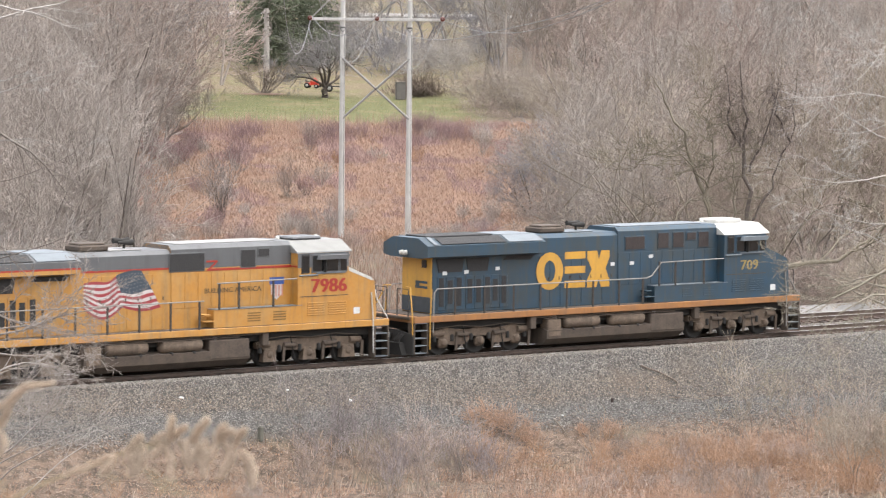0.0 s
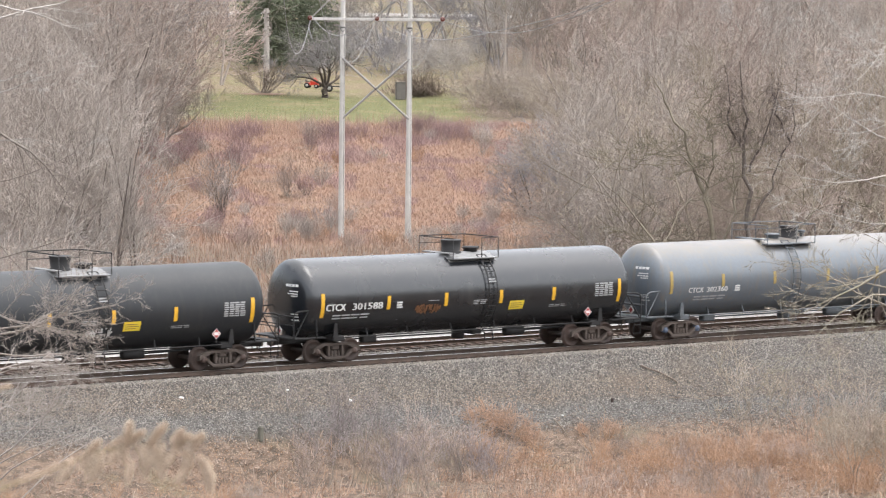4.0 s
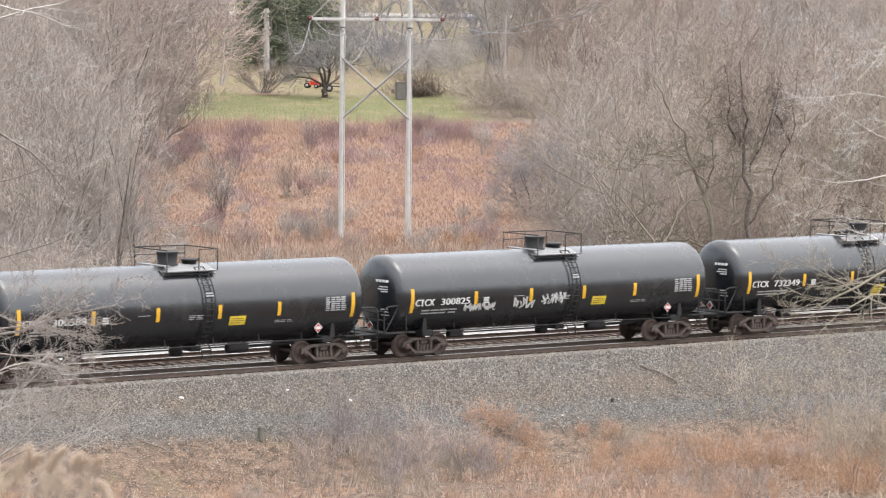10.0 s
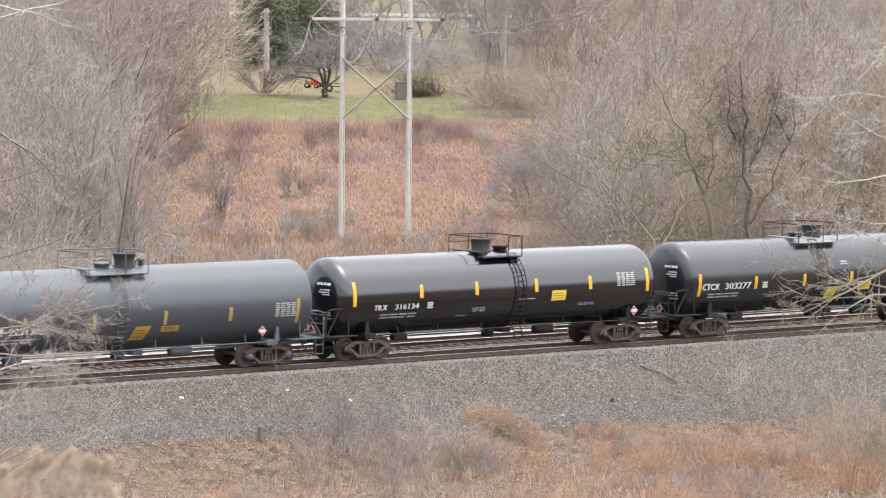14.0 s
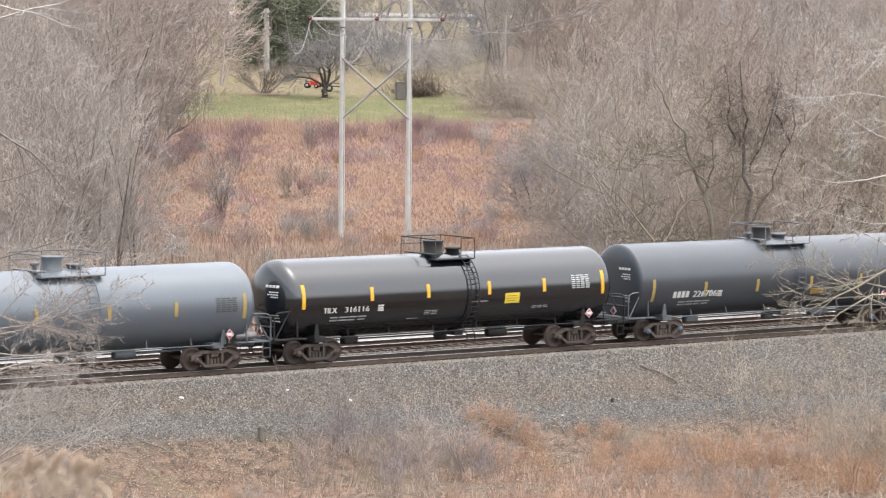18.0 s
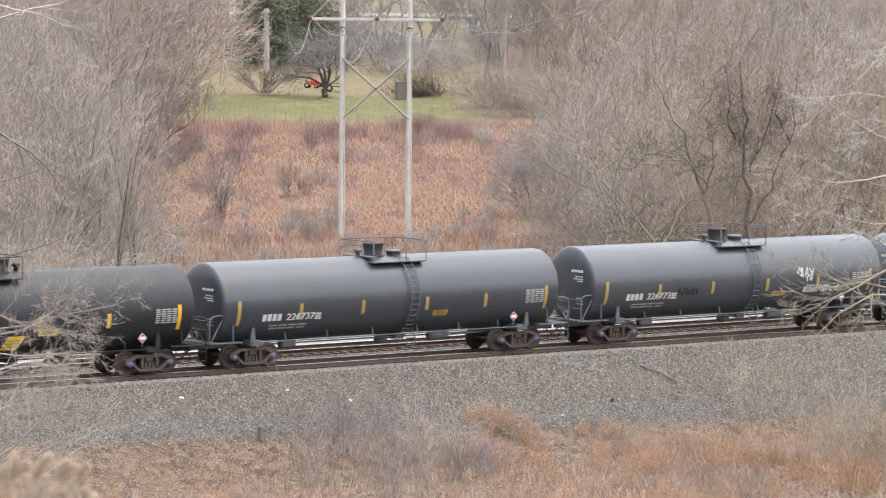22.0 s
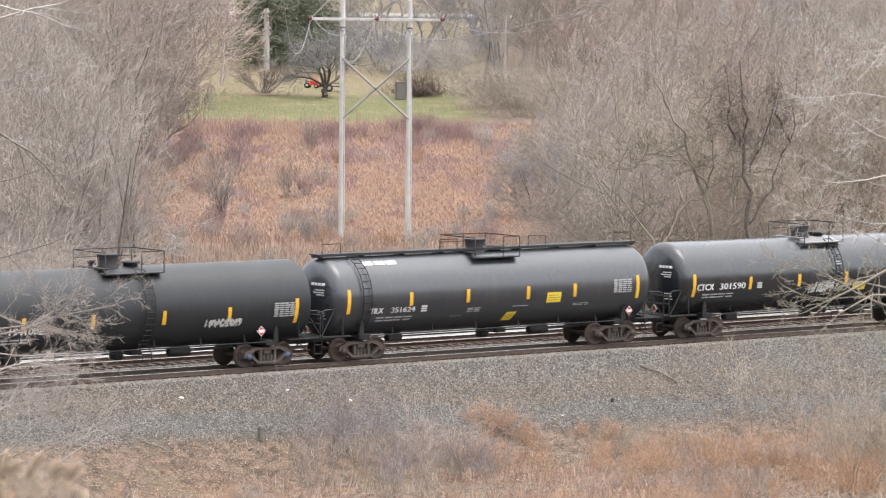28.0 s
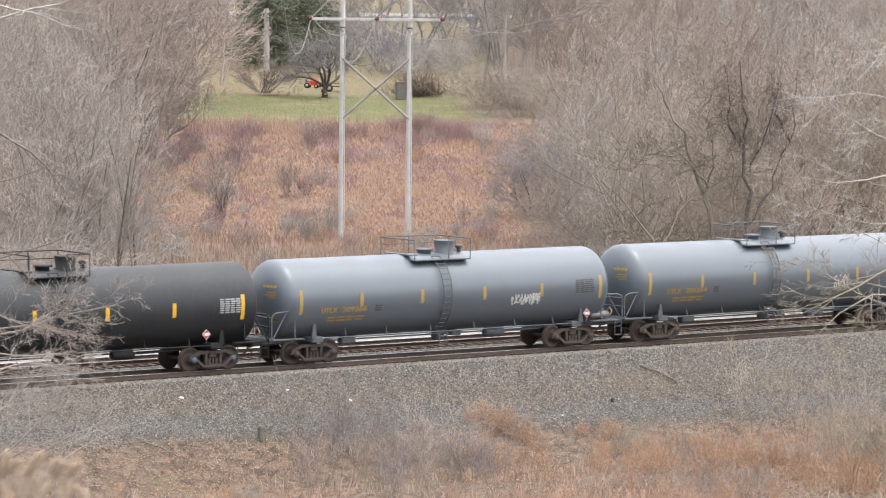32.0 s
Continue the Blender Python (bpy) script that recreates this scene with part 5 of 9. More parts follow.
        part("wing_stripe", Shape().box((-6.78, -1.503, 4.2), (6.02, 0.01, 0.07)).box((-9.803, 0, 4.2), (0.01, 3.0, 0.07)), SIGNAL_RED, wing)
        part("wing_edge", Shape().box((-6.78, -1.504, 4.09), (6.03, 0.012, 0.15)).box((-9.804, 0, 4.09), (0.012, 3.0, 0.15)), UP_YELLOW, wing)
        part("cab_number", lettering("7986", 6.62, 2.87, 0.54, 1.12, 0.075, -1.516), SIGNAL_RED, cab)
        part("slogan", lettering("BUILDING AMERICA", 2.0, 3.0, 0.19, 1.08, 0.015, -1.042), mat("slogan_brown", (0.12, 0.08, 0.03)), loco)
        sh = part("shield", Shape().prism([(5.1, 3.45), (5.62, 3.45), (5.62, 2.85), (5.36, 2.62), (5.1, 2.85)], -1.05, -1.04), FLAG_WHITE, loco)
        part("shield_band", decal(5.02, 5.7, 3.22, 3.5, -1.054), SHIELD_BLUE, sh)
        part("shield_stripes", joined(*[decal(5.14 + k * 0.15, 5.2 + k * 0.15, 2.75, 3.2, -1.054) for k in range(4)]), mat("shield_pink", (0.6, 0.25, 0.18)), sh)
        flag(loco)
    else:
        part("cab_number", lettering("709", 6.95, 2.9, 0.42, 1.15, 0.03, -1.516), NUM_YELLOW, cab)
        y = -1.028
        part("side_emblem", joined(ring(-3.15, 3.2, 0.72, 0.78, 0.42, y)), CSX_YELLOW, loco, "gold ring emblem")
        part("side_emblem", joined(decal(-2.35, -1.25, 3.66, 3.96, y), decal(-2.35, -1.25, 3.06, 3.36, y), decal(-2.35, -1.25, 2.46, 2.76, y)), CSX_YELLOW, loco, "gold bars emblem")
        part("side_emblem", Shape().prism([(-1.15, 3.96), (-0.62, 3.96), (-0.52, 3.6), (-0.4, 3.96), (0.05, 3.96), (0.05, 3.66), (-0.16, 3.2), (0.05, 2.76), (0.05, 2.44), (-0.4, 2.44), (-0.52, 2.8), (-0.65, 2.44), (-1.15, 2.44), (-1.15, 2.76), (-0.9, 3.2), (-1.15, 3.66)], y - 0.003, y + 0.003), CSX_YELLOW, loco, "gold crossing bars emblem")
        part("builder_plates", joined(*[decal(x, x + 0.22, z, z + 0.14, -1.045) for x, z in ((0.1, 3.3), (1.15, 3.3), (2.2, 3.55), (-8.7, 3.25), (-7.6, 3.27), (-6.0, 3.35))]), WHITE_PAINT, loco)
    part("hood_handles", joined(*[Shape().box((-3.2 + k * 0.56, -1.03, 2.9), (0.04, 0.03, 0.14), 0.006) for k in range(7)]), UNDER_GREY, loco)
    on_train(loco, s)
    return loco


def flag(loco):
    """A flag painted as if waving, hoist to the front."""
    def pt(u, v):
        x = -3.35 + u * (3.4 - 0.85 * v)
        top = 3.6 + 0.05 * math.sin(9 * u) + 0.36 / (1 + math.exp(-22 * (u - 0.5)))
        bot = 2.62 - 0.42 * math.sin(math.pi * min(1, u / 0.5)) * (u < 0.5) - 0.2 * max(0, u - 0.7) - 0.16 * math.sin(math.pi * (u - 0.5) / 0.5) * (u >= 0.5)
        return (x, bot + (top - bot) * v + 0.05 * math.sin(14 * u + 2 * v) * (1 - abs(2 * v - 1)))
    red, white, blue, stars = Shape(), Shape(), Shape(), Shape()
    y, n = -1.024, 24
    for k in range(13):
        v0, v1 = k / 13, (k + 1) / 13
        tgt = red if k % 2 == 0 else white
        for i in range(n):
            u0, u1 = i / n, (i + 1) / n
            sh = blue if u0 >= 0.54 and k >= 6 else tgt
            sh.add([(p[0], y, p[1]) for p in (pt(u0, v0), pt(u1, v0), pt(u1, v1), pt(u0, v1))], [(0, 1, 2, 3)])
    for i in range(8):
        for j in range(6):
            a, b = pt(0.58 + i * 0.052 + (j % 2) * 0.025, 0.52 + j * 0.08)
            stars.box((a, y - 0.004, b), (0.036, 0.004, 0.036))
    f = part("painted_flag", red, FLAG_RED, loco, "waving striped flag")
    part("white_stripes", white, FLAG_WHITE, f)
    part("canton", blue, FLAG_BLUE, f)
    tagged(part("stars", stars, mat("dull_star", (0.3, 0.32, 0.32), (0.24, 0.26, 0.27), rough=0.6), f), kind="stuff")


diesel(13.2, "blue")
diesel(-8.95, "yellow")

SKY_BLUE = mat("sky_blue_paint", (0.27, 0.53, 0.69), (0.33, 0.56, 0.68), rough=0.6, scale=0.7, fine=8, streak=0.6, streak_color=(0.26, 0.41, 0.48), blotch=0.35, blotch_color=(0.4, 0.56, 0.62))
SPRAY_PALE = mat("spray_pale_blue", (0.36, 0.56, 0.66), (0.3, 0.53, 0.65), rough=0.7, scale=3)
PALE_END = mat("pale_weathered_end", (0.4, 0.44, 0.46), (0.3, 0.32, 0.33), rough=0.75, scale=1.5, fine=12, streak=0.7, streak_color=(0.2, 0.16, 0.13))
CREAM = mat("cream_patch", (0.56, 0.62, 0.56), (0.48, 0.55, 0.52), rough=0.7, scale=3)
LOGO_BLUE = mat("logo_blue", (0.06, 0.13, 0.27), (0.07, 0.14, 0.26), rough=0.6)
HOPPER_RUST = mat("rusty_slope_sheet", (0.14, 0.10, 0.075), (0.08, 0.06, 0.05), rough=0.9, scale=2, fine=14, streak=0.5, streak_color=(0.2, 0.15, 0.11))
HOPPER_UNDER = mat("dull_green_bay", (0.09, 0.095, 0.075), (0.06, 0.06, 0.05), rough=0.9, scale=2)
FADED_ORANGE = mat("faded_orange_tape", (0.6, 0.36, 0.2), (0.5, 0.32, 0.2), rough=0.7)


def stroke(points, y, wide):
    s = Shape()
    for k, ((a, b), (c, d)) in enumerate(zip(points, points[1:])):
        nx, nz = -(d - b), c - a
        le = math.hypot(nx, nz) or 1
        nx, nz = nx / le * wide / 2, nz / le * wide / 2
        s.add([(a + nx, y - 0.0003 * k, b + nz), (c + nx, y - 0.0003 * k, d + nz), (c - nx, y - 0.0003 * k, d - nz), (a - nx, y - 0.0003 * k, b - nz)], [(0, 1, 2, 3)])
    return s


def covered_hopper(s):
    car = empty("covered_hopper", pose(s, 0, 0))
    tagged(car, "sky blue ribbed covered hopper car with worn lettering and graffiti", "hopper car")
    side = part("body", Shape().box((0, -1.52, 2.67), (15.2, 0.06, 3.3), 0.01).box((0, 1.52, 2.67), (15.2, 0.06, 3.3), 0.01), SKY_BLUE, car)
    part("end_wall", Shape().box((-7.42, 0, 3.88), (0.06, 3.0, 0.86)), SKY_BLUE, car)
    part("end_wall", Shape().box((-7.3, 0, 3.24), (0.06, 3.0, 0.42)), PALE_END, car, "pale weathered end band")
    part("end_wall", Shape().box((7.45, 0, 2.65), (0.06, 3.0, 3.3)), SKY_BLUE, car)
    part("slope_sheet", Shape().prism([(-7.05, 3.0), (-7.0, 3.05), (-4.5, 1.2), (-4.6, 1.1)], -1.48, 1.48), HOPPER_RUST, car, "rusty sloping end sheet")
    part("end_panel", Shape().box((-7.45, 0, 1.75), (0.05, 2.9, 1.35)).box((-7.45, 0, 2.5), (0.12, 2.95, 0.14), 0.02), HOPPER_RUST, car, "grimy lower end panel")
    part("end_beam", Shape().box((-7.3, 0, 3.0), (0.3, 3.0, 0.12), 0.02), PALE_END, car)
    roof = part("roof", Shape().slab([(-1.58, 4.3), (-1.56, 4.36), (0, 4.74), (1.56, 4.36), (1.58, 4.3), (0, 4.66)], -7.65, 7.65), SKY_BLUE, car)
    for k in range(18):
        x = -7.2 + k * 0.85
        part("roof_rib", shared("roof_rib", lambda: Shape().slab([(-1.5, 4.375), (-1.5, 4.42), (0, 4.79), (1.5, 4.42), (1.5, 4.375), (0, 4.75)], -0.05, 0.05)), SKY_BLUE, roof, at=pose(x, 0, 0))
    part("running_board", Shape().box((0, 0, 4.86), (15.3, 0.62, 0.05), 0.01), GALV, roof)
    for x in (-4.9, -3.3, 0.6, 3.4, 5.2):
        h = part("roof_hatch", shared("hopper_hatch", lambda: Shape().box((0, -0.62, 4.7), (0.75, 0.5, 0.1), 0.03)), SKY_BLUE, roof, at=pose(x, 0, 0))
        part("hatch_latch", shared("hatch_latch", lambda: Shape().tube([(-0.45, -0.88, 4.66), (-0.2, -0.75, 4.8), (0.2, -0.75, 4.8), (0.45, -0.88, 4.66)], 0.03, 5).tube([(0, -0.3, 4.82), (0, -0.95, 4.66)], 0.03, 5)), UNDER_GREY, h)
    for x in (-7.57, -6.27, -5.42, -4.52, -3.62, -2.72, -1.8, -0.96, 0.8, 1.67, 2.51, 3.36, 4.25, 5.19, 5.96, 7.57):
        part("side_post", shared("side_post", lambda: Shape().prism([(-0.07, 1.05), (0.07, 1.05), (0.07, 4.3), (-0.07, 4.3)], -1.66, -1.55)), SKY_BLUE, side, at=pose(x, 0, 0))
    part("top_chord", Shape().box((0, -1.57, 4.32), (15.3, 0.07, 0.1), 0.015).box((0, 1.57, 4.32), (15.3, 0.07, 0.1), 0.015), SKY_BLUE, car)
    part("side_sill", Shape().box((0, -1.56, 1.02), (15.3, 0.07, 0.14), 0.015).box((0, 1.56, 1.02), (15.3, 0.07, 0.14), 0.015), SKY_BLUE, car)
    for x in (-3.5, 0.0, 3.5):
        part("discharge_bay", Shape().prism([(x - 1.75, 1.1), (x + 1.75, 1.1), (x + 0.4, 0.4), (x - 0.4, 0.4)], -1.3, 1.3), HOPPER_UNDER, car)
        part("outlet_gate", Shape().box((x, -1.1, 0.38), (0.5, 0.6, 0.14), 0.03).lathe([(-0.25, 0.02), (-0.25, 0.1), (0.25, 0.1), (0.25, 0.02)], 10, "y", (x, -1.3, 0.36)), UNDER_BLACK, car)
    part("centre_sill", Shape().box((0, 0, 0.95), (16.0, 0.4, 0.36), 0.03), HOPPER_RUST, car)
    for way in (-1, 1):
        truck(car, way * 5.95, BLACK_CAP)
        coupler(car, way * 7.4, way)
        part("sill_step", Shape().tube([(way * 7.35, -1.5, 0.98), (way * 7.35, -1.5, 0.45), (way * 6.95, -1.5, 0.45), (way * 6.95, -1.5, 0.98)], 0.022, 5).tube([(way * 7.35, -1.5, 0.7), (way * 6.95, -1.5, 0.7)], 0.02, 5), UNDER_GREY, car)
    for z in (1.5, 1.9, 2.3, 2.7, 3.1, 3.5, 3.9):
        part("ladder_rung", shared("hop_rung", lambda: Shape().tube([(-7.66, -1.5, 0), (-7.7, -1.3, 0), (-7.66, -1.0, 0)], 0.018, 5)), SKY_BLUE, car, at=pose(0, 0, z))
    part("brake_wheel", Shape().lathe([(-0.02, 0.22), (0.02, 0.22), (0.02, 0.27), (-0.02, 0.27), (-0.02, 0.22)], 16, "x", (-7.75, -0.2, 2.6)), UNDER_GREY, car)
    y = -1.556
    pan = part("logo_panel", decal(-7.2, -6.35, 1.35, 4.2, y), LOGO_BLUE, side)
    for k in range(4):
        part("logo_block", decal(-7.16 + k * 0.2, -6.99 + k * 0.2, 3.78, 4.14, y - 0.005), YELLOW_PAINT, pan, "plain yellow emblem block")
    part("logo_block", Shape().prism([(-7.14, 3.3), (-7.08, 3.68), (-6.9, 3.64), (-6.84, 3.22)], y - 0.006, y - 0.002), YELLOW_PAINT, pan, "plain yellow emblem block")
    for k in range(7):
        cx, cz = -6.83 + k * 0.062, 3.2 - k * 0.165
        part("logo_block", Shape().prism([(cx - 0.08, cz + 0.03), (cx + 0.06, cz + 0.09), (cx + 0.11, cz - 0.02), (cx - 0.03, cz - 0.08)], y - 0.006, y - 0.002), YELLOW_PAINT, pan, "plain yellow emblem block")
    part("logo_corner", decal(-7.28, -6.85, 1.2, 2.75, y - 0.008), SKY_BLUE, pan)
    for x0, x1, z0, z1 in ((-6.2, -5.5, 1.15, 2.7), (-5.35, -4.6, 1.15, 2.7), (-4.35, -3.85, 1.9, 2.4), (0.9, 1.6, 1.3, 1.95), (4.3, 5.1, 2.05, 2.5), (5.3, 5.9, 1.4, 2.3)):
        part("cream_patch", decal(x0, x1, z0, z1, y), CREAM, side)
    part("owner_mark", lettering("GA", -6.05, 2.24, 0.27, 1.0, 0.02, y - 0.006), UNDER_BLACK, side)
    part("owner_mark", lettering("CX", -5.22, 2.24, 0.27, 1.0, 0.02, y - 0.006), UNDER_BLACK, side)
    part("car_number", lettering("57", -6.0, 1.78, 0.28, 1.2, 0.02, y - 0.006), UNDER_BLACK, side)
    part("car_number", lettering("229", -5.27, 1.78, 0.27, 1.0, 0.02, y - 0.006), UNDER_BLACK, side)
    tagged(part("small_print", joined(*[decal(x, x + w, z, z + 0.04, y - 0.006) for x, w, z in ((-6.1, 0.5, 1.5), (-6.1, 0.45, 1.4), (-5.25, 0.55, 1.5), (-5.25, 0.5, 1.4), (-4.25, 0.3, 2.2), (-4.25, 0.3, 2.1), (-3.4, 0.7, 2.0), (-3.4, 0.65, 1.9), (-3.4, 0.5, 1.8))]), UNDER_GREY, side), kind="stuff")
    part("test_panel", decal(5.35, 5.8, 1.25, 1.75, y - 0.006), WHITE_PAINT, side)
    part("test_panel_print", joined(*[decal(5.4 + 0.2 * i, 5.55 + 0.2 * i, 1.32 + 0.2 * j, 1.46 + 0.2 * j, y - 0.01) for i in range(2) for j in range(2)]), UNDER_BLACK, side)
    for x in (-7.0, -3.55, -1.15, 2.95, -0.0 + 1.0, 7.2):
        part("faded_stripe", decal(x - 0.08, x + 0.08, 1.25, 2.05, y - 0.009), FADED_ORANGE, side)
    black = mat("spray_black", (0.02, 0.02, 0.02))
    letters = [[(-2.55, 2.42), (-1.55, 2.42), (-1.35, 2.2), (-1.5, 1.7), (-1.62, 1.15), (-2.0, 1.12), (-1.95, 1.6), (-1.82, 2.0), (-2.5, 1.95)],
               [(-1.35, 1.12), (-1.25, 2.36), (-0.85, 2.4), (-0.5, 2.1), (-0.42, 1.6), (-0.6, 1.2), (-0.95, 1.1)],
               [(-0.38, 1.15), (-0.45, 1.7), (-0.25, 2.3), (0.25, 2.42), (0.7, 2.2), (0.78, 1.85), (0.66, 1.65), (0.8, 1.4), (0.6, 1.14), (0.1, 1.1)]]
    for pts in letters:
        tagged(part("graffiti", stroke(pts + pts[:1], y - 0.1, 0.026), black, side, "black sprayed outline"), kind="stuff")
        part("graffiti_fill", Shape().prism(pts, y - 0.094, y - 0.09), SPRAY_PALE, side)
    part("graffiti", stroke([(-1.0, 1.5), (-0.95, 1.95), (-0.8, 1.75), (-1.0, 1.5)], y - 0.1, 0.03), black, side, "black sprayed outline")
    part("graffiti", stroke([(0.05, 1.85), (0.2, 2.05), (0.35, 1.9), (0.1, 1.5), (0.3, 1.35)], y - 0.1, 0.03), black, side, "black sprayed outline")
    rng = random.Random(9)
    for cx, cz, w, h in ((3.75, 1.75, 0.5, 0.75), (6.7, 1.95, 1.3, 0.5)):
        pts = [(cx + rng.uniform(-w / 2, w / 2), cz + rng.uniform(-h / 2, h / 2)) for k in range(16)]
        tagged(part("graffiti", stroke(pts, y - 0.1, 0.05), black, side, "black sprayed scrawl"), kind="stuff")
    part("graffiti", stroke([(6.3 + rng.uniform(0, 0.8), 2.9 + rng.uniform(0, 0.7)) for k in range(12)], y - 0.1, 0.035), mat("spray_white", (0.6, 0.6, 0.58)), side, "faint white sprayed scrawl")
    part("graffiti", stroke([(0.95 + k * 0.16, 2.1 + rng.uniform(-0.2, 0.25)) for k in range(10)], y - 0.1, 0.03), UNDER_GREY, side, "thin grey sprayed scrawl")
    on_train(car, s)


covered_hopper(-27.97)
MID = 7.55
# place of the left end stripe, paint, number, style, lettering, yellow panels (x, dz, w, h, lean), scrawls (x, dz, w, h, seed, colour)
PAN = (1.78, -0.56, 0.74, 0.36, 0.0)
LEAN = (-0.14, -0.87, 0.58, 0.5, 0.28)
LOW = (2.42, -0.67, 0.74, 0.42, 0.0)
LOWLEAN = (0.37, -1.34, 0.58, 0.4, 0.4)
CONSIST = [
    (-52.73, "slate", "221118", "c", "white", (), ((1.75, -0.75, 0.8, 0.25, 71, "rust"),)),
    (-70.91, "rust", "302360", "u", "white", (), ()),
    (-88.90, "satin", "301588", "c", "white", (PAN,), ((-3.0, -0.55, 1.2, 0.4, 5, "rust"),)),
    (-107.31, "matte", "221105", "c", "white", (PAN,), ((0.2, -0.85, 1.1, 0.5, 6, "white"),)),
    (-125.33, "rust", "205572", "u", "yellow", (), ((-3.2, -0.9, 0.9, 0.35, 41, "black"), (2.3, -0.75, 1.3, 0.45, 42, "black"))),
    (-143.27, "gloss", "316174", "t", "white", (LOW, LOWLEAN), ()),
    (-161.30, "matte", "220788", "g2", "white", (), ((-6.0, -0.95, 1.2, 0.3, 11, "teal"), (-4.2, -0.9, 0.7, 0.4, 12, "white"), (-2.8, -0.75, 1.3, 0.4, 13, "teal"), (-0.4, -0.9, 0.9, 0.55, 14, "white"), (3.4, -0.7, 1.2, 0.45, 15, "teal"), (5.6, -0.75, 0.8, 0.5, 16, "teal"))),
    (-178.96, "matte", "194114", "g", "white", (), ((2.6, -0.55, 1.0, 0.6, 17, "white"), (6.4, -0.3, 0.6, 0.2, 18, "pink"))),
    (-197.20, "satin", "732349", "c", "white", (PAN, LEAN), ()),
    (-215.26, "satin", "300825", "c", "white", (PAN,), ((-4.9, -0.55, 1.6, 0.35, 19, "white"), (-2.4, -0.55, 1.1, 0.5, 20, "white"), (-0.9, -0.45, 1.2, 0.5, 21, "white"), (4.4, -0.3, 1.6, 0.35, 22, "black"))),
    (-233.28, "satin", "300588", "c", "white", (PAN,), ()),
    (-251.36, "gloss", "192312", "t", "white", (LOW,), ()),
    (-269.36, "matte", "228133", "g", "white", ((0.34, -0.83, 0.7, 0.53, 0.36), (1.71, -0.43, 0.8, 0.25, 0.0)), ()),
    (-287.19, "satin", "303277", "c", "white", (PAN, LEAN), ()),
    (-305.24, "gloss", "316134", "t", "white", (LOW,), ()),
    (-323.05, "green", "225138", "g", "white", ((0.01, -0.82, 0.68, 0.54, 0.36), (1.34, -0.54, 0.8, 0.22, 0.0)), ()),
    (-341.0, "green", "226138", "g", "white", ((1.5, -0.5, 0.78, 0.25, 0.0),), ()),
    (-358.98, "satin", "353609", "w", "white", (LOW,), ()),
    (-376.90, "green", "226706", "g", "white", ((1.54, -0.52, 0.76, 0.25, 0.0),), ()),
    (-394.83, "gloss", "316116", "t", "white", (LOW,), ()),
    (-412.70, "grey", "203594", "u", "yellow", (), ()),
    (-430.63, "satin", "303193", "c", "white", (PAN, LEAN), ((2.1, -0.7, 0.5, 0.6, 31, "white"), (4.0, -0.65, 2.2, 0.4, 32, "white"))),
    (-448.65, "grey", "736407", "u", "white", (), ((2.2, -0.55, 1.2, 0.45, 33, "white"), (4.2, -0.45, 1.6, 0.45, 34, "white"))),
    (-466.62, "green", "226773", "g", "white", ((1.86, -0.52, 0.72, 0.22, 0.0),), ((-3.6, -0.3, 1.1, 0.4, 35, "black"), (3.2, 0.0, 1.0, 0.7, 36, "white"), (3.6, -0.45, 2.2, 0.35, 37, "white"))),
    (-484.98, "green", "226737", "g", "white", ((1.86, -0.52, 0.72, 0.22, 0.0),), ()),
    (-502.81, "matte", "223136", "g", "white", ((0.01, -0.93, 0.72, 0.53, 0.36), (1.45, -0.44, 0.82, 0.25, 0.0)), ()),
    (-520.72, "satin", "732403", "c", "white", (PAN,), ()),
    (-538.64, "matte", "220805", "g2", "white", (), ((3.2, -0.6, 1.5, 0.35, 38, "black"),)),
    (-556.6, "gloss", "224250", "t", "white", (LOW, LOWLEAN), ()),
    (-574.6, "satin", "302118", "c", "white", (PAN, LEAN), ()),
    (-592.52, "satin", "301590", "c", "white", (PAN,), ((-0.8, -0.6, 1.6, 0.5, 44, "white"),)),
    (-610.53, "worn", "351624", "x", "white", ((2.45, -0.46, 0.73, 0.42, 0.0), (0.39, -1.13, 0.5, 0.36, 0.4)), ()),
    (-628.12, "matte", "194108", "g", "white", (), ((-3.6, -0.4, 0.6, 0.25, 45, "pink"), (-3.0, -0.8, 0.9, 0.8, 46, "black"), (3.4, -0.5, 1.6, 0.35, 47, "white"))),
    (-646.22, "gloss", "210590", "u", "yellow", (), ()),
    (-664.17, "satin", "221160", "c", "white", (PAN,), ()),
    (-682.14, "grey", "205264", "u", "yellow", (), ((3.0, -0.75, 0.9, 0.8, 48, "white"),)),
    (-699.97, "grey", "209266", "u", "yellow", (), ((2.9, -0.6, 1.5, 0.5, 49, "white"),)),
    (-717.8, "matte", "228140", "g2", "white", (), ()),
]
TURNED = {0, 2, 3, 4, 6, 9, 10, 11, 14, 16, 17, 18, 19, 20, 23, 24, 26, 27, 30, 31, 32, 34}
HIGH = {0: 0.0, 6: 0.3, 27: 0.26, 37: 0.26}


def initials_of(style, number, ink):
    """The stencilled initials before the number."""
    if number[:3] in ("221", "224"):
        return "CITX"
    if number[:2] == "22":
        return ""
    if number[:3] == "194":
        return "CIBX"
    if ink == "yellow":
        return "UTLX"
    return "TILX" if style in "twx" else "CTCX"


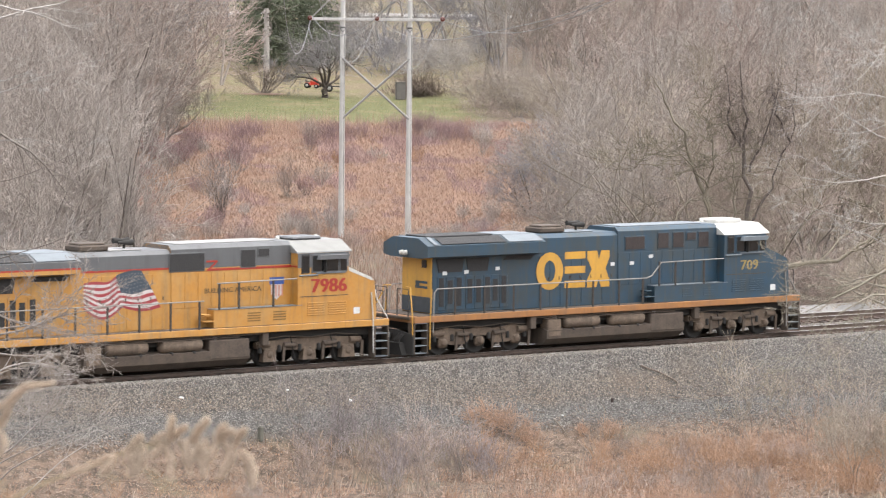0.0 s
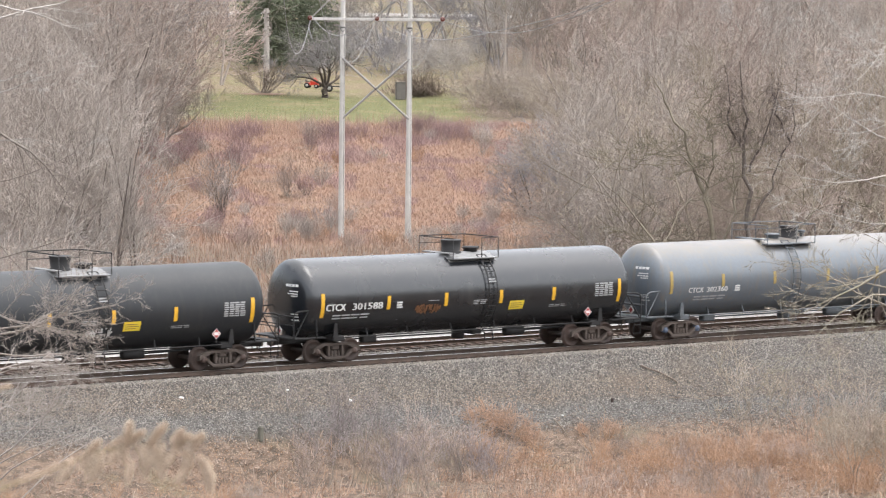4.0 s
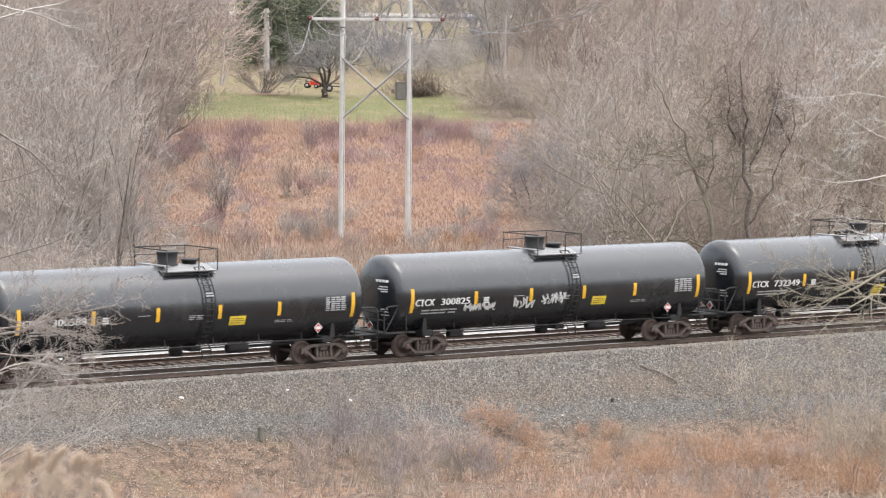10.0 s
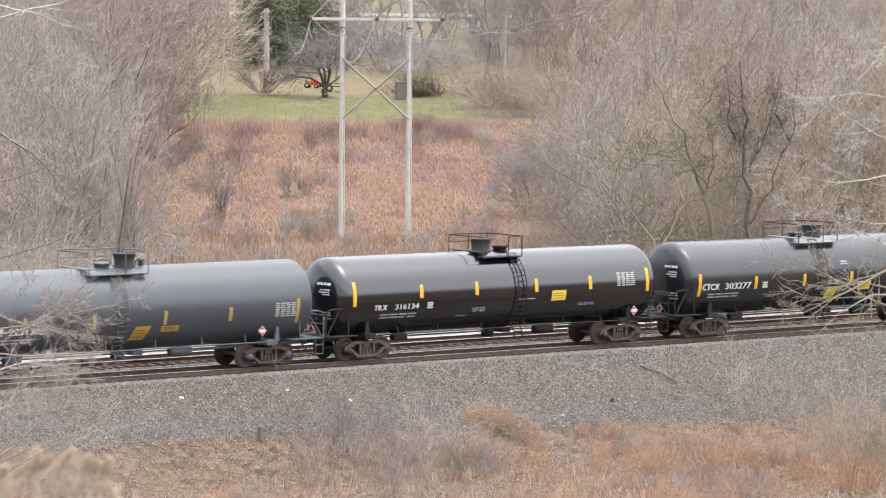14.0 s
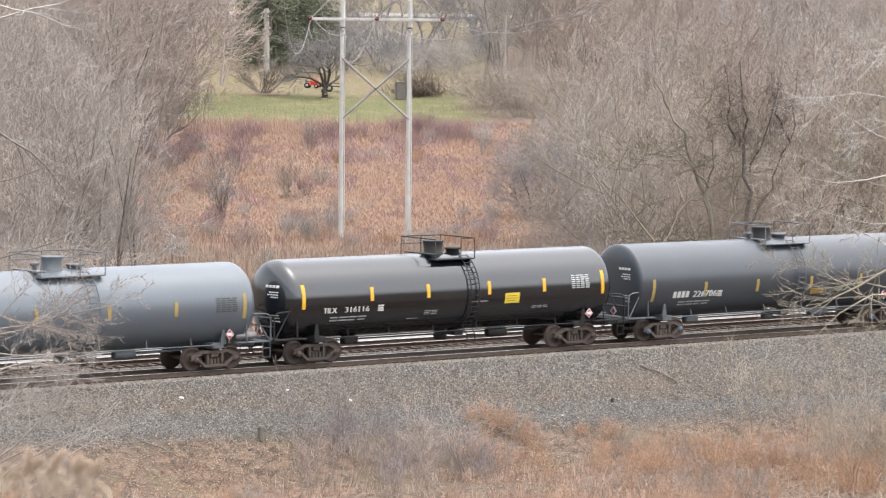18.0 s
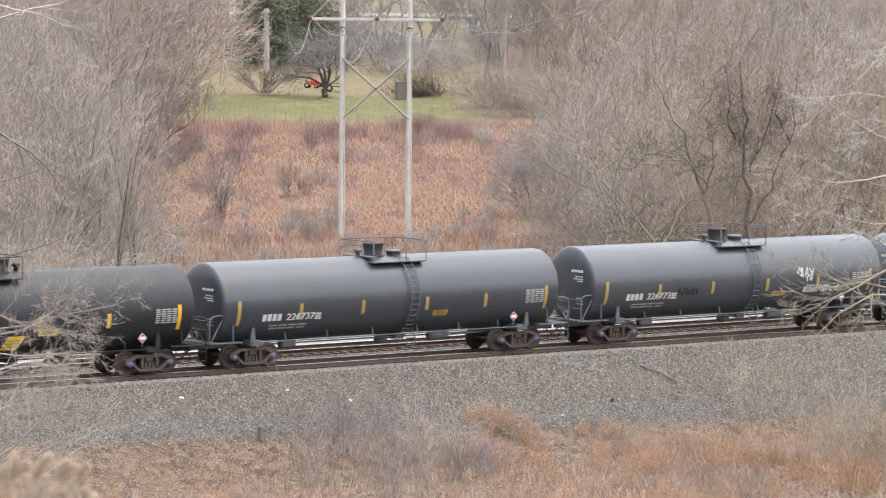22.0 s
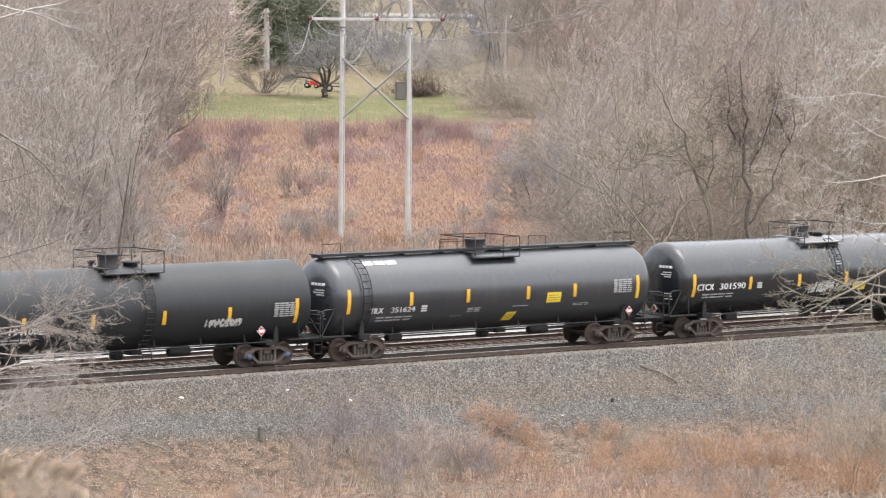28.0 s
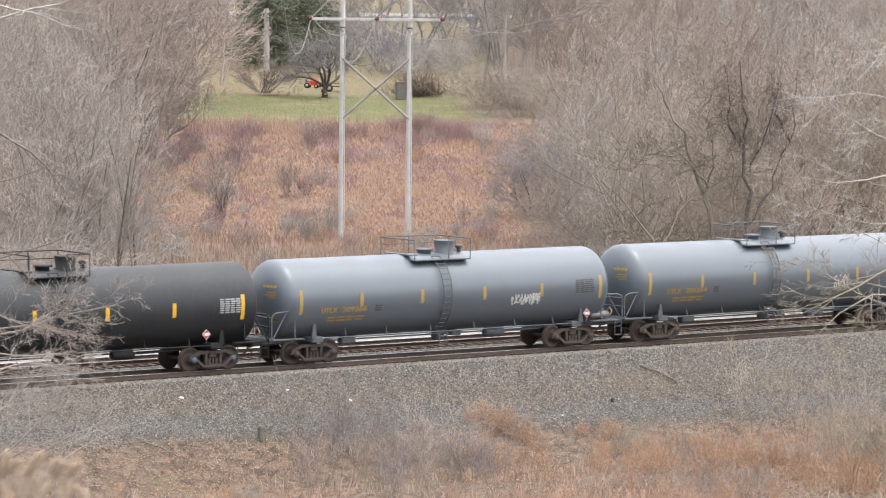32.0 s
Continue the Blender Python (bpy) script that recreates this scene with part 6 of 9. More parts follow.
for n_car, row in enumerate(CONSIST):
    x, paint, number, style, ink, panels, tags = row
    tank_car(x + MID, paint, number, style[0], ink, panels, tags, "b" if n_car in TURNED else "a", initials_of(style[0], number, ink), HIGH.get(n_car, 0.0))
CONCRETE = mat("weathered_pale_pole", (0.62, 0.595, 0.56), (0.46, 0.44, 0.41), rough=0.9, scale=1.5, fine=20, bump=0.4, streak=0.6, streak_color=(0.3, 0.28, 0.26))
INSULATOR = mat("brown_insulator", (0.22, 0.05, 0.03), (0.16, 0.04, 0.03), rough=0.3)
WIRE = mat("aluminium_wire", (0.5, 0.5, 0.5), (0.4, 0.4, 0.4), rough=0.5, metal=0.4)
BARK = mat("grey_bark", (0.36, 0.315, 0.275), (0.25, 0.215, 0.185), rough=0.95, scale=2, fine=20, bump=0.4, rand=0.25)
TWIG = mat("grey_brown_twigs", (0.485, 0.42, 0.37), (0.37, 0.315, 0.275), rough=0.95, scale=0.4, fine=6, rand=0.2)
TWIG_RED = mat("reddish_twigs", (0.52, 0.415, 0.355), (0.4, 0.31, 0.265), rough=0.95, scale=0.4, fine=6, rand=0.2)


def strips(segs, n=3):
    """Tapered prisms for branch segments, as one mesh."""
    P0 = np.array([s[0] for s in segs]); P1 = np.array([s[1] for s in segs])
    r0 = np.array([s[2] for s in segs]); r1 = np.array([s[3] for s in segs])
    d = P1 - P0
    d /= np.maximum(np.linalg.norm(d, axis=1, keepdims=True), 1e-6)
    ref = np.where(np.abs(d[:, 2:3]) > 0.9, np.array([[1.0, 0, 0]]), np.array([[0, 0, 1.0]]))
    a = np.cross(d, ref)
    a /= np.linalg.norm(a, axis=1, keepdims=True)
    b = np.cross(d, a)
    V = np.empty((len(segs), 2 * n, 3))
    for k in range(n):
        o = a * math.cos(2 * math.pi * k / n) + b * math.sin(2 * math.pi * k / n)
        V[:, k] = P0 + o * r0[:, None]
        V[:, n + k] = P1 + o * r1[:, None]
    base = (np.arange(len(segs)) * 2 * n)[:, None, None]
    F = np.array([[k, (k + 1) % n, n + (k + 1) % n, n + k] for k in range(n)])[None] + base
    me = bpy.data.meshes.new("branches")
    me.from_pydata(V.reshape(-1, 3).tolist(), [], F.reshape(-1, 4).tolist())
    me.polygons.foreach_set("use_smooth", [True] * len(me.polygons))
    return me


def grow(rng, p, d, length, r, depth, out, bend=0.22, up=0.15, kids=(4, 6), angle=(0.35, 0.9), shrink=0.55, steps=4, rmin=0.006):
    """Adds a branch and its side branches to out as segments tagged with their depth."""
    step = length / steps
    pts = [(p, r)]
    for i in range(steps):
        d = (d + Vector((rng.gauss(0, bend), rng.gauss(0, bend), rng.gauss(0, bend) + up))).normalized()
        q = p + d * step
        rr = max(rmin, r * (1 - 0.75 * (i + 1) / steps))
        out.append((tuple(p), tuple(q), pts[-1][1], rr, depth))
        pts.append((q, rr))
        p = q
    if depth <= 0:
        return
    for k in range(rng.randint(*kids)):
        t = rng.uniform(0.25, 1.0)
        i = min(steps - 1, int(t * steps))
        a, ra = pts[i]
        b, _ = pts[i + 1]
        base = a.lerp(b, t * steps - i if t < 1 else 1)
        main = (b - a).normalized()
        side = Vector((rng.gauss(0, 1), rng.gauss(0, 1), rng.gauss(0, 0.6)))
        side = (side - main * side.dot(main)).normalized()
        an = rng.uniform(*angle)
        grow(rng, base, (main * math.cos(an) + side * math.sin(an)).normalized(), length * rng.uniform(shrink * 0.75, shrink * 1.2), max(rmin, ra * 0.55), depth - 1, out, bend, up, kids, angle, shrink, max(2, steps - 2), rmin)


def tree_meshes(seed, height, stems, depth, r, spread, kids, rmin, shrink=0.5, up=0.12, bend=0.13, fan=(0.3, 0.95)):
    rng = random.Random(seed)
    out = []
    for k in range(stems):
        a = rng.uniform(0, 2 * math.pi)
        d = Vector((math.cos(a) * spread, math.sin(a) * spread, 1)).normalized()
        grow(rng, Vector((rng.uniform(-0.2, 0.2) * (stems > 1), rng.uniform(-0.2, 0.2) * (stems > 1), -0.2)), d, height * rng.uniform(0.75, 1.0), r * rng.uniform(0.7, 1), depth, out, bend, up, kids, fan, shrink, 6, rmin)
    wood = [s for s in out if s[4] >= depth]
    fine = [s for s in out if s[4] < depth]
    return strips(wood, 6), strips(fine, 3), len(fine)


TREES = {}


def tree_kind(key, **kw):
    TREES[key] = tree_meshes(**kw)[:2]


tree_kind("stem1", seed=1, height=9, stems=5, depth=3, r=0.11, spread=0.35, kids=(6, 7), rmin=0.011, up=0.07, bend=0.14, fan=(0.3, 1.05))
tree_kind("stem2", seed=2, height=8, stems=5, depth=3, r=0.10, spread=0.5, kids=(6, 7), rmin=0.011, up=0.07, bend=0.14, fan=(0.3, 1.05))
tree_kind("stem3", seed=3, height=10, stems=4, depth=3, r=0.12, spread=0.3, kids=(6, 8), rmin=0.011, up=0.07, bend=0.14, fan=(0.3, 1.05))
tree_kind("tall1", seed=4, height=16, stems=1, depth=3, r=0.22, spread=0.08, kids=(11, 12), rmin=0.015, shrink=0.42, up=0.06, bend=0.16, fan=(0.4, 1.1))
tree_kind("tall2", seed=5, height=18, stems=2, depth=3, r=0.2, spread=0.14, kids=(8, 9), rmin=0.015, shrink=0.4, up=0.06, bend=0.16, fan=(0.4, 1.1))
tree_kind("bush1", seed=6, height=2.6, stems=16, depth=2, r=0.022, spread=0.5, kids=(4, 6), rmin=0.007, shrink=0.5)
tree_kind("bush2", seed=7, height=2.0, stems=20, depth=2, r=0.018, spread=0.75, kids=(4, 6), rmin=0.006, shrink=0.5)
tree_kind("brush1", seed=8, height=3.4, stems=12, depth=2, r=0.03, spread=0.9, kids=(6, 8), rmin=0.010, shrink=0.55, up=0.0, bend=0.24, fan=(0.4, 1.3))
tree_kind("brush2", seed=9, height=4.2, stems=10, depth=2, r=0.035, spread=0.6, kids=(6, 8), rmin=0.010, shrink=0.55, up=0.0, bend=0.24, fan=(0.4, 1.3))
tree_kind("vase", seed=11, height=4.0, stems=22, depth=2, r=0.03, spread=0.32, kids=(5, 6), rmin=0.009, shrink=0.4)
tree_kind("stalks", seed=12, height=1.7, stems=16, depth=1, r=0.008, spread=0.3, kids=(4, 7), rmin=0.004, shrink=0.35, up=0.2)
tree_kind("tangle", seed=13, height=1.5, stems=20, depth=2, r=0.010, spread=1.4, kids=(4, 6), rmin=0.0045, shrink=0.6, up=-0.02)
tree_kind("leaning", seed=14, height=8, stems=3, depth=3, r=0.13, spread=0.9, kids=(6, 8), rmin=0.012, shrink=0.55, up=0.02)

tree_kind("bolt", seed=41, height=17, stems=1, depth=2, r=0.2, spread=0.06, kids=(15, 18), rmin=0.016, shrink=0.3, up=0.12, bend=0.07, fan=(0.25, 0.7))
tree_kind("bolt_fork", seed=42, height=17, stems=2, depth=2, r=0.19, spread=0.12, kids=(13, 16), rmin=0.016, shrink=0.3, up=0.12, bend=0.08, fan=(0.25, 0.75))
tree_kind("sapling", seed=43, height=2.6, stems=2, depth=2, r=0.022, spread=0.4, kids=(3, 4), rmin=0.007, shrink=0.5, up=0.05, bend=0.14, fan=(0.3, 0.9))
tree_kind("garden_fan", seed=44, height=3.3, stems=34, depth=2, r=0.03, spread=1.1, kids=(4, 5), rmin=0.012, shrink=0.4, up=0.05, bend=0.1, fan=(0.2, 0.7))
tree_kind("wand", seed=45, height=1.9, stems=9, depth=2, r=0.009, spread=0.35, kids=(4, 6), rmin=0.0045, shrink=0.42, up=0.1, bend=0.1, fan=(0.25, 0.8))
tree_kind("gnarl", seed=31, height=11, stems=2, depth=2, r=0.17, spread=0.55, kids=(5, 6), rmin=0.02, shrink=0.55, up=0.02, bend=0.3, fan=(0.4, 1.2))
tree_kind("bole", seed=33, height=11, stems=1, depth=2, r=0.2, spread=0.1, kids=(7, 8), rmin=0.02, shrink=0.4, up=0.05, bend=0.26, fan=(0.3, 1.0))


JOINED = {"bank weeds": "low dead weeds and canes below the gravel bank", "bank brush": "tangled bare brown brush on the bank", "meadow scrub": "greyish-pink bare scrub below the meadow",
          "meadow brambles": "low pinkish-brown bramble patches in the meadow", "lineside scrub": "low bare scrub beside the railway", "far scrub": "bare grey-brown understorey scrub in the woods"}
POOL = {}


def thickets():
    """Joins the uncounted low growth of each group into one thing."""
    for group, items in POOL.items():
        V, F, M, mats, k = [], [], [], [], 0
        for me, m, material in items:
            a = np.empty(len(me.vertices) * 3)
            me.vertices.foreach_get("co", a)
            mm = np.array(m)
            V.append(a.reshape(-1, 3) @ mm[:3, :3].T + mm[:3, 3])
            f = np.empty(len(me.loops), dtype=np.int64)
            me.loops.foreach_get("vertex_index", f)
            F.append(f.reshape(-1, 4) + k)
            k += len(me.vertices)
            if material not in mats:
                mats.append(material)
            M.append(np.full(len(me.polygons), mats.index(material)))
        me = bpy.data.meshes.new("thicket")
        me.from_pydata(np.concatenate(V).tolist(), [], np.concatenate(F).tolist())
        for material in mats:
            me.materials.append(material)
        me.polygons.foreach_set("material_index", np.concatenate(M).tolist())
        me.polygons.foreach_set("use_smooth", [True] * len(me.polygons))
        tagged(new("thicket", me), JOINED[group], "brush", kind="stuff")


def plant(key, x, y, size=1.0, turn=0.0, name="tree", label="bare grey deciduous tree with fine twigs", twig=None, group="bare winter trees", sink=0.0, squash=1.0, bark=None):
    wood, fine = TREES[key]
    if group in JOINED:
        m = pose(x, y, ground_z(x, y) - sink, 0, 0, turn) @ Matrix.Diagonal((size, size, size * squash, 1))
        POOL.setdefault(group, []).extend([(wood, m, bark or twig or BARK), (fine, m, twig or TWIG)])
        return None
    ob = empty(name, pose(x, y, ground_z(x, y) - sink, 0, 0, turn))
    ob.scale = (size, size, size * squash)
    part("trunk" if name == "tree" else "stem", wood, bark or BARK, ob)
    part("crown", fine, twig or TWIG, ob)
    tagged(ob, label, "tree" if name == "tree" else "shrub", group)
    return ob


TWIG_PALE = mat("pale_grey_twigs", (0.531, 0.486, 0.446), (0.429, 0.384, 0.35), rough=0.95, scale=0.5, fine=6, rand=0.15)
TWIG_DARK = mat("dark_vine_twigs", (0.16, 0.125, 0.11), (0.1, 0.08, 0.07), rough=0.95, scale=0.5, fine=6, rand=0.15)
TWIG_VINE = mat("grey_brown_vine_twigs", (0.34, 0.27, 0.23), (0.24, 0.19, 0.16), rough=0.95, scale=0.5, fine=6, rand=0.15)
OLD_BARK = mat("old_brown_bark", (0.2, 0.16, 0.135), (0.13, 0.105, 0.09), rough=0.95, scale=2, fine=15, bump=0.3)
MOSSY = mat("dark_mossy_bark", (0.3, 0.255, 0.18), (0.2, 0.165, 0.125), rough=0.95, scale=2, fine=15, bump=0.3)
TWIG_PURPLE = mat("purple_canes", (0.42, 0.28, 0.275), (0.34, 0.225, 0.22), rough=0.95, scale=0.5, fine=6, rand=0.2)
TWIG_OLIVE = mat("olive_brown_stalks", (0.49, 0.415, 0.325), (0.4, 0.33, 0.255), rough=0.95, scale=0.5, fine=6, rand=0.2)
TWIG_RUST = mat("rust_brown_stalks", (0.58, 0.35, 0.21), (0.48, 0.29, 0.18), rough=0.95, scale=0.5, fine=6, rand=0.2)
TWIG_PEACH = mat("peach_rust_weed", (0.598, 0.385, 0.265), (0.55, 0.345, 0.235), rough=0.95, scale=0.5, fine=6, rand=0.15)
TWIG_BRIGHT = mat("silvery_bough", (0.59, 0.55, 0.51), (0.5, 0.46, 0.42), rough=0.9, scale=0.8, fine=10, rand=0.1)
TWIG_VIOLET = mat("violet_grey_wands", (0.46, 0.395, 0.385), (0.35, 0.295, 0.29), rough=0.95, scale=0.5, fine=6, rand=0.2)
TWIG_BLUE = mat("bluish_grey_twigs", (0.407, 0.39, 0.407), (0.305, 0.288, 0.305), rough=0.95, scale=0.5, fine=6, rand=0.15)


def spot(px, u):
    """World x, y at the bearing px across the view, u metres ahead."""
    return place(u, (px - 784) / 6164 * u)


def woods():
    rng = random.Random(21)

    def stand(n, u0, u1, p0, p1, keys, s0, s1, twigs, name="tree", label="bare grey deciduous tree with fine twigs", group="bare winter trees"):
        for i in range(n):
            u = rng.uniform(u0, u1)
            px = p0 + (p1 - p0) * (i + rng.random()) / n
            x, y = spot(px, u)
            twig = rng.choice(twigs)
            plant(rng.choice(keys), x, y, rng.uniform(s0, s1), rng.uniform(0, 360), name=name, label=label, group=group, twig=twig, bark=rng.choice((BARK, twig, twig)))
    stems, grey = ("stem1", "stem2", "stem3"), (TWIG, TWIG, TWIG_RED)
    far = dict(name="shrub", group="far scrub")
    scrub = dict(name="shrub", label="bare grey-brown understorey shrub", group="understorey scrub")
    stand(18, 172, 230, -60, 115, stems, 0.9, 1.25, grey)
    stand(8, 235, 320, -40, 160, stems, 1.0, 1.35, grey)
    stand(6, 255, 290, 100, 235, ("stem3", "stem1"), 1.3, 1.6, (TWIG, TWIG_RED))
    stand(6, 332, 345, 215, 322, ("stem3", "stem1"), 1.35, 1.65, (TWIG_PALE, TWIG, TWIG_BLUE))
    stand(15, 160, 171, -40, 150, ("brush1", "brush2"), 0.7, 1.1, (TWIG_PALE, TWIG, TWIG_RED), **far)
    stand(24, 172, 184, 1010, 1600, ("brush1", "brush2"), 0.6, 1.1, (TWIG_PALE, TWIG_RED, TWIG_RED), **far)
    stand(9, 340, 420, -60, 400, ("tall1", "tall2"), 0.9, 1.2, (TWIG, TWIG_PALE))
    stand(30, 170, 250, -60, 165, ("brush1", "brush2"), 0.8, 1.3, (TWIG, TWIG_RED, TWIG_PALE), **scrub)
    stand(26, 176, 250, 1055, 1640, stems, 0.85, 1.2, (TWIG, TWIG_RED, TWIG_OLIVE))
    stand(12, 255, 330, 960, 1640, stems, 1.0, 1.35, grey)
    stand(15, 345, 430, 880, 1640, ("tall1", "tall2"), 0.95, 1.25, (TWIG_PALE, TWIG_PALE, TWIG))
    stand(44, 168, 240, 1010, 1640, ("brush1", "brush2"), 0.8, 1.35, (TWIG, TWIG_OLIVE, TWIG_PALE, TWIG_RED, TWIG_RED), **scrub)
    stand(26, 240, 330, 945, 1640, ("brush1", "brush2"), 0.9, 1.5, (TWIG, TWIG_RED, TWIG_RED), **far)
    stand(4, 345, 360, 960, 1100, stems, 1.1, 1.4, (TWIG, TWIG_BLUE, TWIG_OLIVE))
    stand(11, 338, 372, 850, 1010, ("bolt", "bolt_fork"), 0.85, 1.1, (TWIG_PALE, TWIG_PALE, TWIG), label="tall straight bare tree with upright limbs")
    stand(20, 400, 450, 960, 1620, ("bolt", "bolt_fork"), 0.95, 1.25, (TWIG_PALE, TWIG_PALE, TWIG_BLUE), label="tall straight bare tree with upright limbs")
    stand(6, 284, 318, 250, 305, stems, 0.75, 1.0, grey)
    stand(8, 262, 290, 100, 235, ("bolt", "bolt_fork"), 0.5, 0.65, (TWIG, TWIG_RED), label="slim bare tree with upright limbs")
    stand(16, 335, 420, 960, 1640, stems, 1.2, 1.6, (TWIG_PALE, TWIG_RED, TWIG_PALE))
    stand(14, 430, 520, -60, 520, ("tall1", "tall2"), 0.9, 1.2, (TWIG, TWIG_BLUE))
    stand(20, 430, 520, 820, 1640, ("tall1", "tall2"), 1.0, 1.3, (TWIG, TWIG_PALE))
    stand(6, 396, 430, 600, 900, stems, 0.9, 1.2, (TWIG, TWIG_BLUE, TWIG_PALE))
    stand(18, 326, 350, 840, 1000, ("brush1", "brush2", "brush2"), 0.6, 1.1, (TWIG, TWIG_RED, TWIG_OLIVE), **far)
    stand(16, 385, 440, 560, 900, ("brush1", "brush2"), 1.0, 1.6, (TWIG_PALE, TWIG_PALE, TWIG_BLUE), **far)
    stand(15, 440, 500, 380, 900, ("tall1", "tall2"), 0.7, 1.0, (TWIG, TWIG_BLUE, TWIG_PALE))
    stand(26, 540, 660, -60, 1640, ("tall1", "tall2"), 1.3, 1.8, (TWIG, TWIG_PALE))
    stand(16, 172, 222, 850, 1120, ("bush2", "bush1", "tangle"), 0.6, 1.1, (TWIG_RUST, TWIG_RED, TWIG_RUST), name="shrub", label="rusty bare weeds beside the railway", group="lineside scrub")
    # the bluish thicket at the meadow's edge and the leaning trees behind
    for px, u, k in ((938, 250, 0.7), (968, 256, 0.9), (1000, 248, 0.95), (1024, 258, 1.05)):
        x, y = spot(px, u)
        plant("stem2", x, y, k * 0.85, px, label="bluish-grey many-stemmed bare thicket tree", twig=TWIG_BLUE, bark=TWIG_DARK)
    for px, u, k, turn in ((198, 172, 0.74, 30), (243, 176, 0.68, 200), (150, 182, 0.7, 120)):
        x, y = spot(px, u)
        plant("bolt_fork", x, y, k * 0.8, turn, label="slim forked bare tree with dark stems", twig=TWIG, bark=OLD_BARK)
    for px, u, k, turn in ((1200, 205, 1.05, 40), (1270, 215, 1.1, 150), (1330, 200, 0.9, 250)):
        x, y = spot(px, u)
        plant("leaning", x, y, k, turn, label="leaning bare tree with spreading dark limbs", twig=TWIG_OLIVE, bark=MOSSY)
    for key, px, u, k, turn in (("gnarl", 1262, 167, 0.9, 200), ("bole", 1322, 166.5, 1.05, 20), ("gnarl", 1385, 168, 0.8, 80), ("bole", 1180, 168, 0.75, 120), ("bole", 1480, 178, 1.0, 300)):
        x, y = spot(px, u)
        plant(key, x, y, k, turn, label="bare tree with crooked dark mossy limbs", twig=MOSSY, bark=MOSSY)


woods()


def limb_path(pts, r0, r1, rng):
    """Segments of a gently crooked limb through pts."""
    out = []
    for (a, b) in zip(pts, pts[1:]):
        out += [a.lerp(b, k / 4) + Vector((rng.gauss(0, 0.09), rng.gauss(0, 0.09), rng.gauss(0, 0.05))) for k in range(4)]
    out.append(pts[-1])
    n = len(out) - 1
    return [(tuple(out[k]), tuple(out[k + 1]), r0 + (r1 - r0) * k / n, r0 + (r1 - r0) * (k + 1) / n) for k in range(n)]


def vine_tree():
    """A dead forked trunk smothered in hanging vines."""
    rng = random.Random(61)
    x, y = spot(1324, 170)
    t = empty("tree", pose(x, y, ground_z(x, y), 0, 0, -math.degrees(YAW)))
    part("trunk", strips(limb_path([Vector(q) for q in ((0.1, 0, -0.2), (0.05, 0, 4), (-0.15, 0, 7.4), (-0.3, 0.1, 10.2), (-0.5, 0.1, 13.0))], 0.16, 0.03, rng), 7), OLD_BARK, t)
    forks = [[(0.05, 0, 5.0), (1.2, 0.2, 6.8), (2.0, 0.1, 9.0), (2.3, 0, 12.6)], [(-0.15, 0, 7.6), (0.9, -0.2, 9.3), (1.4, 0, 12.2)], [(-0.2, 0, 8.6), (-1.0, 0.2, 10.2), (-1.3, 0, 12.9)], [(2.0, 0.1, 9.0), (1.3, 0, 10.4), (1.0, 0, 12.5)]]
    for f in forks:
        part("limb", strips(limb_path([Vector(q) for q in f], 0.075, 0.015, rng), 6), OLD_BARK, t)
    for f, n in zip(forks + [[(-0.15, 0, 7.4), (-0.3, 0.1, 10.2), (-0.5, 0.1, 12.4)]], (60, 75, 80, 60, 110)):
        segs = []
        for k in range(n):
            q = rng.random() * (len(f) - 1)
            i = int(q)
            p = Vector(f[i]).lerp(Vector(f[i + 1]), q - i)
            if p.z < 8.9:
                continue
            d = Vector((rng.gauss(0, 1), rng.gauss(0, 0.7), rng.gauss(0.1, 0.5))).normalized()
            le = rng.uniform(0.25, 1.0)
            for j in range(7):
                nx = p + d * le * 0.26
                segs.append((tuple(p), tuple(nx), 0.018, 0.015))
                if rng.random() < 0.6:
                    e = nx + Vector((rng.gauss(0, 0.22), rng.gauss(0, 0.2), rng.gauss(-0.08, 0.2)))
                    segs.append((tuple(nx), tuple(e), 0.014, 0.009))
                d = (d + Vector((rng.gauss(0, 0.25), rng.gauss(0, 0.25), -0.42))).normalized()
                p = nx
        part("vine", strips(segs, 3), TWIG_VINE, t, "dark tangled hanging vine")
    tagged(t, "dead forked trunk smothered in dark hanging vines", "tree")


vine_tree()


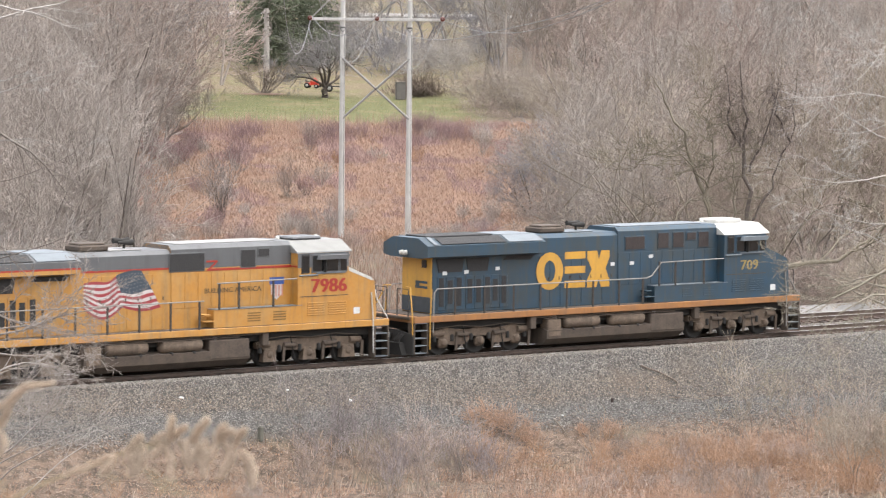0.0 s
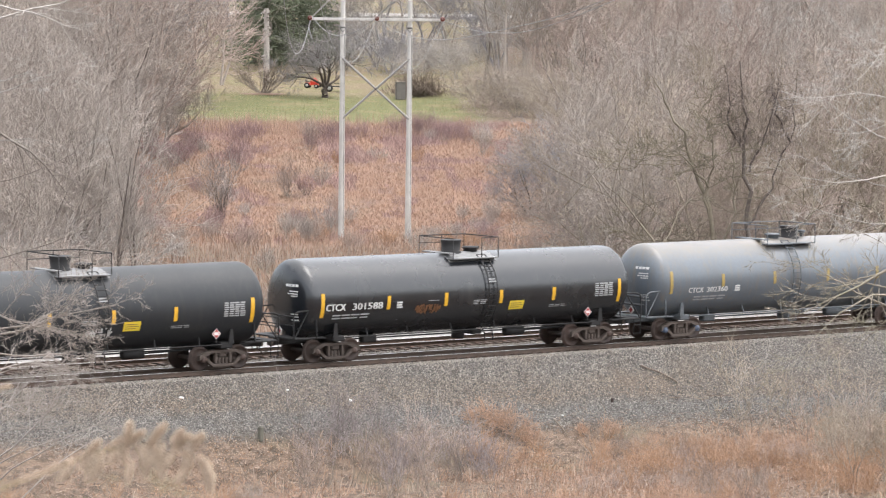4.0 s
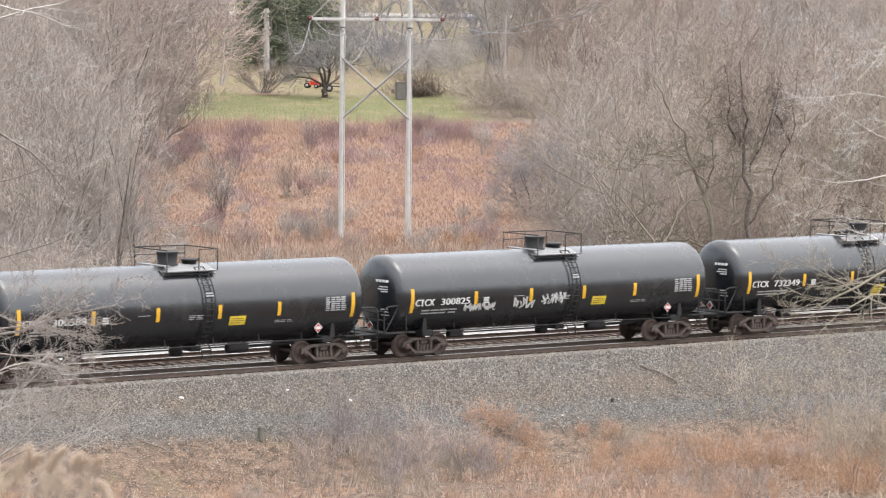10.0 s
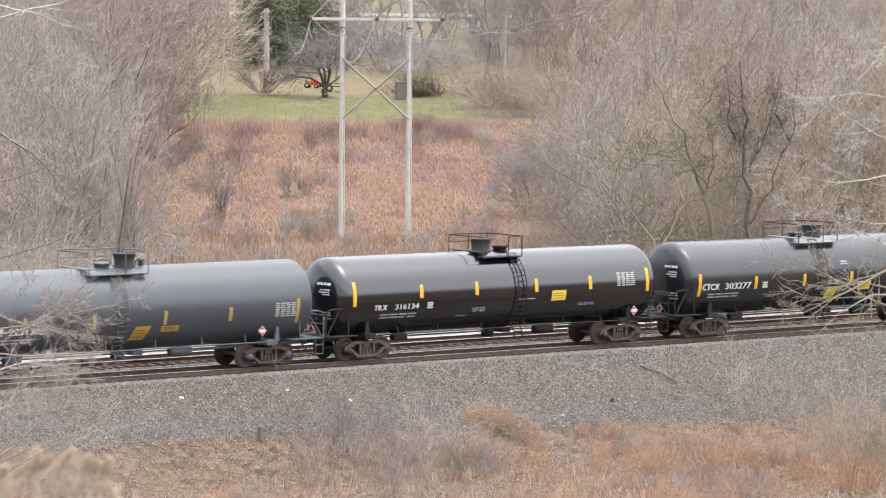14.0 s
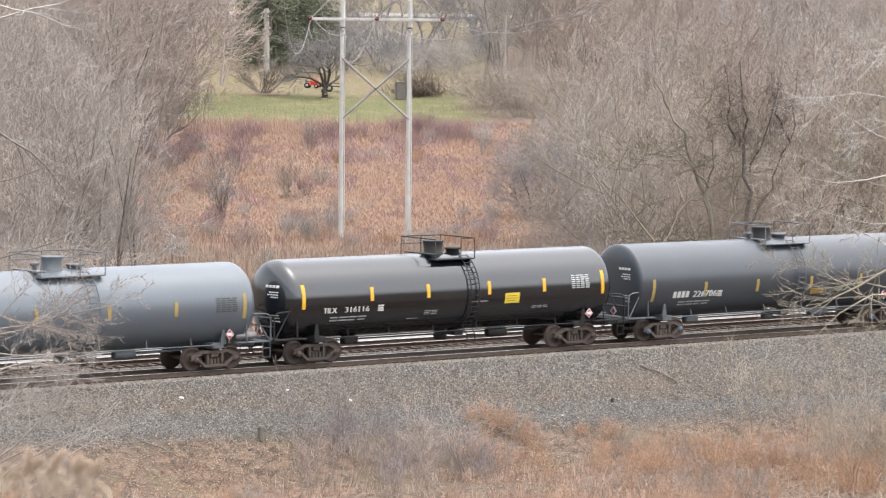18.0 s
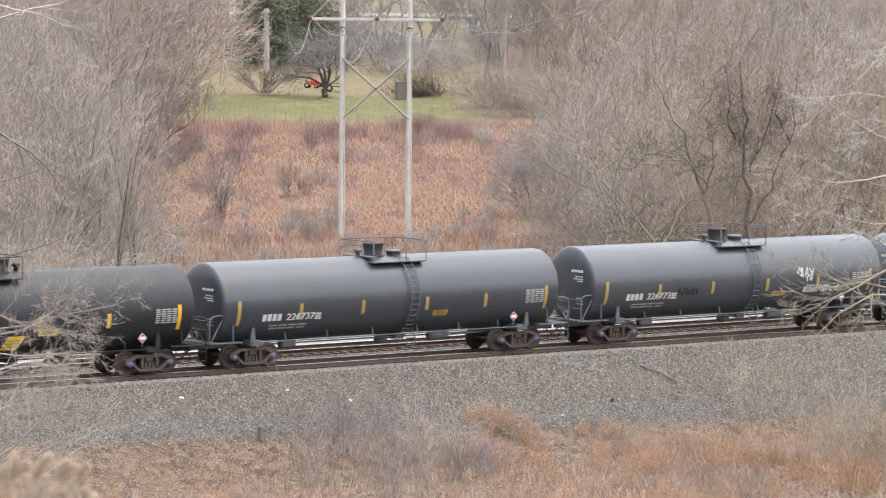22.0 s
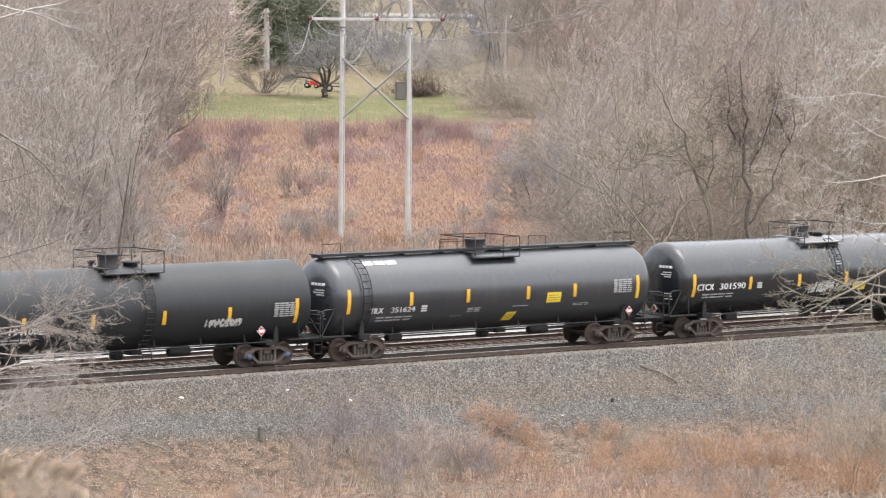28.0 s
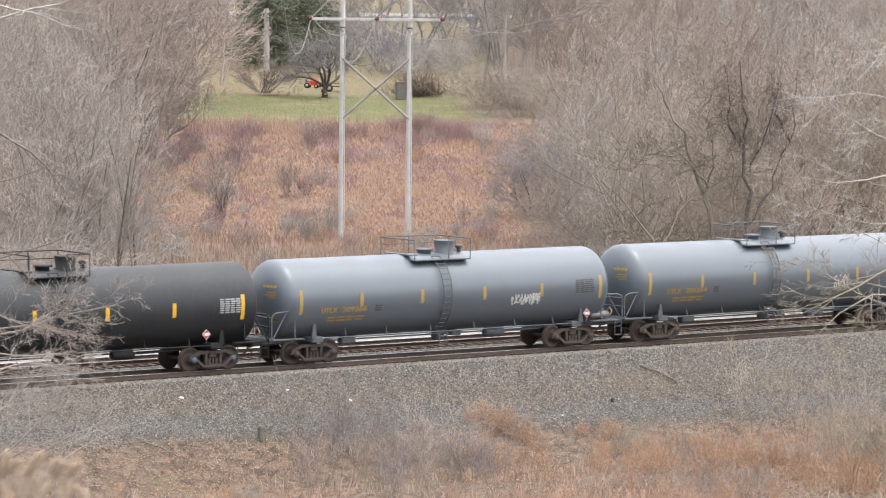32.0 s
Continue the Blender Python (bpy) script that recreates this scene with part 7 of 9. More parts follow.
def arching_tree():
    """An old leaning tree whose boughs arch over to one side."""
    rng = random.Random(62)
    x, y = spot(1268, 169.5)
    t = empty("tree", pose(x, y, ground_z(x, y), 0, 0, -math.degrees(YAW)))
    part("trunk", strips(limb_path([Vector(q) for q in ((0.1, 0, -0.2), (0, 0, 3), (-0.4, 0, 5.8), (-1.3, 0.2, 8.4), (-2.3, 0.3, 10.6), (-3.2, 0.2, 12.2))], 0.15, 0.02, rng), 7), MOSSY, t)
    for f in ([(-0.3, 0, 5.4), (-0.8, -0.2, 7.3), (-1.9, -0.3, 8.4), (-3.3, -0.4, 8.4), (-4.2, -0.4, 7.6)], [(0, 0, 3.6), (-1.4, -0.3, 4.3), (-3.2, -0.4, 4.3), (-4.4, -0.3, 4.7)], [(0, 0, 3.2), (0.9, 0, 5.6), (0.8, 0.2, 8.0), (0.2, 0.2, 10.6)], [(-0.6, 0, 6.2), (-0.2, 0.2, 8.4), (-0.7, 0.3, 10.8)]):
        segs = limb_path([Vector(q) for q in f], 0.07, 0.012, rng)
        out = []
        for a, b, r0, r1 in segs[2:]:
            for _ in range(3):
                grow(rng, Vector(b), Vector((rng.gauss(0, 1), rng.gauss(0, 0.6), rng.uniform(-0.2, 1))).normalized(), rng.uniform(0.7, 1.8), 0.02, 2, out, 0.15, 0.05, (3, 4), (0.4, 0.9), 0.5, 4, 0.011)
        part("limb", strips(segs + [q[:4] for q in out], 5), MOSSY, t)
    tagged(t, "old leaning bare tree with arching mossy boughs", "tree")


arching_tree()


# ---- grass, brush and stones ----
def blades(name, spots, label, stops, material, category="grass"):
    """One sheet of grass: spots are (x, y, height, width, lean_x, lean_y, turn)."""
    a = np.array(spots)
    z = np.array([ground_z(p[0], p[1]) for p in spots])
    n = len(a)
    V = np.empty((n, 5, 3))
    c, s = np.cos(a[:, 6]) * a[:, 3] / 2, np.sin(a[:, 6]) * a[:, 3] / 2
    for k, (f, w) in enumerate(((0.0, 1.0), (0.0, -1.0), (0.6, 0.7), (0.6, -0.7))):
        V[:, k, 0] = a[:, 0] + c * w + a[:, 4] * f * f
        V[:, k, 1] = a[:, 1] + s * w + a[:, 5] * f * f
        V[:, k, 2] = z - 0.03 + a[:, 2] * f
    V[:, 4, 0], V[:, 4, 1], V[:, 4, 2] = a[:, 0] + a[:, 4], a[:, 1] + a[:, 5], z + a[:, 2]
    base = (np.arange(n) * 5)[:, None]
    quads = (np.array([[0, 1, 3, 2]]) + base).tolist()
    tris = (np.array([[2, 3, 4]]) + base).tolist()
    me = bpy.data.meshes.new(name)
    me.from_pydata(V.reshape(-1, 3).tolist(), [], quads + tris)
    me.materials.append(island_mat(material, stops))
    ob = new(name, me)
    tagged(ob, label, category, kind="stuff")
    return ob


def meadow():
    rng = random.Random(5)
    gold, brown, purple, pale = [], [], [], []
    for i in range(105000):
        u = 226 + 92 * rng.random() ** 0.9
        px = rng.uniform(230, 1010)
        x, y = spot(px, u)
        k = noise.noise((px / 95, u / 13, 7)) + 0.45 * noise.noise((px / 30, u / 5, 1)) + (0.3 if u > 282 and (290 < px < 440 or 560 < px < 900) else -0.12)
        row = [x, y, 0, 0, rng.gauss(0, 0.24), rng.gauss(0, 0.24), rng.uniform(0, math.pi)]
        if k > 0.24:
            row[2], row[3] = rng.uniform(0.2, 0.5), 0.034
            purple.append(row)
        elif k < -0.3:
            row[2], row[3] = rng.uniform(0.1, 0.32), 0.034
            pale.append(row)
        elif rng.random() < 0.7:
            row[2], row[3] = rng.uniform(0.1, 0.34), 0.034
            gold.append(row)
        else:
            row[2], row[3] = rng.uniform(0.12, 0.4), 0.034
            brown.append(row)
    blades("meadow_grass", gold, "tall russet orange dead meadow grass", [(0.5, 0.305, 0.215), (0.44, 0.277, 0.205), (0.545, 0.37, 0.28), (0.48, 0.308, 0.22)], "russet_grass")
    blades("meadow_weeds", brown, "brown dead weeds among the meadow grass", [(0.457, 0.305, 0.241), (0.584, 0.419, 0.33), (0.508, 0.33, 0.241)], "brown_weeds")
    blades("meadow_brambles", purple, "purplish brown bramble canes in the meadow", [(0.432, 0.286, 0.273), (0.508, 0.33, 0.305), (0.394, 0.267, 0.254), (0.546, 0.406, 0.356)], "purple_canes_blade")
    blades("meadow_straw", pale, "pale straw-coloured dead grass", [(0.5, 0.37, 0.28), (0.45, 0.305, 0.228), (0.54, 0.425, 0.33)], "straw_blade")
    for i in range(12):
        u = rng.uniform(230, 312)
        px = rng.choice((rng.uniform(240, 420), rng.uniform(480, 600), rng.uniform(640, 940)))
        x, y = spot(px, u)
        plant(rng.choice(("bush1", "bush2")), x, y, rng.uniform(0.6, 1.0), rng.uniform(0, 360), "shrub", "bare bramble shrub in the russet meadow", rng.choice((TWIG_PURPLE, TWIG_PURPLE, TWIG, TWIG_RED)), "meadow shrubs")
    # maroon thickets and the pinkish scrub along the meadow's lower edge
    for px, u, k in ((272, 284, 1.1), (288, 281, 1.2), (305, 279, 1.2), (322, 284, 1.0), (345, 290, 0.9), (418, 301, 1.0), (436, 299, 1.1), (455, 303, 0.8), (575, 302, 0.9), (592, 304, 1.0), (612, 303, 0.9), (640, 306, 0.8), (705, 309, 1.1), (728, 308, 1.2), (750, 309, 1.2), (775, 307, 1.1), (800, 304, 1.0), (820, 300, 1.0)):
        x, y = spot(px, u)
        plant("bush2", x, y, k * 0.8, px * 7, "shrub", "maroon thicket of bramble canes in the meadow", TWIG_PURPLE, "maroon thickets", bark=TWIG_PURPLE)
    for i in range(22):
        px = rng.choice((rng.uniform(240, 620), rng.uniform(470, 620), rng.uniform(760, 1010)))
        x, y = spot(px, rng.uniform(226, 246 if px < 700 else 262))
        plant(rng.choice(("bush1", "bush2", "bush1")), x, y, rng.uniform(0.35, 0.65), rng.uniform(0, 360), "shrub", "greyish-pink bare scrub below the meadow", rng.choice((TWIG_PALE, TWIG_RED, TWIG_VIOLET, TWIG_RED)), "meadow scrub", bark=TWIG)
    x, y = spot(389, 246)
    plant("vase", x, y, 1.0, 20, "shrub", "upright vase-shaped bare shrub standing in dead grass", mat("grey_vase_twigs", (0.44, 0.39, 0.36), (0.33, 0.29, 0.27), rough=0.95), "meadow shrubs", bark=OLD_BARK)
    for px, u, k, h in ((538, 229, 0.6, "bush1"), (505, 230, 0.65, "bush1"), (850, 290, 1.0, "bush1")):
        x, y = spot(px, u)
        plant(h, x, y, k, px, "shrub", "upright grey bare shrub standing in dead grass", TWIG_PALE, "meadow shrubs", bark=TWIG)
    for i in range(38):
        px, u = rng.uniform(250, 920), 226 + 80 * rng.random() ** 1.6
        x, y = spot(px, u)
        plant(rng.choice(("bush2", "tangle")), x, y, rng.uniform(0.45, 0.75), rng.uniform(0, 360), "shrub", "low pinkish-brown bramble patch in the meadow", rng.choice((TWIG_RED, TWIG_RUST, TWIG_PURPLE, TWIG_PALE)), "meadow brambles")
    # dull scrub between the line and the meadow
    for i in range(34):
        px = rng.uniform(220, 1500)
        u = rng.uniform(168, 226)
        x, y = spot(px, u)
        plant(rng.choice(("bush1", "bush2", "tangle")), x, y, rng.uniform(0.55, 0.95), rng.uniform(0, 360), "shrub", "low bare scrub beside the railway", rng.choice((TWIG, TWIG_RED, TWIG_PALE, TWIG_RUST)), "lineside scrub")
    rows = []
    for i in range(26000):
        px, u = rng.uniform(-60, 1640), rng.uniform(152, 232)
        x, y = spot(px, u)
        if y < 12.5:
            continue
        rows.append([x, y, rng.uniform(0.3, 0.8), 0.05, rng.gauss(0, 0.14), rng.gauss(0, 0.14), rng.uniform(0, math.pi)])
    lawn, straw = [], []
    for i in range(26000):
        px, u = rng.uniform(290, 860), rng.uniform(316, 400)
        x, y = spot(px, u)
        row = [x, y, rng.uniform(0.03, 0.09), 0.07, rng.gauss(0, 0.08), rng.gauss(0, 0.08), rng.uniform(0, math.pi)]
        (lawn if u + 9 * noise.noise((px / 40, u / 6, 2)) + rng.gauss(0, 3) < 353 else straw).append(row)
    blades("lawn_grass", lawn, "short mottled green lawn grass", [(0.3, 0.32, 0.15), (0.38, 0.38, 0.19), (0.46, 0.4, 0.24), (0.33, 0.34, 0.16)], "lawn_blade")
    blades("straw_lawn_grass", straw, "short winter-bleached straw lawn grass", [(0.56, 0.46, 0.31), (0.66, 0.56, 0.4), (0.5, 0.41, 0.27), (0.47, 0.42, 0.25)], "straw_lawn_blade")
    fringe = []
    for i in range(5200):
        px, u = rng.uniform(260, 840), 306 + 14 * rng.random() ** 1.4
        if noise.noise((px / 45, 0, 3)) + rng.gauss(0, 0.2) < -0.05 and u > 310:
            continue
        x, y = spot(px, u)
        fringe.append([x, y, rng.uniform(0.4, 1.15), 0.035, rng.gauss(0, 0.14), rng.gauss(0, 0.14), rng.uniform(0, math.pi)])
    blades("meadow_fringe", fringe, "thin tall russet weeds along the lawn's edge", [(0.56, 0.36, 0.26), (0.64, 0.46, 0.35), (0.46, 0.31, 0.25)], "fringe_weed", "weeds")
    blades("lineside_grass", rows, "dull brown dead grass beyond the railway", [(0.457, 0.325, 0.25), (0.545, 0.405, 0.315), (0.483, 0.3, 0.215), (0.4, 0.3, 0.245)], "dull_grass")


meadow()


def near_brush():
    rng = random.Random(8)
    rust, tan = [], []
    for i in range(110000):
        px = rng.uniform(-60, 1660)
        u = rng.uniform(105, 134 + max(0, px - 700) * 0.022)
        x, y = spot(px, u)
        edge = bank_edge(x) + 1.3 * noise.noise((x * 0.2, 0, 4)) + 0.8 * noise.noise((x * 0.8, 0, 6))
        if y > edge:
            continue
        k = noise.noise((x * 0.12, y * 0.2, 9)) + 0.5 * noise.noise((x * 0.6, y * 0.6, 2))
        right = min(1, max(0, (px - 760) / 150))
        if rng.random() > (0.1 if y > edge - 1.5 else 0.42 if k > -0.1 else 0.16) + 0.42 * right * (0.7 + k) + (0.5 if 270 < px < 620 and u < 125.5 else 0):
            continue
        h = rng.uniform(0.1, 0.5) * (0.5 + 0.6 * right) * (0.6 + 0.4 * min(1, (edge - y) / 1.5))
        row = [x, y, h * rng.uniform(0.6, 1.25), rng.uniform(0.008, 0.022), rng.gauss(0, 0.26), rng.gauss(0, 0.26), rng.uniform(0, math.pi)]
        (rust if k + rng.gauss(0, 0.2) + (0.5 if 230 < px < 640 else 0.25) * min(1, max(0, (edge - y - 1.5) / 2)) > -0.12 else tan).append(row)
    blades("brush_grass", rust, "rust-orange dead grass at the foot of the bank", [(0.64, 0.375, 0.25), (0.4, 0.24, 0.165), (0.76, 0.51, 0.375), (0.56, 0.35, 0.25), (0.3, 0.19, 0.14)], "rust_grass")
    tall = []
    for i in range(3600):
        px, u = rng.uniform(380, 1640), rng.uniform(106, 134)
        x, y = spot(px, u)
        if y > bank_edge(x) - 0.3 or noise.noise((x * 0.4, y * 0.4, 12)) < -0.05:
            continue
        tall.append([x, y, rng.uniform(0.3, 0.75), rng.uniform(0.02, 0.035), rng.gauss(0, 0.2), rng.gauss(0, 0.2), rng.uniform(0, math.pi)])
    blades("brush_stalks", tall, "stiff pale dead stalks standing in the brush", [(0.72, 0.56, 0.44), (0.6, 0.4, 0.29), (0.8, 0.68, 0.57), (0.3, 0.2, 0.15)], "pale_stalk", "stalks")
    blades("brush_straw", tan, "tan dead grass and stalks below the bank", [(0.42, 0.31, 0.235), (0.62, 0.5, 0.4), (0.24, 0.17, 0.13), (0.5, 0.38, 0.3)], "tan_grass")
    def put(n, p0, p1, u0, u1, keys, s0, s1, twigs, label, group):
        for i in range(n):
            px, u = p0 + (p1 - p0) * (i + rng.random()) / n, rng.uniform(u0, u1)
            x, y = spot(px, u)
            plant(rng.choice(keys), x, y, rng.uniform(s0, s1), rng.uniform(0, 360), "shrub", label, rng.choice(twigs), group)
    put(30, 520, 900, 122, 131, ("wand", "wand", "sapling"), 0.6, 1.2, (TWIG_VIOLET, TWIG_RED, TWIG_VIOLET), "violet-grey bare wands by the gravel", "bare wands")
    put(3, 780, 860, 129, 132, ("sapling",), 0.8, 1.0, (TWIG_PALE,), "bleached bare weed stalks by the gravel", "bare wands")
    for px, u, k in ((862, 134.5, 0.7), (885, 135, 0.75), (912, 134.6, 0.7), (945, 134, 0.55), (870, 132, 0.7), (905, 131, 0.65), (845, 131, 0.6), (1035, 136, 0.4), (1085, 136.5, 0.6), (1075, 134.5, 0.5), (1160, 137, 0.4), (1200, 137, 0.4), (1370, 139, 0.45), (1250, 137, 0.4)):
        x, y = spot(px, u)
        plant("bush2" if k < 0.62 else "tangle", x, y, k * (0.65 if k < 0.62 else 0.95), px, "shrub", "rust-brown feathery dead weed clump", TWIG_PEACH, "rust weed clumps", bark=TWIG_RUST)
        plant("stalks", x + 0.4, y - 0.3, k * 0.8, px * 3, "shrub", "rust-brown feathery dead weed clump", TWIG_PEACH, "rust weed clumps")
    put(14, 1060, 1330, 122, 134, ("tangle", "stalks"), 0.4, 0.75, (TWIG_RUST, TWIG_RUST, TWIG_RED), "low rusty dead weeds on the bank", "bank weeds")
    put(22, 1290, 1640, 116, 139, ("tangle", "stalks", "tangle"), 0.4, 0.75, (TWIG_RED, TWIG_RUST, TWIG_PEACH), "tangled bare brush at the foot of the bank", "bank brush")
    put(4, 1420, 1640, 128, 141, ("stalks",), 0.9, 1.4, (TWIG_OLIVE, TWIG_RED), "tall thin bare stalks on the bank", "bank brush")
    put(20, 1130, 1640, 127, 136, ("tangle",), 0.45, 0.85, (TWIG_RED, TWIG_PEACH, TWIG_RUST), "tangled bare brush at the foot of the bank", "bank brush")
    put(10, 210, 560, 117, 123, ("tangle",), 0.35, 0.6, (TWIG_RED, TWIG), "low dead weeds below the gravel bank", "bank weeds")
    put(7, 1240, 1560, 136, 145, ("sapling",), 0.8, 1.25, (TWIG_OLIVE, TWIG_PALE, TWIG_OLIVE), "thin forked bare sapling on the bank", "bank saplings")
    put(9, 1270, 1560, 136, 143, ("sapling",), 0.75, 1.15, (TWIG_OLIVE, TWIG_OLIVE, TWIG_RED), "tall thin forked bare sapling on the bank", "bank saplings")
    put(14, 1230, 1620, 130, 139, ("sapling", "tangle"), 0.5, 0.8, (TWIG_OLIVE, TWIG_RUST, TWIG_PEACH), "dense olive-brown bare brush on the bank", "bank brush")
    put(26, 860, 1600, 112, 134, ("wand", "tangle"), 0.4, 0.8, (TWIG_RUST, TWIG_PEACH, TWIG_RED, TWIG_RUST, TWIG_VINE), "low bare weeds in the dead grass", "bank weeds")
    put(9, 1180, 1640, 128, 140, ("tangle",), 0.5, 0.8, (TWIG_VINE, TWIG_RUST, TWIG_RED), "dark tangled dead brush on the bank", "bank brush")
    twigs = []
    for k in range(9000):
        px = rng.uniform(-40, 1620) if k < 5200 else rng.uniform(860, 1620)
        u = rng.uniform(108, 146)
        x, y = spot(px, u)
        if y > bank_edge(x) + (1.6 if px > 1150 else 0.3) + rng.gauss(0, 0.5):
            continue
        z = ground_z(x, y) + rng.uniform(0.02, 0.22)
        d = Vector((rng.gauss(0, 1), rng.gauss(0, 1), rng.gauss(0, 0.22))).normalized() * rng.uniform(0.15, 0.8)
        m = Vector((x, y, z)) + d * 0.5 + Vector((0, 0, rng.uniform(0.0, 0.08)))
        r = rng.uniform(0.004, 0.014)
        twigs += [((x, y, z), tuple(m), r, r * 0.9), (tuple(m), (x + d.x, y + d.y, z + d.z), r * 0.9, r * 0.5)]
    ob = new("fallen_twigs", strips(twigs, 3))
    ob.data.materials.append(island_mat("dead_twig", [(0.55, 0.43, 0.34), (0.17, 0.125, 0.1), (0.72, 0.59, 0.49), (0.32, 0.23, 0.17), (0.12, 0.09, 0.07)]))
    tagged(ob, "fallen dead twigs and canes strewn below the bank", "twigs", kind="stuff")
    put(2, 1520, 1640, 124, 130, ("stem1", "stem2"), 0.22, 0.3, (TWIG_OLIVE,), "slender bare sapling at the foot of the bank", "bank saplings")
    put(12, -50, 520, 112, 121, ("tangle", "stalks"), 0.5, 0.9, (TWIG_PALE, TWIG_RUST, TWIG), "low dead weeds below the gravel bank", "bank weeds")
    put(24, 300, 1400, 108, 122, ("stalks", "tangle"), 0.5, 0.85, (TWIG_RUST, TWIG_RUST, TWIG_PEACH), "low dead weeds below the gravel bank", "bank weeds")


near_brush()
thickets()


def ballast():
    """Loose crushed stone over the shoulder, the slope and between the tracks."""
    rng = np.random.default_rng(4)
    n = 185000
    y = np.where(rng.random(n) < 0.86, rng.uniform(-8.2, -1.3, n), np.where(rng.random(n) < 0.7, rng.uniform(1.4, 3.2, n), rng.uniform(5.85, 6.9, n)))
    x = rng.uniform(-30, 27, n) + (np.minimum(y, 0) + 9.5) * 1.1
    keep = y > -6.2 - 0.06 * x + rng.normal(0, 0.35, n)
    x, y = x[keep], y[keep]
    n = len(x)
    z = np.array([ground_z(a, b) for a, b in zip(x, y)])
    r = rng.uniform(0.018, 0.043, n)
    ang = rng.uniform(0, 2 * np.pi, n)
    V = np.empty((n, 6, 3))
    dirs = np.array([[1, 0, 0], [0, 1, 0], [-1, 0, 0], [0, -1, 0], [0, 0, 1], [0, 0, -1]], float)
    jit = rng.uniform(0.6, 1.25, (n, 6))
    for k in range(6):
        d = dirs[k]
        V[:, k, 0] = x + r * jit[:, k] * (d[0] * np.cos(ang) - d[1] * np.sin(ang)) + (d[2] != 0) * r * rng.uniform(-0.4, 0.4, n)
        V[:, k, 1] = y + r * jit[:, k] * (d[0] * np.sin(ang) + d[1] * np.cos(ang))
        V[:, k, 2] = z + 0.012 + r * jit[:, k] * d[2] * 0.8
    F = np.array([[0, 1, 4], [1, 2, 4], [2, 3, 4], [3, 0, 4], [1, 0, 5], [2, 1, 5], [3, 2, 5], [0, 3, 5]])[None] + (np.arange(n) * 6)[:, None, None]
    me = bpy.data.meshes.new("ballast_stones")
    me.from_pydata(V.reshape(-1, 3).tolist(), [], F.reshape(-1, 3).tolist())
    me.materials.append(island_mat("crushed_stone", [(0.11, 0.102, 0.097), (0.27, 0.25, 0.232), (0.42, 0.392, 0.368), (0.19, 0.163, 0.143), (0.56, 0.52, 0.48)], 0.9, 3.0, 0.3, (0.95, 0.89, 0.83), 0.35, [(0.0, (0.93, 0.95, 0.95)), (0.24, (0.92, 0.95, 0.96)), (0.36, (1.0, 0.92, 0.83)), (0.58, (0.99, 0.94, 0.87)), (0.75, (1.0, 1.0, 0.98))]))
    ob = new("ballast_stones", me)
    tagged(ob, "loose grey crushed stone ballast beside the rails", "ballast", kind="stuff")


ballast()


# ---- branches of trees that stand beside the viewpoint ----
def near_tree(name_label, side, u, limbs, seed, material, trunk_px, r_trunk=0.14):
    rng = random.Random(seed)
    def world(px, py, dist):
        x, y = spot(px, dist)
        return Vector((x, y, EYE.z - (py - 2 + (px - 784) * 0.0105) * dist / 6164))
    bx, by = spot(trunk_px, u)
    gz = ground_z(bx, by)
    root = empty("tree", pose(bx, by, gz))
    o = Vector((bx, by, gz))
    top = max(world(trunk_px, l[1], u).z for l in limbs) + 0.5 - gz
    part("trunk", Shape().tube([(0, 0, -0.2), (0.1, 0.05, top * 0.35), (0.02, 0.1, top * 0.7), (0, 0, top)], [r_trunk, r_trunk * 0.8, r_trunk * 0.6, r_trunk * 0.3], 10), BARK, root)
    for (px0, py0, px1, py1, r, depth, kids) in limbs:
        a, b = world(px0, py0, u) - o, world(px1, py1, u + rng.uniform(-1.5, 1.5)) - o
        out = []
        grow(rng, a, (b - a).normalized(), (b - a).length, r, depth, out, 0.13, 0.0, kids, (0.35, 1.0), 0.4, 6, 0.0022)
        start = Vector((0, 0, min(top, max(0.5, a.z))))
        if px0 > 0:
            knee = a + (a - b) * 0.9
            out.append((tuple(knee), tuple(a), r * 1.2, r, depth))
            out.append((tuple(start.lerp(Vector((0, 0, 0.3)), 0.8)), tuple(knee), r * 1.3, r * 1.2, depth))
        else:
            out.append((tuple(start), tuple(a), r * 1.3, r, depth))
        part("limb", strips(out, 4), material, root)
    tagged(root, name_label, "tree", "trees beside the viewpoint")


NEAR_TWIG = mat("brownish_near_twigs", (0.44, 0.385, 0.345), (0.33, 0.285, 0.25), rough=0.95, scale=2, fine=20)
near_tree("bare brownish twigs of a tree beside the viewpoint", -1, 42, [
    (-40, 560, 150, 590, 0.014, 3, (6, 8)), (-40, 620, 170, 600, 0.016, 3, (6, 8)), (-40, 640, 120, 690, 0.013, 3, (6, 8)), (-40, 600, 140, 640, 0.014, 3, (6, 8)),
    (-40, 700, 90, 800, 0.012, 2, (4, 6)), (-40, 860, 120, 740, 0.012, 2, (4, 5))], 3, NEAR_TWIG, -150)
near_tree("pale bare boughs reaching in beside the viewpoint", -1, 60, [
    (-40, 60, 260, 20, 0.02, 3, (4, 6)), (-40, 30, 160, -20, 0.02, 2, (4, 5)), (-40, 160, 110, 190, 0.012, 3, (4, 5)), (-40, 200, 130, 150, 0.012, 3, (4, 5)), (-40, 270, 120, 240, 0.011, 3, (4, 5))], 5, TWIG_BRIGHT, -140)
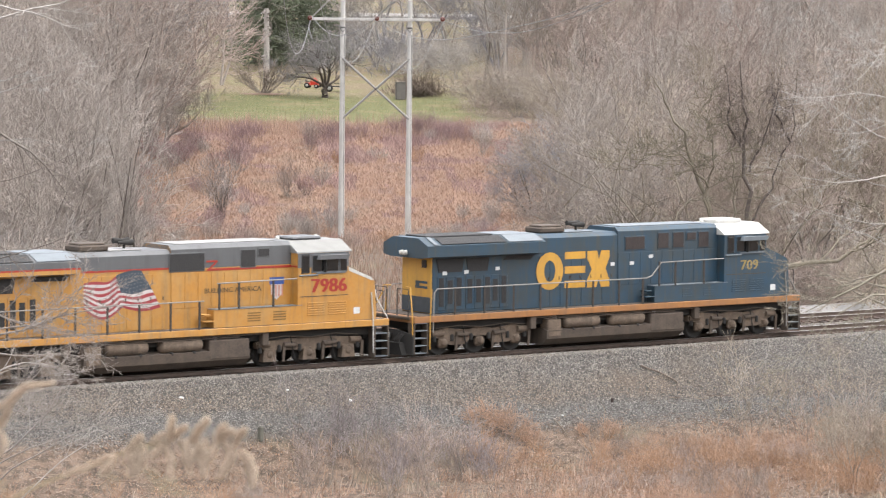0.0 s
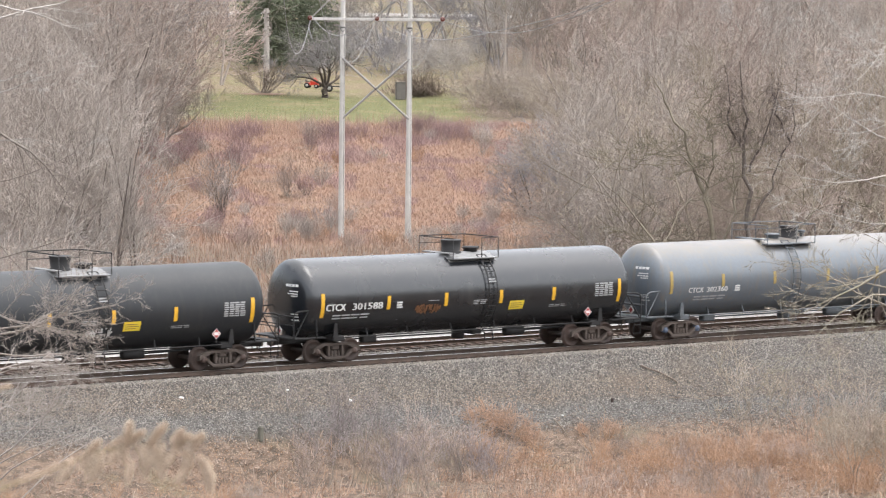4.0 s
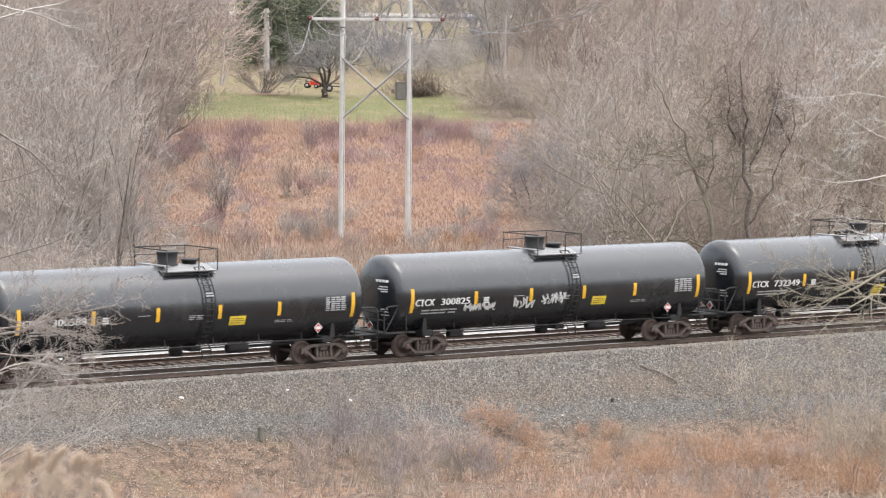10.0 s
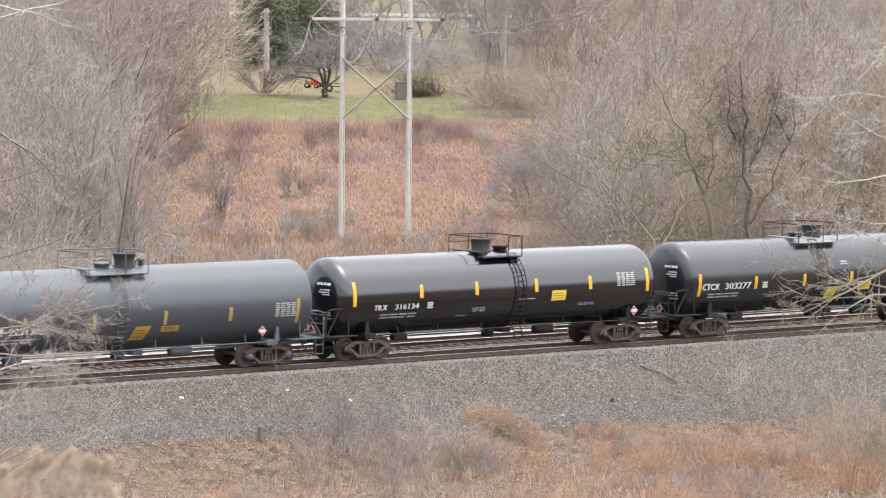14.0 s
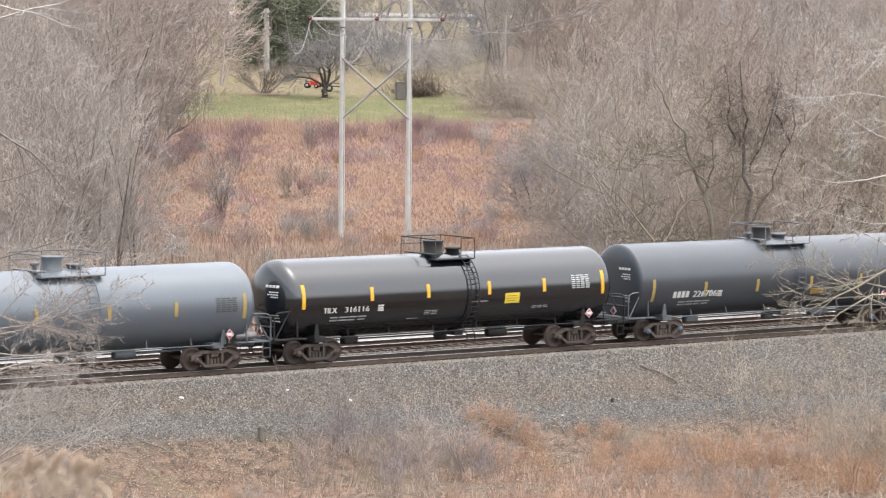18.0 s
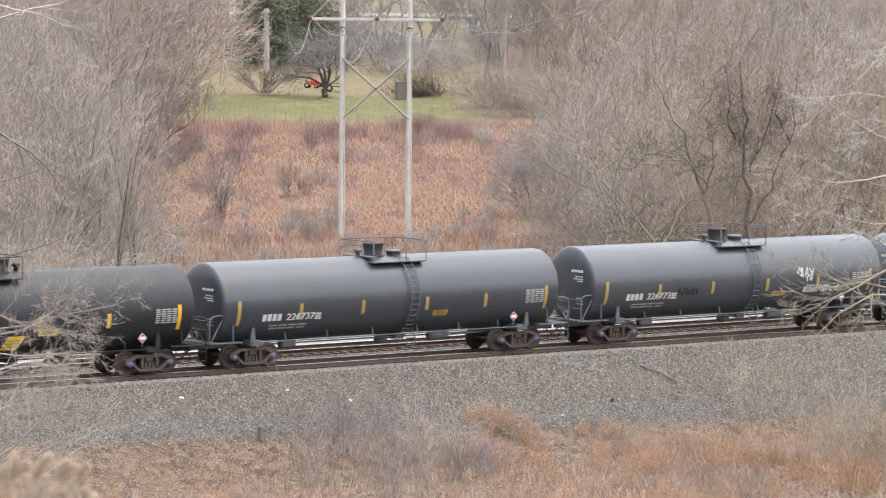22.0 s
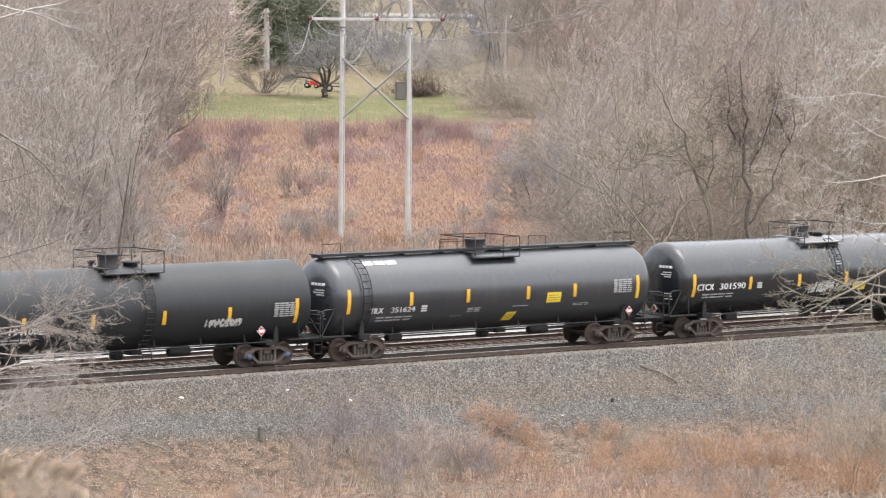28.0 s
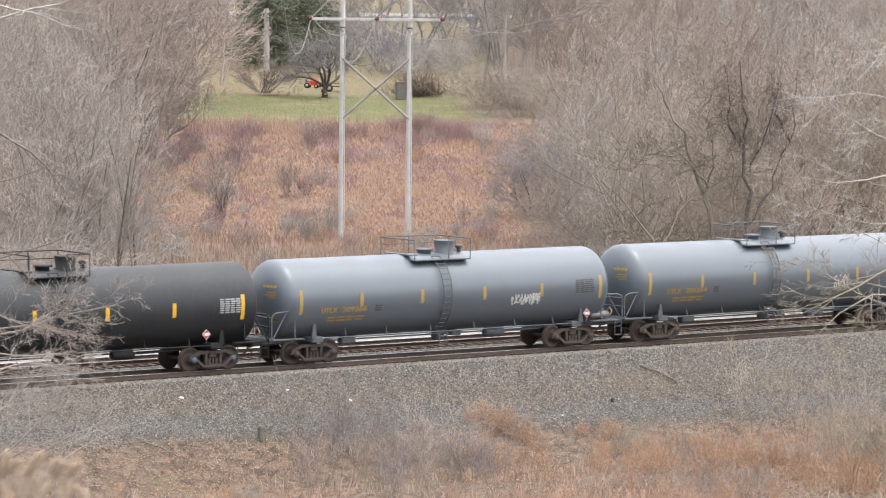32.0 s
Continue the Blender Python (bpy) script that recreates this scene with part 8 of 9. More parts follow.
near_tree("brown bare boughs drooping beside the viewpoint", -1, 62, [
    (-40, 232, 135, 335, 0.024, 3, (4, 6)), (-40, 350, 120, 300, 0.012, 3, (4, 5)), (-40, 480, 160, 430, 0.012, 3, (4, 5)), (-40, 420, 100, 520, 0.012, 3, (4, 5))], 6, mat("brown_bough", (0.3, 0.255, 0.22), (0.22, 0.185, 0.16), rough=0.95, scale=2, fine=20), -160)
LICHEN = mat("greenish_lichen_bark", (0.28, 0.255, 0.18), (0.34, 0.29, 0.24), rough=0.95, scale=2, fine=12)
near_tree("bare lichen-covered boughs of a tree beside the viewpoint", 1, 42, [
    (1610, 440, 1460, 565, 0.022, 3, (5, 6)), (1610, 510, 1412, 535, 0.016, 3, (4, 6)), (1610, 540, 1425, 485, 0.014, 3, (5, 6)), (1610, 540, 1480, 590, 0.012, 3, (4, 5)), (1610, 500, 1440, 455, 0.012, 3, (4, 5))], 7, LICHEN, 1720)
near_tree("pale bare boughs above the railway beside the viewpoint", 1, 60, [
    (1610, 320, 1480, 300, 0.013, 3, (3, 4)), (1610, 240, 1420, 205, 0.014, 3, (4, 5)), (1610, 285, 1385, 275, 0.014, 3, (4, 5)), (1610, 160, 1430, 140, 0.012, 3, (4, 5)), (1610, 120, 1460, 60, 0.012, 3, (5, 7)), (1610, 380, 1440, 400, 0.012, 3, (5, 8)),
    (1610, 20, 1440, 120, 0.012, 3, (5, 7)), (1610, 440, 1470, 350, 0.012, 3, (5, 7)), (1610, 180, 1480, 260, 0.01, 3, (5, 7)), (1610, 70, 1500, 10, 0.01, 3, (5, 7))], 9, TWIG_BRIGHT, 1700)

near_tree("bare arching canes of a shrub beside the viewpoint", -1, 70, [
    (-40, 850, 165, 742, 0.024, 2, (4, 5)), (60, 880, 225, 710, 0.014, 3, (4, 5)), (20, 850, 140, 735, 0.014, 3, (4, 5)), (-40, 770, 110, 690, 0.02, 3, (5, 6)),
    (-40, 720, 90, 745, 0.018, 3, (5, 6)), (-40, 690, 120, 640, 0.018, 3, (4, 5)), (-20, 830, 80, 700, 0.018, 3, (4, 5))], 13, TWIG_PALE, -110)
near_tree("fine reddish-grey twigs of a shrub beside the viewpoint", -1, 74, [
    (-40, 800, 70, 665, 0.012, 3, (5, 7)), (-40, 740, 95, 680, 0.011, 3, (5, 7)), (-40, 860, 85, 755, 0.012, 3, (5, 7)), (-40, 790, 130, 740, 0.012, 3, (5, 7)), (-40, 700, 110, 655, 0.011, 3, (5, 7))], 21, NEAR_TWIG, -130)


POLE_DARK = mat("pole_hardware_and_edge_shade", (0.12, 0.115, 0.11), (0.18, 0.17, 0.16), rough=0.6)
GREY_TIMBER = mat("weathered_grey_timber", (0.48, 0.46, 0.44), (0.37, 0.35, 0.335), rough=0.95, scale=1.5, fine=16, bump=0.3, streak=0.4, streak_color=(0.24, 0.22, 0.2))


def transmission_pole():
    u = 232.0
    tower = empty("transmission_tower")
    x0, y0 = place(u, -181.0 / 6164 * u)
    x1, y1 = place(u, -62.5 / 6164 * u)
    za, zb = ground_z(x0, y0), ground_z(x1, y1)
    tower.matrix_basis = pose((x0 + x1) / 2, (y0 + y1) / 2, min(za, zb) - 0.3, 0, 0, -math.degrees(YAW))
    half = math.hypot(x1 - x0, y1 - y0) / 2
    arm_z = 14.26 - (36 - 2) * u / 6164 - (min(za, zb) - 0.3)
    for sgn in (-1, 1):
        pole = part("pole", Shape().tube([(sgn * half, 0, 0), (sgn * half, 0, arm_z * 0.5), (sgn * half, 0, arm_z + 3.2)], [0.215, 0.185, 0.15], 14), CONCRETE, tower)
        for dz in (-0.55, 0.0):
            part("steel_band", Shape().lathe([(dz - 0.05, 0.165), (dz - 0.05, 0.185), (dz + 0.05, 0.185), (dz + 0.05, 0.165)], 14, "z", (sgn * half, 0, arm_z)), POLE_DARK, pole)
        part("guy_bracket", Shape().tube([(sgn * half - 0.17, -0.14, arm_z - 0.62), (sgn * half, -0.2, arm_z - 0.85), (sgn * half + 0.17, -0.14, arm_z - 0.62)], 0.025, 5), POLE_DARK, pole)
        # thin dark tube added to stand for the shaded right edge
        part("pole_step_wire", Shape().tube([(sgn * half + 0.14, -0.14, 0.3), (sgn * half + 0.12, -0.12, arm_z - 1.0)], 0.02, 5), POLE_DARK, pole)
    part("crossarm", Shape().box((0, -0.22, arm_z), (8.9, 0.1, 0.19), 0.015), CONCRETE, tower)
    zl, zu = arm_z - 6.6, arm_z - 2.6
    for a, b in ((-1, 1), (1, -1)):
        part("cross_brace", Shape().tube([(a * half, -0.2 - 0.1 * a, zl), (b * half, -0.2 - 0.1 * a, zu)], 0.085, 6), GREY_TIMBER, tower)
        part("arm_brace", Shape().tube([(a * 4.3, -0.05, arm_z + 0.1), (a * half, -0.05, arm_z + 2.2)], 0.06, 4), GREY_TIMBER, tower)
    part("centre_brace", Shape().tube([(0, -0.05, arm_z + 0.1), (half, -0.05, arm_z + 2.2)], 0.06, 4), GREY_TIMBER, tower)
    part("brace_bolt", Shape().lathe([(-0.06, 0.02), (-0.06, 0.09), (0.3, 0.09), (0.3, 0.02)], 8, "y", (0, -0.38, (zl + zu) / 2)), POLE_DARK, tower)
    for k in (-4.4, 0.05, 4.4):
        ins = part("insulator", Shape().lathe([(-0.5, 0.04), (-0.48, 0.15), (-0.42, 0.16), (-0.4, 0.08), (-0.32, 0.16), (-0.28, 0.16), (-0.24, 0.08), (-0.16, 0.15), (-0.1, 0.06), (0.1, 0.05)], 12, "y", (k, -0.25, arm_z + 0.06)), INSULATOR, tower, "brown stacked insulator")
        part("jumper", Shape().tube([(k + 0.05, -0.6, arm_z + 0.05), (k - 0.1, -0.5, arm_z - 0.45), (k + 0.02, -0.45, arm_z - 0.95), (k + 0.15, -0.4, arm_z - 1.35)], [0.03, 0.03, 0.045, 0.045], 6), WIRE, ins, "pale hanging jumper")
    tagged(tower, "pale two-pole power line tower with crossarm and bracing", "power pole")


transmission_pole()
def sight(px, py, u):
    """A point of the view: px across and py down out of 1568 x 882, u metres ahead."""
    x, y = spot(px, u)
    return Vector((x, y, EYE.z - (py - 2 + (px - 784) * 0.0105) * u / 6164))


# ---- power cables ----
def cable(points, r=0.02):
    pts = [sight(*p) for p in points]
    out = []
    for i in range(len(pts) - 1):
        a, b, c, d = pts[max(0, i - 1)], pts[i], pts[i + 1], pts[min(len(pts) - 1, i + 2)]
        for k in range(8):
            t = k / 8
            out.append(0.5 * ((2 * b) + (c - a) * t + (2 * a - 5 * b + 4 * c - d) * t * t + (3 * b - a - 3 * c + d) * t ** 3))
    out.append(pts[-1])
    ob = new("power_cable", Shape().tube(out, r, 5).mesh("power_cable"))
    ob.data.materials.append(WIRE)
    tagged(ob, "sagging aluminium power cable on the pole line", "cable", "power cables")


cable([(548, 34, 231.6), (568, 56, 230), (595, 67, 226), (640, 52, 216), (700, -6, 200), (760, -80, 185)])
cable([(663, 34, 231.6), (690, 54, 230), (725, 67, 226), (790, 70, 214), (880, 52, 200), (1000, 20, 188), (1120, -30, 178)])
cable([(783, 37, 231.6), (815, 48, 230), (860, 56, 225), (940, 50, 212), (1070, 0, 195), (1160, -50, 184)])
cable([(548, 34, 231.8), (532, 90, 230), (518, 99, 229), (507, 68, 227), (499, 10, 224), (494, -60, 220)], 0.022)
cable([(663, 34, 231.8), (628, 108, 230), (598, 102, 229), (576, 60, 227), (560, 0, 224), (548, -60, 220)], 0.022)
cable([(783, 37, 231.8), (735, 118, 230), (694, 117, 229), (648, 78, 227), (622, 0, 224), (610, -60, 220)], 0.022)


# ---- lawn: apple tree, machine, shaggy trunk, evergreens ----
def apple_tree():
    """A short trunk that breaks into low spreading limbs and a wide fine crown."""
    rng = random.Random(71)
    x, y = spot(572, 350)
    t = empty("tree", pose(x, y, ground_z(x, y), 0, 0, -math.degrees(YAW)))
    part("trunk", strips(limb_path([Vector((0, 0, -0.2)), Vector((0.05, 0, 0.6)), Vector((-0.05, 0, 1.3))], 0.36, 0.26, rng), 8), OLD_BARK, t)
    fine = []
    for k, (dx, dy, dz, le) in enumerate(((-0.9, 0.2, 1.0, 4.2), (-0.25, -0.4, 1.3, 4.6), (0.35, 0.4, 1.2, 4.6), (0.95, -0.2, 0.8, 4.4), (1.3, 0.3, 0.45, 4.4), (-1.2, -0.2, 0.6, 4.2), (0.1, 0.1, 1.4, 4.6))):
        out = []
        grow(rng, Vector((0.1 * dx, 0, 1.0 + 0.05 * k)), Vector((dx, dy, dz)).normalized(), le, 0.15, 3, out, 0.2, 0.02, (6, 8), (0.4, 1.1), 0.55, 6, 0.013)
        part("limb", strips([q[:4] for q in out if q[4] >= 2], 5), OLD_BARK, t)
        fine += [q[:4] for q in out if q[4] < 2]
    part("crown", strips(fine, 3), mat("blue_grey_crown", (0.36, 0.34, 0.33), (0.27, 0.25, 0.24), rough=0.95), t)
    tagged(t, "spreading bare apple tree on the lawn", "tree")


apple_tree()
x, y = spot(463, 353)
plant("garden_fan", x, y, 1.35, 15, squash=0.85, name="shrub", label="bare fan-shaped garden shrub in a mulch bed", twig=mat("garden_twigs", (0.42, 0.345, 0.28), (0.33, 0.265, 0.21), rough=0.95), group="garden shrubs")
bx, by = spot(462, 353)
bed = new("mulch_bed", Shape().lathe([(0.0, 2.5), (0.08, 2.1), (0.12, 0.02)], 22, "z", (bx, by, ground_z(bx, by))).mesh("mulch_bed"))
bed.data.materials.append(mat("brown_mulch", (0.32, 0.2, 0.14), (0.22, 0.14, 0.1), rough=1.0, scale=5, fine=30, bump=0.5))
tagged(bed, "low round bed of brown mulch on the lawn", "mulch bed")


def red_tractor():
    x, y = spot(549, 366)
    t = empty("garden_tractor", pose(x, y, ground_z(x, y), 0, 0, -math.degrees(YAW) + 170))
    red, black, white = mat("bright_red_paint", (0.75, 0.06, 0.03), (0.65, 0.05, 0.03), rough=0.4), UNDER_BLACK, ROOF_WHITE
    part("hood", Shape().prism([(-1.0, 0.45), (-1.0, 0.85), (-0.5, 1.0), (0.15, 0.95), (0.15, 0.45)], -0.4, 0.4), red, t)
    part("fender", Shape().prism([(0.15, 0.4), (0.2, 0.8), (0.9, 0.85), (1.05, 0.4)], -0.5, 0.5), red, t)
    part("seat", Shape().box((0.6, 0, 0.95), (0.45, 0.5, 0.12), 0.04).box((0.85, 0, 1.2), (0.12, 0.5, 0.45), 0.04), black, t)
    part("steering_wheel", Shape().lathe([(-0.02, 0.17), (0.02, 0.17), (0.02, 0.2), (-0.02, 0.2), (-0.02, 0.17)], 14, "z", (0.15, 0, 1.2)), black, t)
    part("loader_arm", Shape().tube([(0.2, -0.45, 0.9), (-0.4, -0.45, 1.5), (-1.3, -0.45, 0.5)], 0.05, 6).tube([(0.2, 0.45, 0.9), (-0.4, 0.45, 1.5), (-1.3, 0.45, 0.5)], 0.05, 6), red, t)
    part("bucket", Shape().prism([(-1.3, 0.2), (-1.7, 0.2), (-1.55, 0.6), (-1.3, 0.6)], -0.55, 0.55), black, t)
    for wx, r in ((-0.75, 0.3), (0.65, 0.42)):
        for s in (-0.5, 0.5):
            w = part("wheel", Shape().lathe([(-0.12, r * 0.5), (-0.12, r * 0.95), (-0.06, r), (0.06, r), (0.12, r * 0.95), (0.12, r * 0.5)], 18, "y", (wx, s, r)), black, t)
            part("hub", Shape().lathe([(-0.1, 0.02), (-0.1, r * 0.5), (0.1, r * 0.5), (0.1, 0.02)], 14, "y", (wx, s, r)), white, w)
    t.scale = (0.7, 0.7, 0.7)
    tagged(t, "bright red garden tractor parked on the lawn", "tractor")
    x, y = spot(586, 362)
    c = empty("utility_trailer", pose(x, y, ground_z(x, y), 0, 0, -math.degrees(YAW)))
    part("frame", Shape().box((0.2, 0, 0.55), (2.0, 1.1, 0.08), 0.02).tube([(-0.8, 0, 0.55), (-1.4, 0, 0.5)], 0.04, 6), black, c)
    part("rail", Shape().tube([(-0.7, -0.55, 0.9), (1.2, -0.55, 0.9)], 0.03, 6).tube([(-0.7, -0.55, 0.55), (-0.7, -0.55, 0.9)], 0.03, 6).tube([(1.2, -0.55, 0.55), (1.2, -0.55, 0.9)], 0.03, 6), black, c)
    for s in (-0.62, 0.62):
        w = part("wheel", Shape().lathe([(-0.1, 0.2), (-0.1, 0.36), (0.1, 0.36), (0.1, 0.2)], 18, "y", (-0.35, s, 0.37)), black, c)
        part("hub", Shape().lathe([(-0.08, 0.02), (-0.08, 0.2), (0.08, 0.2), (0.08, 0.02)], 14, "y", (-0.35, s, 0.37)), white, w)
    tagged(c, "small black utility trailer with white wheel hubs", "trailer")


red_tractor()


def shaggy_trunk():
    x, y = spot(468, 372)
    rng = random.Random(2)
    t = empty("tree", pose(x, y, ground_z(x, y)))
    h = 8.0
    part("trunk", Shape().tube([(0, 0, -0.2), (0.05, 0, h * 0.5), (0, 0.02, h)], [0.34, 0.3, 0.24], 10), TWIG_PALE, t)
    for k in range(60):
        z = rng.uniform(2.4, h)
        a = rng.uniform(0, 2 * math.pi)
        le = rng.uniform(0.25, 0.65)
        part("stub", strips([((0.2 * math.cos(a), 0.2 * math.sin(a), z), (le * math.cos(a), le * math.sin(a), z + rng.uniform(-0.15, 0.15)), 0.12, 0.06)], 5), TWIG_PALE, t)
    tagged(t, "topped dead trunk with pale shaggy branch stubs", "tree")


shaggy_trunk()


def evergreen(px, u, h, seed):
    rng = random.Random(seed)
    x, y = spot(px, u)
    t = empty("tree", pose(x, y, ground_z(x, y)))
    part("trunk", Shape().tube([(0, 0, -0.2), (0, 0, h)], [0.3, 0.05], 8), BARK, t)
    segs = []
    for k in range(420):
        z = h * (0.08 + 0.92 * rng.random())
        a = rng.uniform(0, 2 * math.pi)
        le = (1 - z / h) * h * 0.34 + 0.6
        d = Vector((math.cos(a), math.sin(a), rng.uniform(-0.35, 0.1)))
        p = Vector((0, 0, z))
        for j in range(14):
            q = p + d * le * (0.15 + 0.85 * rng.random())
            e = q + Vector((rng.gauss(0, 0.3), rng.gauss(0, 0.3), rng.gauss(-0.18, 0.15)))
            segs.append((tuple(q), tuple(e), rng.uniform(0.05, 0.11), 0.015))
        segs.append((tuple(p), tuple(p + d * le), 0.05, 0.02))
    part("crown", strips(segs, 3), mat("dark_needles", (0.16, 0.19, 0.12), (0.22, 0.24, 0.15), rough=0.9, scale=1.5, fine=9, rand=0.15), t)
    tagged(t, "dark green evergreen tree behind the lawn", "tree", "evergreens")


for px, u, h, sd in ((475, 398, 15, 1), (515, 404, 16, 2), (550, 412, 14, 3), (448, 410, 13, 4)):
    evergreen(px, u, h, sd)


def far_road():
    z0 = 505.0
    pts = [place(z0, w) for w in (-60, 60)]
    a, b = (Vector((*p, ground_z(*p) + 0.12)) for p in pts)
    n = (b - a).cross(Vector((0, 0, 1))).normalized()
    ob = new("road", Shape().add([a + n * 3, b + n * 3, b - n * 3 + Vector((0, 0, 0.4)), a - n * 3 + Vector((0, 0, 0.4)), a + n * 3 - Vector((0, 0, 0.6)), b + n * 3 - Vector((0, 0, 0.6)), b - n * 3 - Vector((0, 0, 0.6)), a - n * 3 - Vector((0, 0, 0.6))], [(0, 1, 2, 3), (0, 4, 5, 1), (3, 2, 6, 7)]).mesh("road"))
    ob.data.materials.append(mat("pale_gravel_road", (0.5, 0.48, 0.46), (0.42, 0.4, 0.38), rough=0.95, scale=0.5))
    tagged(ob, "pale far road beyond the field", "road", kind="structure")


far_road()


def brush_pile():
    rng = random.Random(12)
    x, y = spot(738, 352)
    segs = []
    for k in range(520):
        p = Vector((rng.gauss(0, 1.5), rng.uniform(-1, 1), rng.uniform(0, 0.8)))
        d = Vector((rng.gauss(-0.25, 0.55), rng.gauss(0, 0.4), rng.uniform(0.3, 1.0))).normalized() * rng.uniform(0.8, 3.6) * max(0.35, 1 - abs(p.x) / 3.6)
        segs.append((tuple(p), tuple(p + d), 0.035, 0.012))
    ob = new("brush_heap", strips(segs, 3))
    ob.matrix_basis = pose(x, y, ground_z(x, y), 0, 0, -math.degrees(YAW))
    ob.data.materials.append(mat("brown_brush", (0.3, 0.23, 0.18), (0.2, 0.15, 0.12), rough=0.95))
    tagged(ob, "heap of cut brown brush at the lawn's edge", "brush pile", kind="stuff")


brush_pile()
x, y = spot(706, 349)
bin_box = empty("storage_bin", pose(x, y, ground_z(x, y), 0, 0, -math.degrees(YAW) + 8))
part("body", Shape().box((0, 0, 0.85), (0.95, 0.8, 1.7), 0.04), mat("dull_grey_panel", (0.25, 0.225, 0.2), (0.18, 0.165, 0.15), rough=0.8, scale=2, fine=14, streak=0.4), bin_box)
part("lid", Shape().box((0, 0, 1.74), (1.05, 0.9, 0.08), 0.02), mat("dull_grey_panel", (0.3, 0.29, 0.27)), bin_box)
tagged(bin_box, "weathered grey storage bin beside the brush heap", "bin")


# ---- small things on the bank ----
def on_bank(px, py):
    """Where the line of sight meets the ground."""
    lo, hi = 60.0, 160.0
    for k in range(60):
        u = (lo + hi) / 2
        p = sight(px, py, u)
        if p.z > ground_z(p.x, p.y):
            lo = u
        else:
            hi = u
    p = sight(px, py, lo)
    return p.x, p.y, ground_z(p.x, p.y)


def small(name, shape, material, at, label, category):
    ob = new(name, shape.mesh(name))
    ob.data.materials.append(material)
    ob.matrix_basis = at
    return tagged(ob, label, category)


x, y, z = on_bank(462, 792)
small("stake", Shape().box((0, 0, 0.28), (0.2, 0.17, 0.56), 0.03).box((0, 0, 0.55), (0.14, 0.12, 0.07), 0.02), mat("weathered_green_post", (0.2, 0.19, 0.15), (0.13, 0.125, 0.1), rough=0.95, scale=4, fine=20, bump=0.3), pose(x, y, z, 0, 3, 20), "short weathered wooden post in the gravel", "post")
for px, py, sz in ((321, 718, 0.09), (622, 716, 0.09), (1550, 715, 0.09), (510, 700, 0.06), (1000, 735, 0.05)):
    x, y, z = on_bank(px, py)
    small("stone", Shape().box((0, 0, 0.03), (sz * 1.9, sz, sz), sz * 0.3), mat("white_stone", (0.75, 0.75, 0.73), (0.62, 0.62, 0.6), rough=0.8), pose(x, y, z, 8, 5, px), "bright white stone lying on the ballast", "stone")
x, y, z = on_bank(1089, 708)
small("debris", Shape().box((-0.06, 0, 0.08), (0.1, 0.1, 0.2), 0.03).box((0.06, 0.02, 0.06), (0.1, 0.08, 0.16), 0.03).box((0, 0, 0.14), (0.2, 0.06, 0.05), 0.01), mat("dark_debris", (0.04, 0.025, 0.022), (0.06, 0.03, 0.025), rough=0.8), pose(x, y, z, 0, 0, 30), "small dark piece of debris on the ballast", "debris")
for pts, r in ((((1138, 645), (1170, 660), (1203, 672), (1206, 682)), 0.035), (((985, 745), (1000, 765), (1012, 778)), 0.025), (((518, 760), (535, 772), (550, 785)), 0.025), (((250, 800), (285, 815), (320, 828)), 0.03)):
    p = [Vector(on_bank(*q)) + Vector((0, 0, 0.08 + 0.1 * (k == 1))) for k, q in enumerate(pts)]
    o = p[0].copy()
    small("fallen_stick", Shape().tube([q - o for q in p], [r] * (len(p) - 1) + [r * 0.5], 6), mat("dead_branch", (0.28, 0.22, 0.17), (0.2, 0.16, 0.13), rough=0.95), pose(*o), "dead branch lying on the gravel bank", "branch")


def root_heap():
    """Weathered roots and split wood dumped at the foot of the bank."""
    rng = random.Random(19)
    x, y, z = on_bank(1545, 800)
    heap = empty("wood_heap", pose(x, y, z, 0, 0, -math.degrees(YAW)))
    wood = mat("weathered_root_wood", (0.5, 0.42, 0.3), (0.26, 0.2, 0.14), rough=0.95, scale=3, fine=18, bump=0.4, rand=0.3)
    for k in range(26):
        a = Vector((rng.uniform(-0.9, 0.7), rng.uniform(-0.4, 0.4), rng.uniform(0.0, 0.5)))
        d = Vector((rng.gauss(0, 1), rng.gauss(0, 0.5), rng.gauss(0.1, 0.5))).normalized() * rng.uniform(0.3, 0.9)
        r = rng.uniform(0.02, 0.06)
        part("root", Shape().tube([a, a + d * 0.5 + Vector((0, 0, 0.06)), a + d], [r, r * 0.85, r * 0.5], 6), wood, heap)
    tagged(heap, "heap of weathered roots and split wood", "wood heap")


root_heap()


def fallen_leaves():
    rng = random.Random(31)
    sh = Shape()
    for k in range(4200):
        px = rng.choice((rng.uniform(150, 560), rng.uniform(300, 700), rng.uniform(900, 1568)))
        py = rng.uniform(785, 880) if px < 800 else rng.uniform(755 - (px - 800) * 0.03, 880)
        if rng.random() < 0.06:
            px, py = rng.uniform(0, 1568), rng.uniform(690, 780)
        x, y, z = on_bank(px, py)
        m = pose(x, y, z + 0.035, rng.uniform(-22, 22), rng.uniform(-22, 22), rng.uniform(0, 360))
        w = rng.uniform(0.02, 0.055)
        sh.add([m @ Vector(q) for q in ((-w, 0, 0), (0, -w * 0.6, 0.01), (w, 0, 0.02), (0, w * 0.6, 0.015))], [(0, 1, 2, 3)])
    ob = new("fallen_leaves", sh.mesh("fallen_leaves"))
    ob.data.materials.append(island_mat("dry_leaf", [(0.5, 0.3, 0.17), (0.38, 0.22, 0.13), (0.6, 0.43, 0.28), (0.33, 0.23, 0.16), (0.62, 0.5, 0.38)]))
    tagged(ob, "dry brown fallen leaves on the bank", "leaves", kind="stuff")


fallen_leaves()


